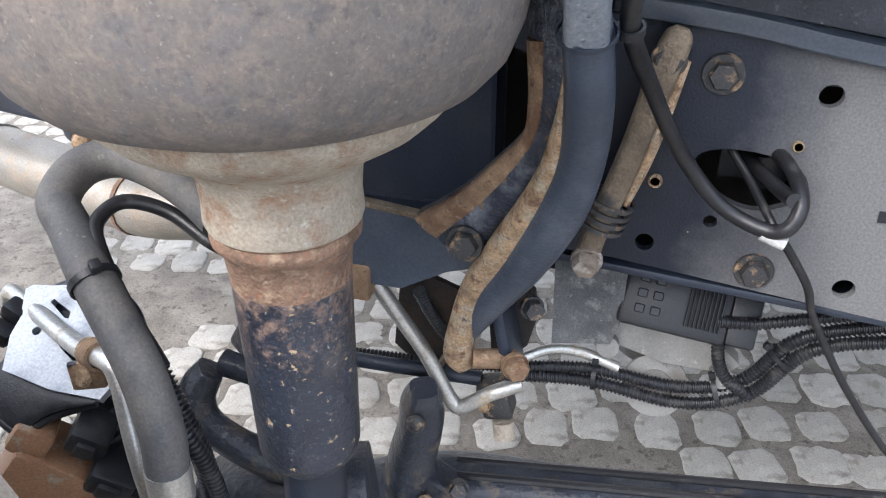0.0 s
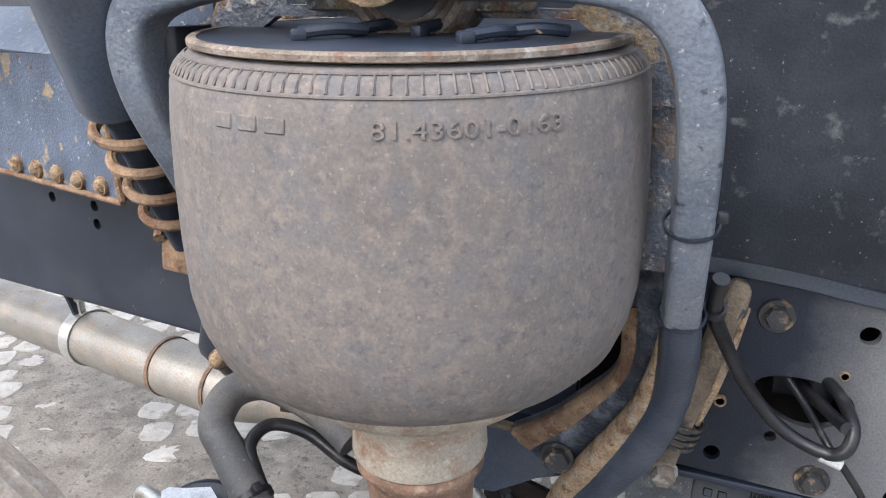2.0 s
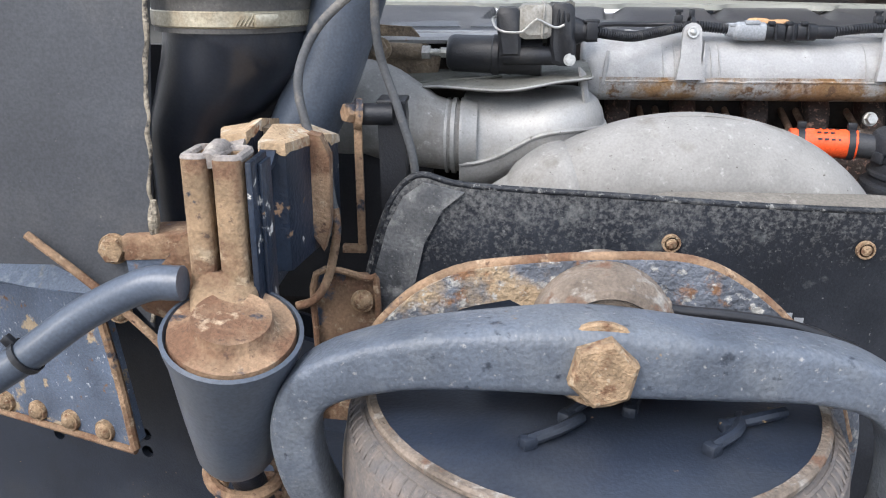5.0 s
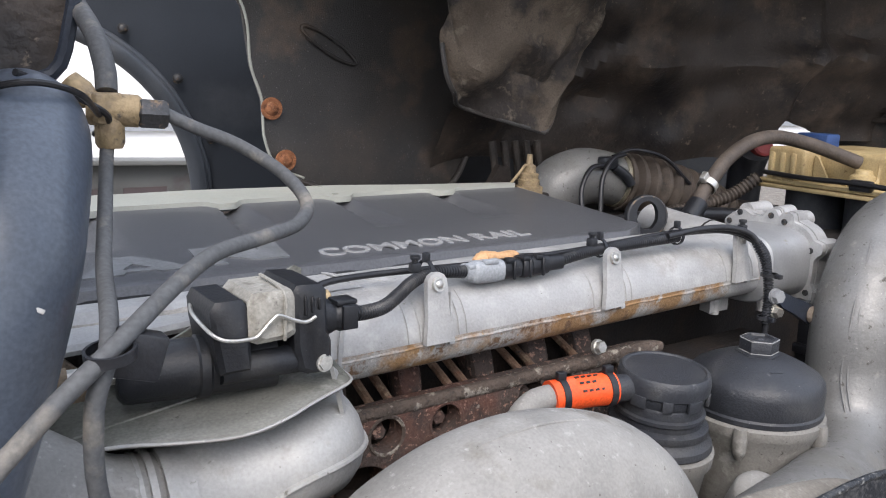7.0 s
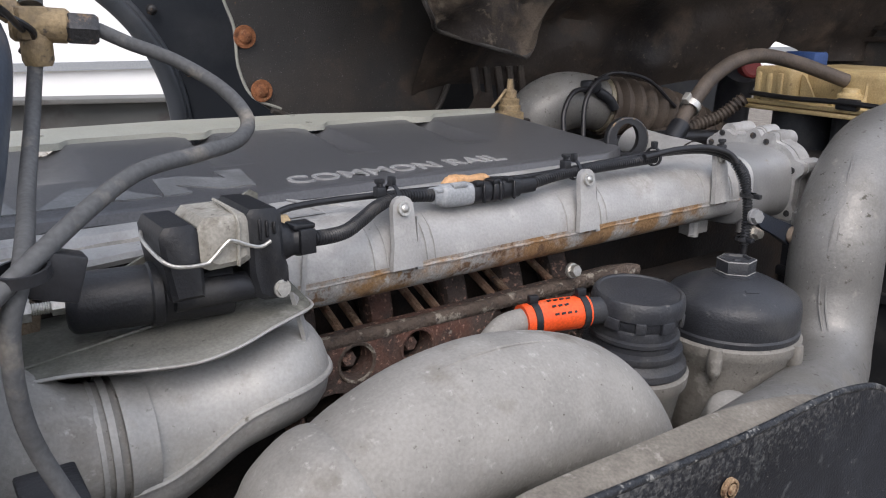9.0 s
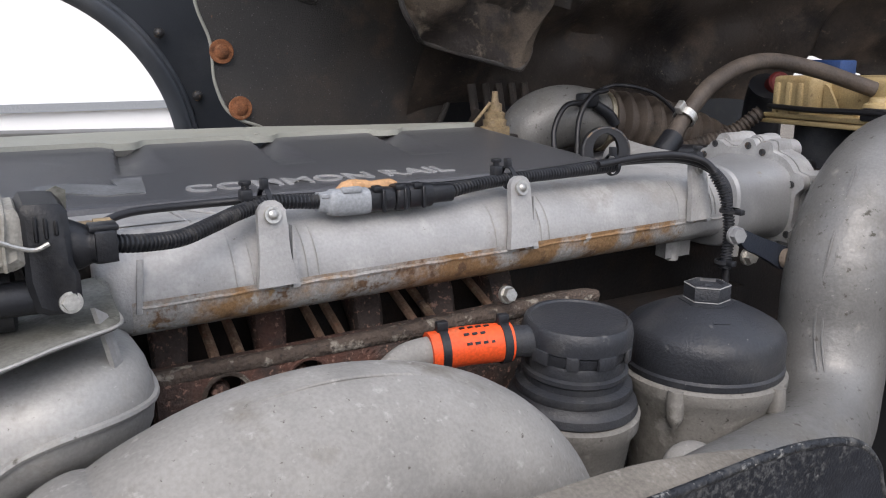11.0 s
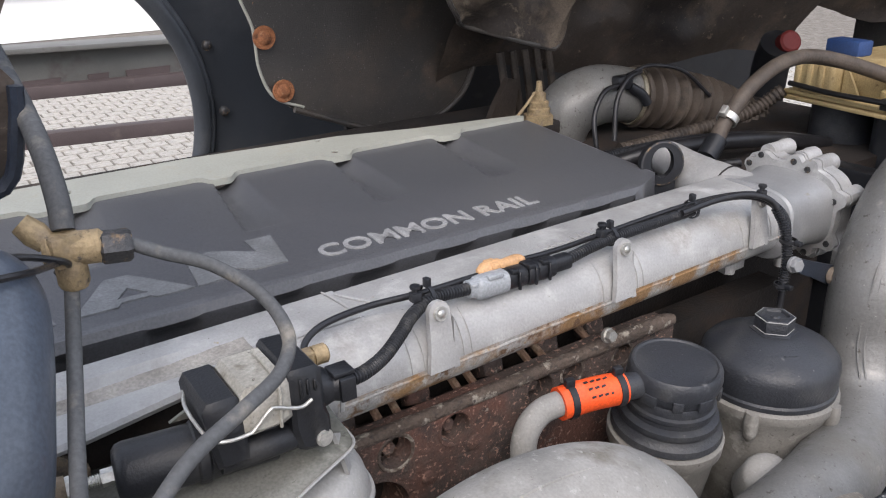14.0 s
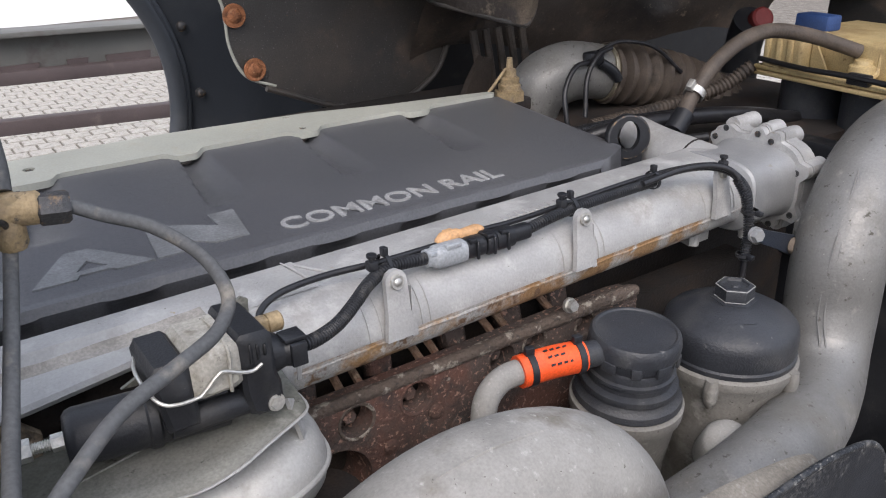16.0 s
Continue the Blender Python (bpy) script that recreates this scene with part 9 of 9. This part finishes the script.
# bulged corner sheet hanging before the tunnel
bm = bmesh.new()
LOW = [(0.80, 1.58), (0.82, 1.49), (0.87, 1.448), (0.93, 1.425), (1.00, 1.402), (1.075, 1.380), (1.092, 1.380), (1.105, 1.392), (1.15, 1.445), (1.20, 1.505), (1.28, 1.60)]
rows = []
for k in range(31):
    v = k / 30
    rows.append([bm.verts.new((q.x + 0.03 * v, 1.545 + 0.03 * (q.x - 1.05) - 0.10 * math.sin(v * 2.0) + 0.25 * abs(q.x - 1.04) ** 1.5 + 0.07 * noise.noise((q.x * 6, v * 5, 1.0)) + 0.03 * noise.noise((q.x * 14, v * 12, 3.0)) + 0.010 * noise.noise((q.x * 40, v * 30, 7.0)), q.y + (1.98 - q.y) * v)) for q in spline([(x, z, 0) for x, z in LOW], 4)])
for a, b in zip(rows, rows[1:]):
    for k in range(len(a) - 1):
        bm.faces.new((a[k], a[k + 1], b[k + 1], b[k]))
edge = [tuple(v.co) for v in rows[0]]
part("corner_sheet", bm, M_TUNNEL, tn, "dry-mud coated pressed corner")
cable(tn, [(x, y + 0.004, z) for x, y, z in edge[::3]], 0.006, M_DARKSHEET, "sheet_edge", n=8, sub=3)
# unseen slab added overhead in the cab's place to keep skylight off the bay
bm = bmesh.new()
plate(bm, [(0.55, 0.95), (3.0, 0.70), (3.0, 2.3), (0.2, 2.3), (0.2, 1.6)], 0.03, Matrix.Translation((0, 0, 1.98)) @ Matrix.Rotation(radians(3), 4, "Y"))
part("cab_light_block", bm, M_DARKSHEET, tn)
bm = bmesh.new()
box(bm, (2.05, 0.02, 1.6), Matrix.Translation((1.925, 2.25, 1.0)))
part("dark_back", bm, M_PLASTIC, tn)
bm = bmesh.new()
box(bm, (0.02, 1.05, 1.1), Matrix.Translation((2.41, 1.03, 1.06)))
part("front_panel", bm, M_DARKSHEET, tn)
for z in (1.447, 1.413):
    bm = bmesh.new()
    box(bm, (0.02, 0.95, 0.016), Matrix.Translation((2.385, 1.075, z)), 0.003)
    part("cross_rail", bm, M_BROWNSHEET, tn)
bm = bmesh.new()
for k in range(5):
    tube(bm, [(1.13 + 0.04 * k, 1.74, 1.17), (1.11 + 0.04 * k, 1.73, 1.25), (1.10 + 0.04 * k, 1.74, 1.34)], 0.011, n=8, sub=3)
part("hose_bundle", bm, M_BROWNHOSE, tn)
bm = bmesh.new()
plate(bm, [(1.0, 1.10), (1.11, 1.10), (1.135, 1.27), (1.10, 1.28), (1.06, 1.22)], 0.02, wall_at(1.70))
part("stay", bm, M_BROWNSHEET, tn)

# ---- far mudguard arch ----
ACX, ACZ, AR = 0.05, 1.08, 0.58
fa = thing("far_wheel_arch", (0.6, 2.8, 0.9), "black plastic wheel arch on the far side of the truck", "wheel arch")
ARC = [(ACX + AR * math.cos(a), ACZ + AR * math.sin(a)) for a in [radians(-35 + 165 * k / 40) for k in range(41)]]
ARC = [(ACX + AR * 0.80, -0.53), (ACX + AR * 0.81, 0.2)] + ARC
bm = bmesh.new()
tube(bm, [(x, 2.78, z) for x, z in ARC], 0.030, n=14, sub=2)
part("lip", bm, M_ARCH, fa)
bm = bmesh.new()
tube(bm, [(ACX + (x - ACX) * 1.05, 2.79, ACZ + (z - ACZ) * 1.05) for x, z in ARC], 0.018, n=10, sub=2)
part("bead", bm, M_ARCH, fa)
bm = bmesh.new()
plate(bm, ARC[::-1] + [(1.6, -0.53), (1.6, 2.6), (-1.4, 2.6), (-1.4, ARC[-1][1])], 0.02, wall_at(2.80))
part("liner", bm, M_LINER, fa)
for a in (-22, -2, 18, 38, 58, 78, 98):
    bolt(fa, (ACX + AR * 1.13 * math.cos(radians(a)), 2.776, ACZ + AR * 1.13 * math.sin(radians(a))), (0, -1, 0), 0.026, 0.014, M_BOLTDARK, 0.018, dome=True)

# ---- yard beyond ----
PLACE = Matrix()
tr = thing("parked_trailer_chassis", (0, 4.2, 0.0), "dark brown trailer chassis rail parked across the yard", "trailer")
bm = bmesh.new()
box(bm, (9.0, 0.08, 0.19), Matrix.Translation((-1.0, 4.2, 0.965)) @ Matrix.Rotation(radians(1.5), 4, "Y"), 0.006)
part("rail", bm, M_BEAMTOP, tr)
bm = bmesh.new()
box(bm, (9.0, 0.16, 0.06), Matrix.Translation((-1.0, 4.17, 0.885)) @ Matrix.Rotation(radians(1.5), 4, "Y"), 0.005)
part("lower_flange", bm, M_FARSTEEL, tr, "red-brown lower flange")
bm = bmesh.new()
box(bm, (9.0, 0.20, 0.025), Matrix.Translation((-1.0, 4.17, 1.08)) @ Matrix.Rotation(radians(1.5), 4, "Y"), 0.005)
part("top_flange", bm, M_BEAMTOP, tr, "pale grey-green flange")
bm = bmesh.new()
box(bm, (9.0, 0.08, 0.07), Matrix.Translation((-1.0, 4.2, 0.665)) @ Matrix.Rotation(radians(2.5), 4, "Y"), 0.006)
part("side_guard", bm, M_FARSTEEL, tr)
for x in (-2.2, -0.9, 1.25, 2.4):
    bm = bmesh.new()
    box(bm, (0.08, 0.08, 0.92), Matrix.Translation((x, 4.22, 0.455)), 0.01)
    part("stand", bm, M_FARSTEEL, tr)
for x, w in ((-0.62, 0.20), (-0.22, 0.12), (0.30, 0.30), (0.62, 0.10), (0.86, 0.22), (1.3, 0.16)):
    bm = bmesh.new()
    plate(bm, [(x - w / 2, 0.90), (x + w / 2, 0.90), (x + w / 2 - 0.01, 0.845), (x + w * 0.30, 0.84), (x + w * 0.22, 0.815), (x + w * 0.05, 0.815), (x, 0.862), (x - w * 0.3, 0.866), (x - w * 0.36, 0.835), (x - w / 2, 0.84)], 0.07, wall_at(4.15))
    part("hanger", bm, M_FARSTEEL, tr)
fb = thing("white_hall", (-2, 13.5, 0), "bright white hall behind the yard", "building")
bm = bmesh.new()
box(bm, (60, 1.0, 9), Matrix.Translation((-2, 13.5, 4.5)))
part("wall", bm, M_FARWALL, fb)
bm = bmesh.new()
box(bm, (60, 0.1, 0.12), Matrix.Translation((-2, 12.95, 0.70)))
part("ledge", bm, M_GREYPLASTIC, fb)

# ---- cobbles ----
rng = random.Random(4)
variants = []
for v in range(14):
    bm = bmesh.new()
    hw = [0.0470 + rng.uniform(-0.006, 0.004) for _ in range(2)]
    base = []
    for k in range(16):
        a = 2 * math.pi * k / 16 + math.pi / 16
        c, s = math.cos(a), math.sin(a)
        q = 1 / (abs(c) ** 6 + abs(s) ** 6) ** (1 / 6)
        base.append((hw[0] * c * q * rng.uniform(0.91, 1.05), hw[1] * s * q * rng.uniform(0.91, 1.05)))
    rings = []
    for sc, zz in ((1.02, -0.03), (1.0, -0.005), (0.975, -0.001), (0.90, 0.0006), (0.4, 0.0016)):
        rings.append([bm.verts.new((x * sc, y * sc, zz + rng.uniform(-0.0009, 0.0009))) for x, y in base])
    for a, b in zip(rings, rings[1:]):
        for k in range(16):
            bm.faces.new((a[k], a[(k + 1) % 16], b[(k + 1) % 16], b[k]))
    bm.faces.new(rings[-1])
    me = bpy.data.meshes.new("cobble")
    bm.to_mesh(me)
    bm.free()
    me.materials.append(M_STONE)
    me.polygons.foreach_set("use_smooth", [True] * len(me.polygons))
    variants.append(me)
PITCH = 0.103
GT = 0.28
near, rest = [], []
for j in range(-24, 40):
    for i in range(-32, 34):
        u = (i + (0.5 if j % 2 else 0.0)) * PITCH + rng.uniform(-0.012, 0.012)
        w = j * PITCH + rng.uniform(-0.012, 0.012)
        x, y = u * math.cos(GT) - w * math.sin(GT), u * math.sin(GT) + w * math.cos(GT)
        if rng.random() < 0.03:
            continue
        sink = max(0.0, noise.noise((x * 2.1, y * 2.1, 4.0)) + (0.02 if x < -0.35 else -0.14)) * 0.03
        m = Matrix.Translation((x, y, rng.uniform(-0.0095, -0.004) - sink)) @ Matrix.Rotation(GT + rng.uniform(-0.16, 0.16), 4, "Z") @ Matrix.Rotation(rng.uniform(-0.04, 0.04), 4, "X")
        k = rng.randrange(14)
        if -1.0 < x < 0.72 and 0.30 < y < 1.75:
            near.append((m, k))
        else:
            rest.append((m, k))
for m, k in near[:300]:
    ob = new("cobble", variants[k])
    ob.matrix_world = m
    ob.parent = ground
bm = bmesh.new()
vs, fs = [], []
for m, k in rest + near[300:]:
    o = len(vs)
    me = variants[k]
    vs += [tuple(m @ v.co) for v in me.vertices]
    fs += [tuple(o + q for q in p.vertices) for p in me.polygons]
me = bpy.data.meshes.new("cobbles_beyond")
me.from_pydata(vs, [], fs)
me.materials.append(M_STONE)
ob = new("cobbles_beyond", me)
ob.parent = ground
tagged(ob, kind="stuff")
bm.free()
# paving of the far yard
vs, fs = [], []
for j in range(54):
    for i in range(70):
        x, y = -3.0 + i * 0.16 + (0.08 if j % 2 else 0), 3.9 + j * 0.16
        o = len(vs)
        h = 0.078
        vs += [(x - h, y - h, -0.03), (x + h, y - h, -0.03), (x + h, y + h, -0.03), (x - h, y + h, -0.03), (x - h * .9, y - h * .9, 0), (x + h * .9, y - h * .9, 0), (x + h * .9, y + h * .9, 0), (x - h * .9, y + h * .9, 0)]
        fs += [(o + 4, o + 5, o + 6, o + 7), (o, o + 1, o + 5, o + 4), (o + 1, o + 2, o + 6, o + 5), (o + 2, o + 3, o + 7, o + 6), (o + 3, o, o + 4, o + 7)]
me = bpy.data.meshes.new("far_paving")
me.from_pydata(vs, [], fs)
me.materials.append(M_STONE)
ob = new("far_paving", me)
ob.parent = ground
tagged(ob, kind="stuff")
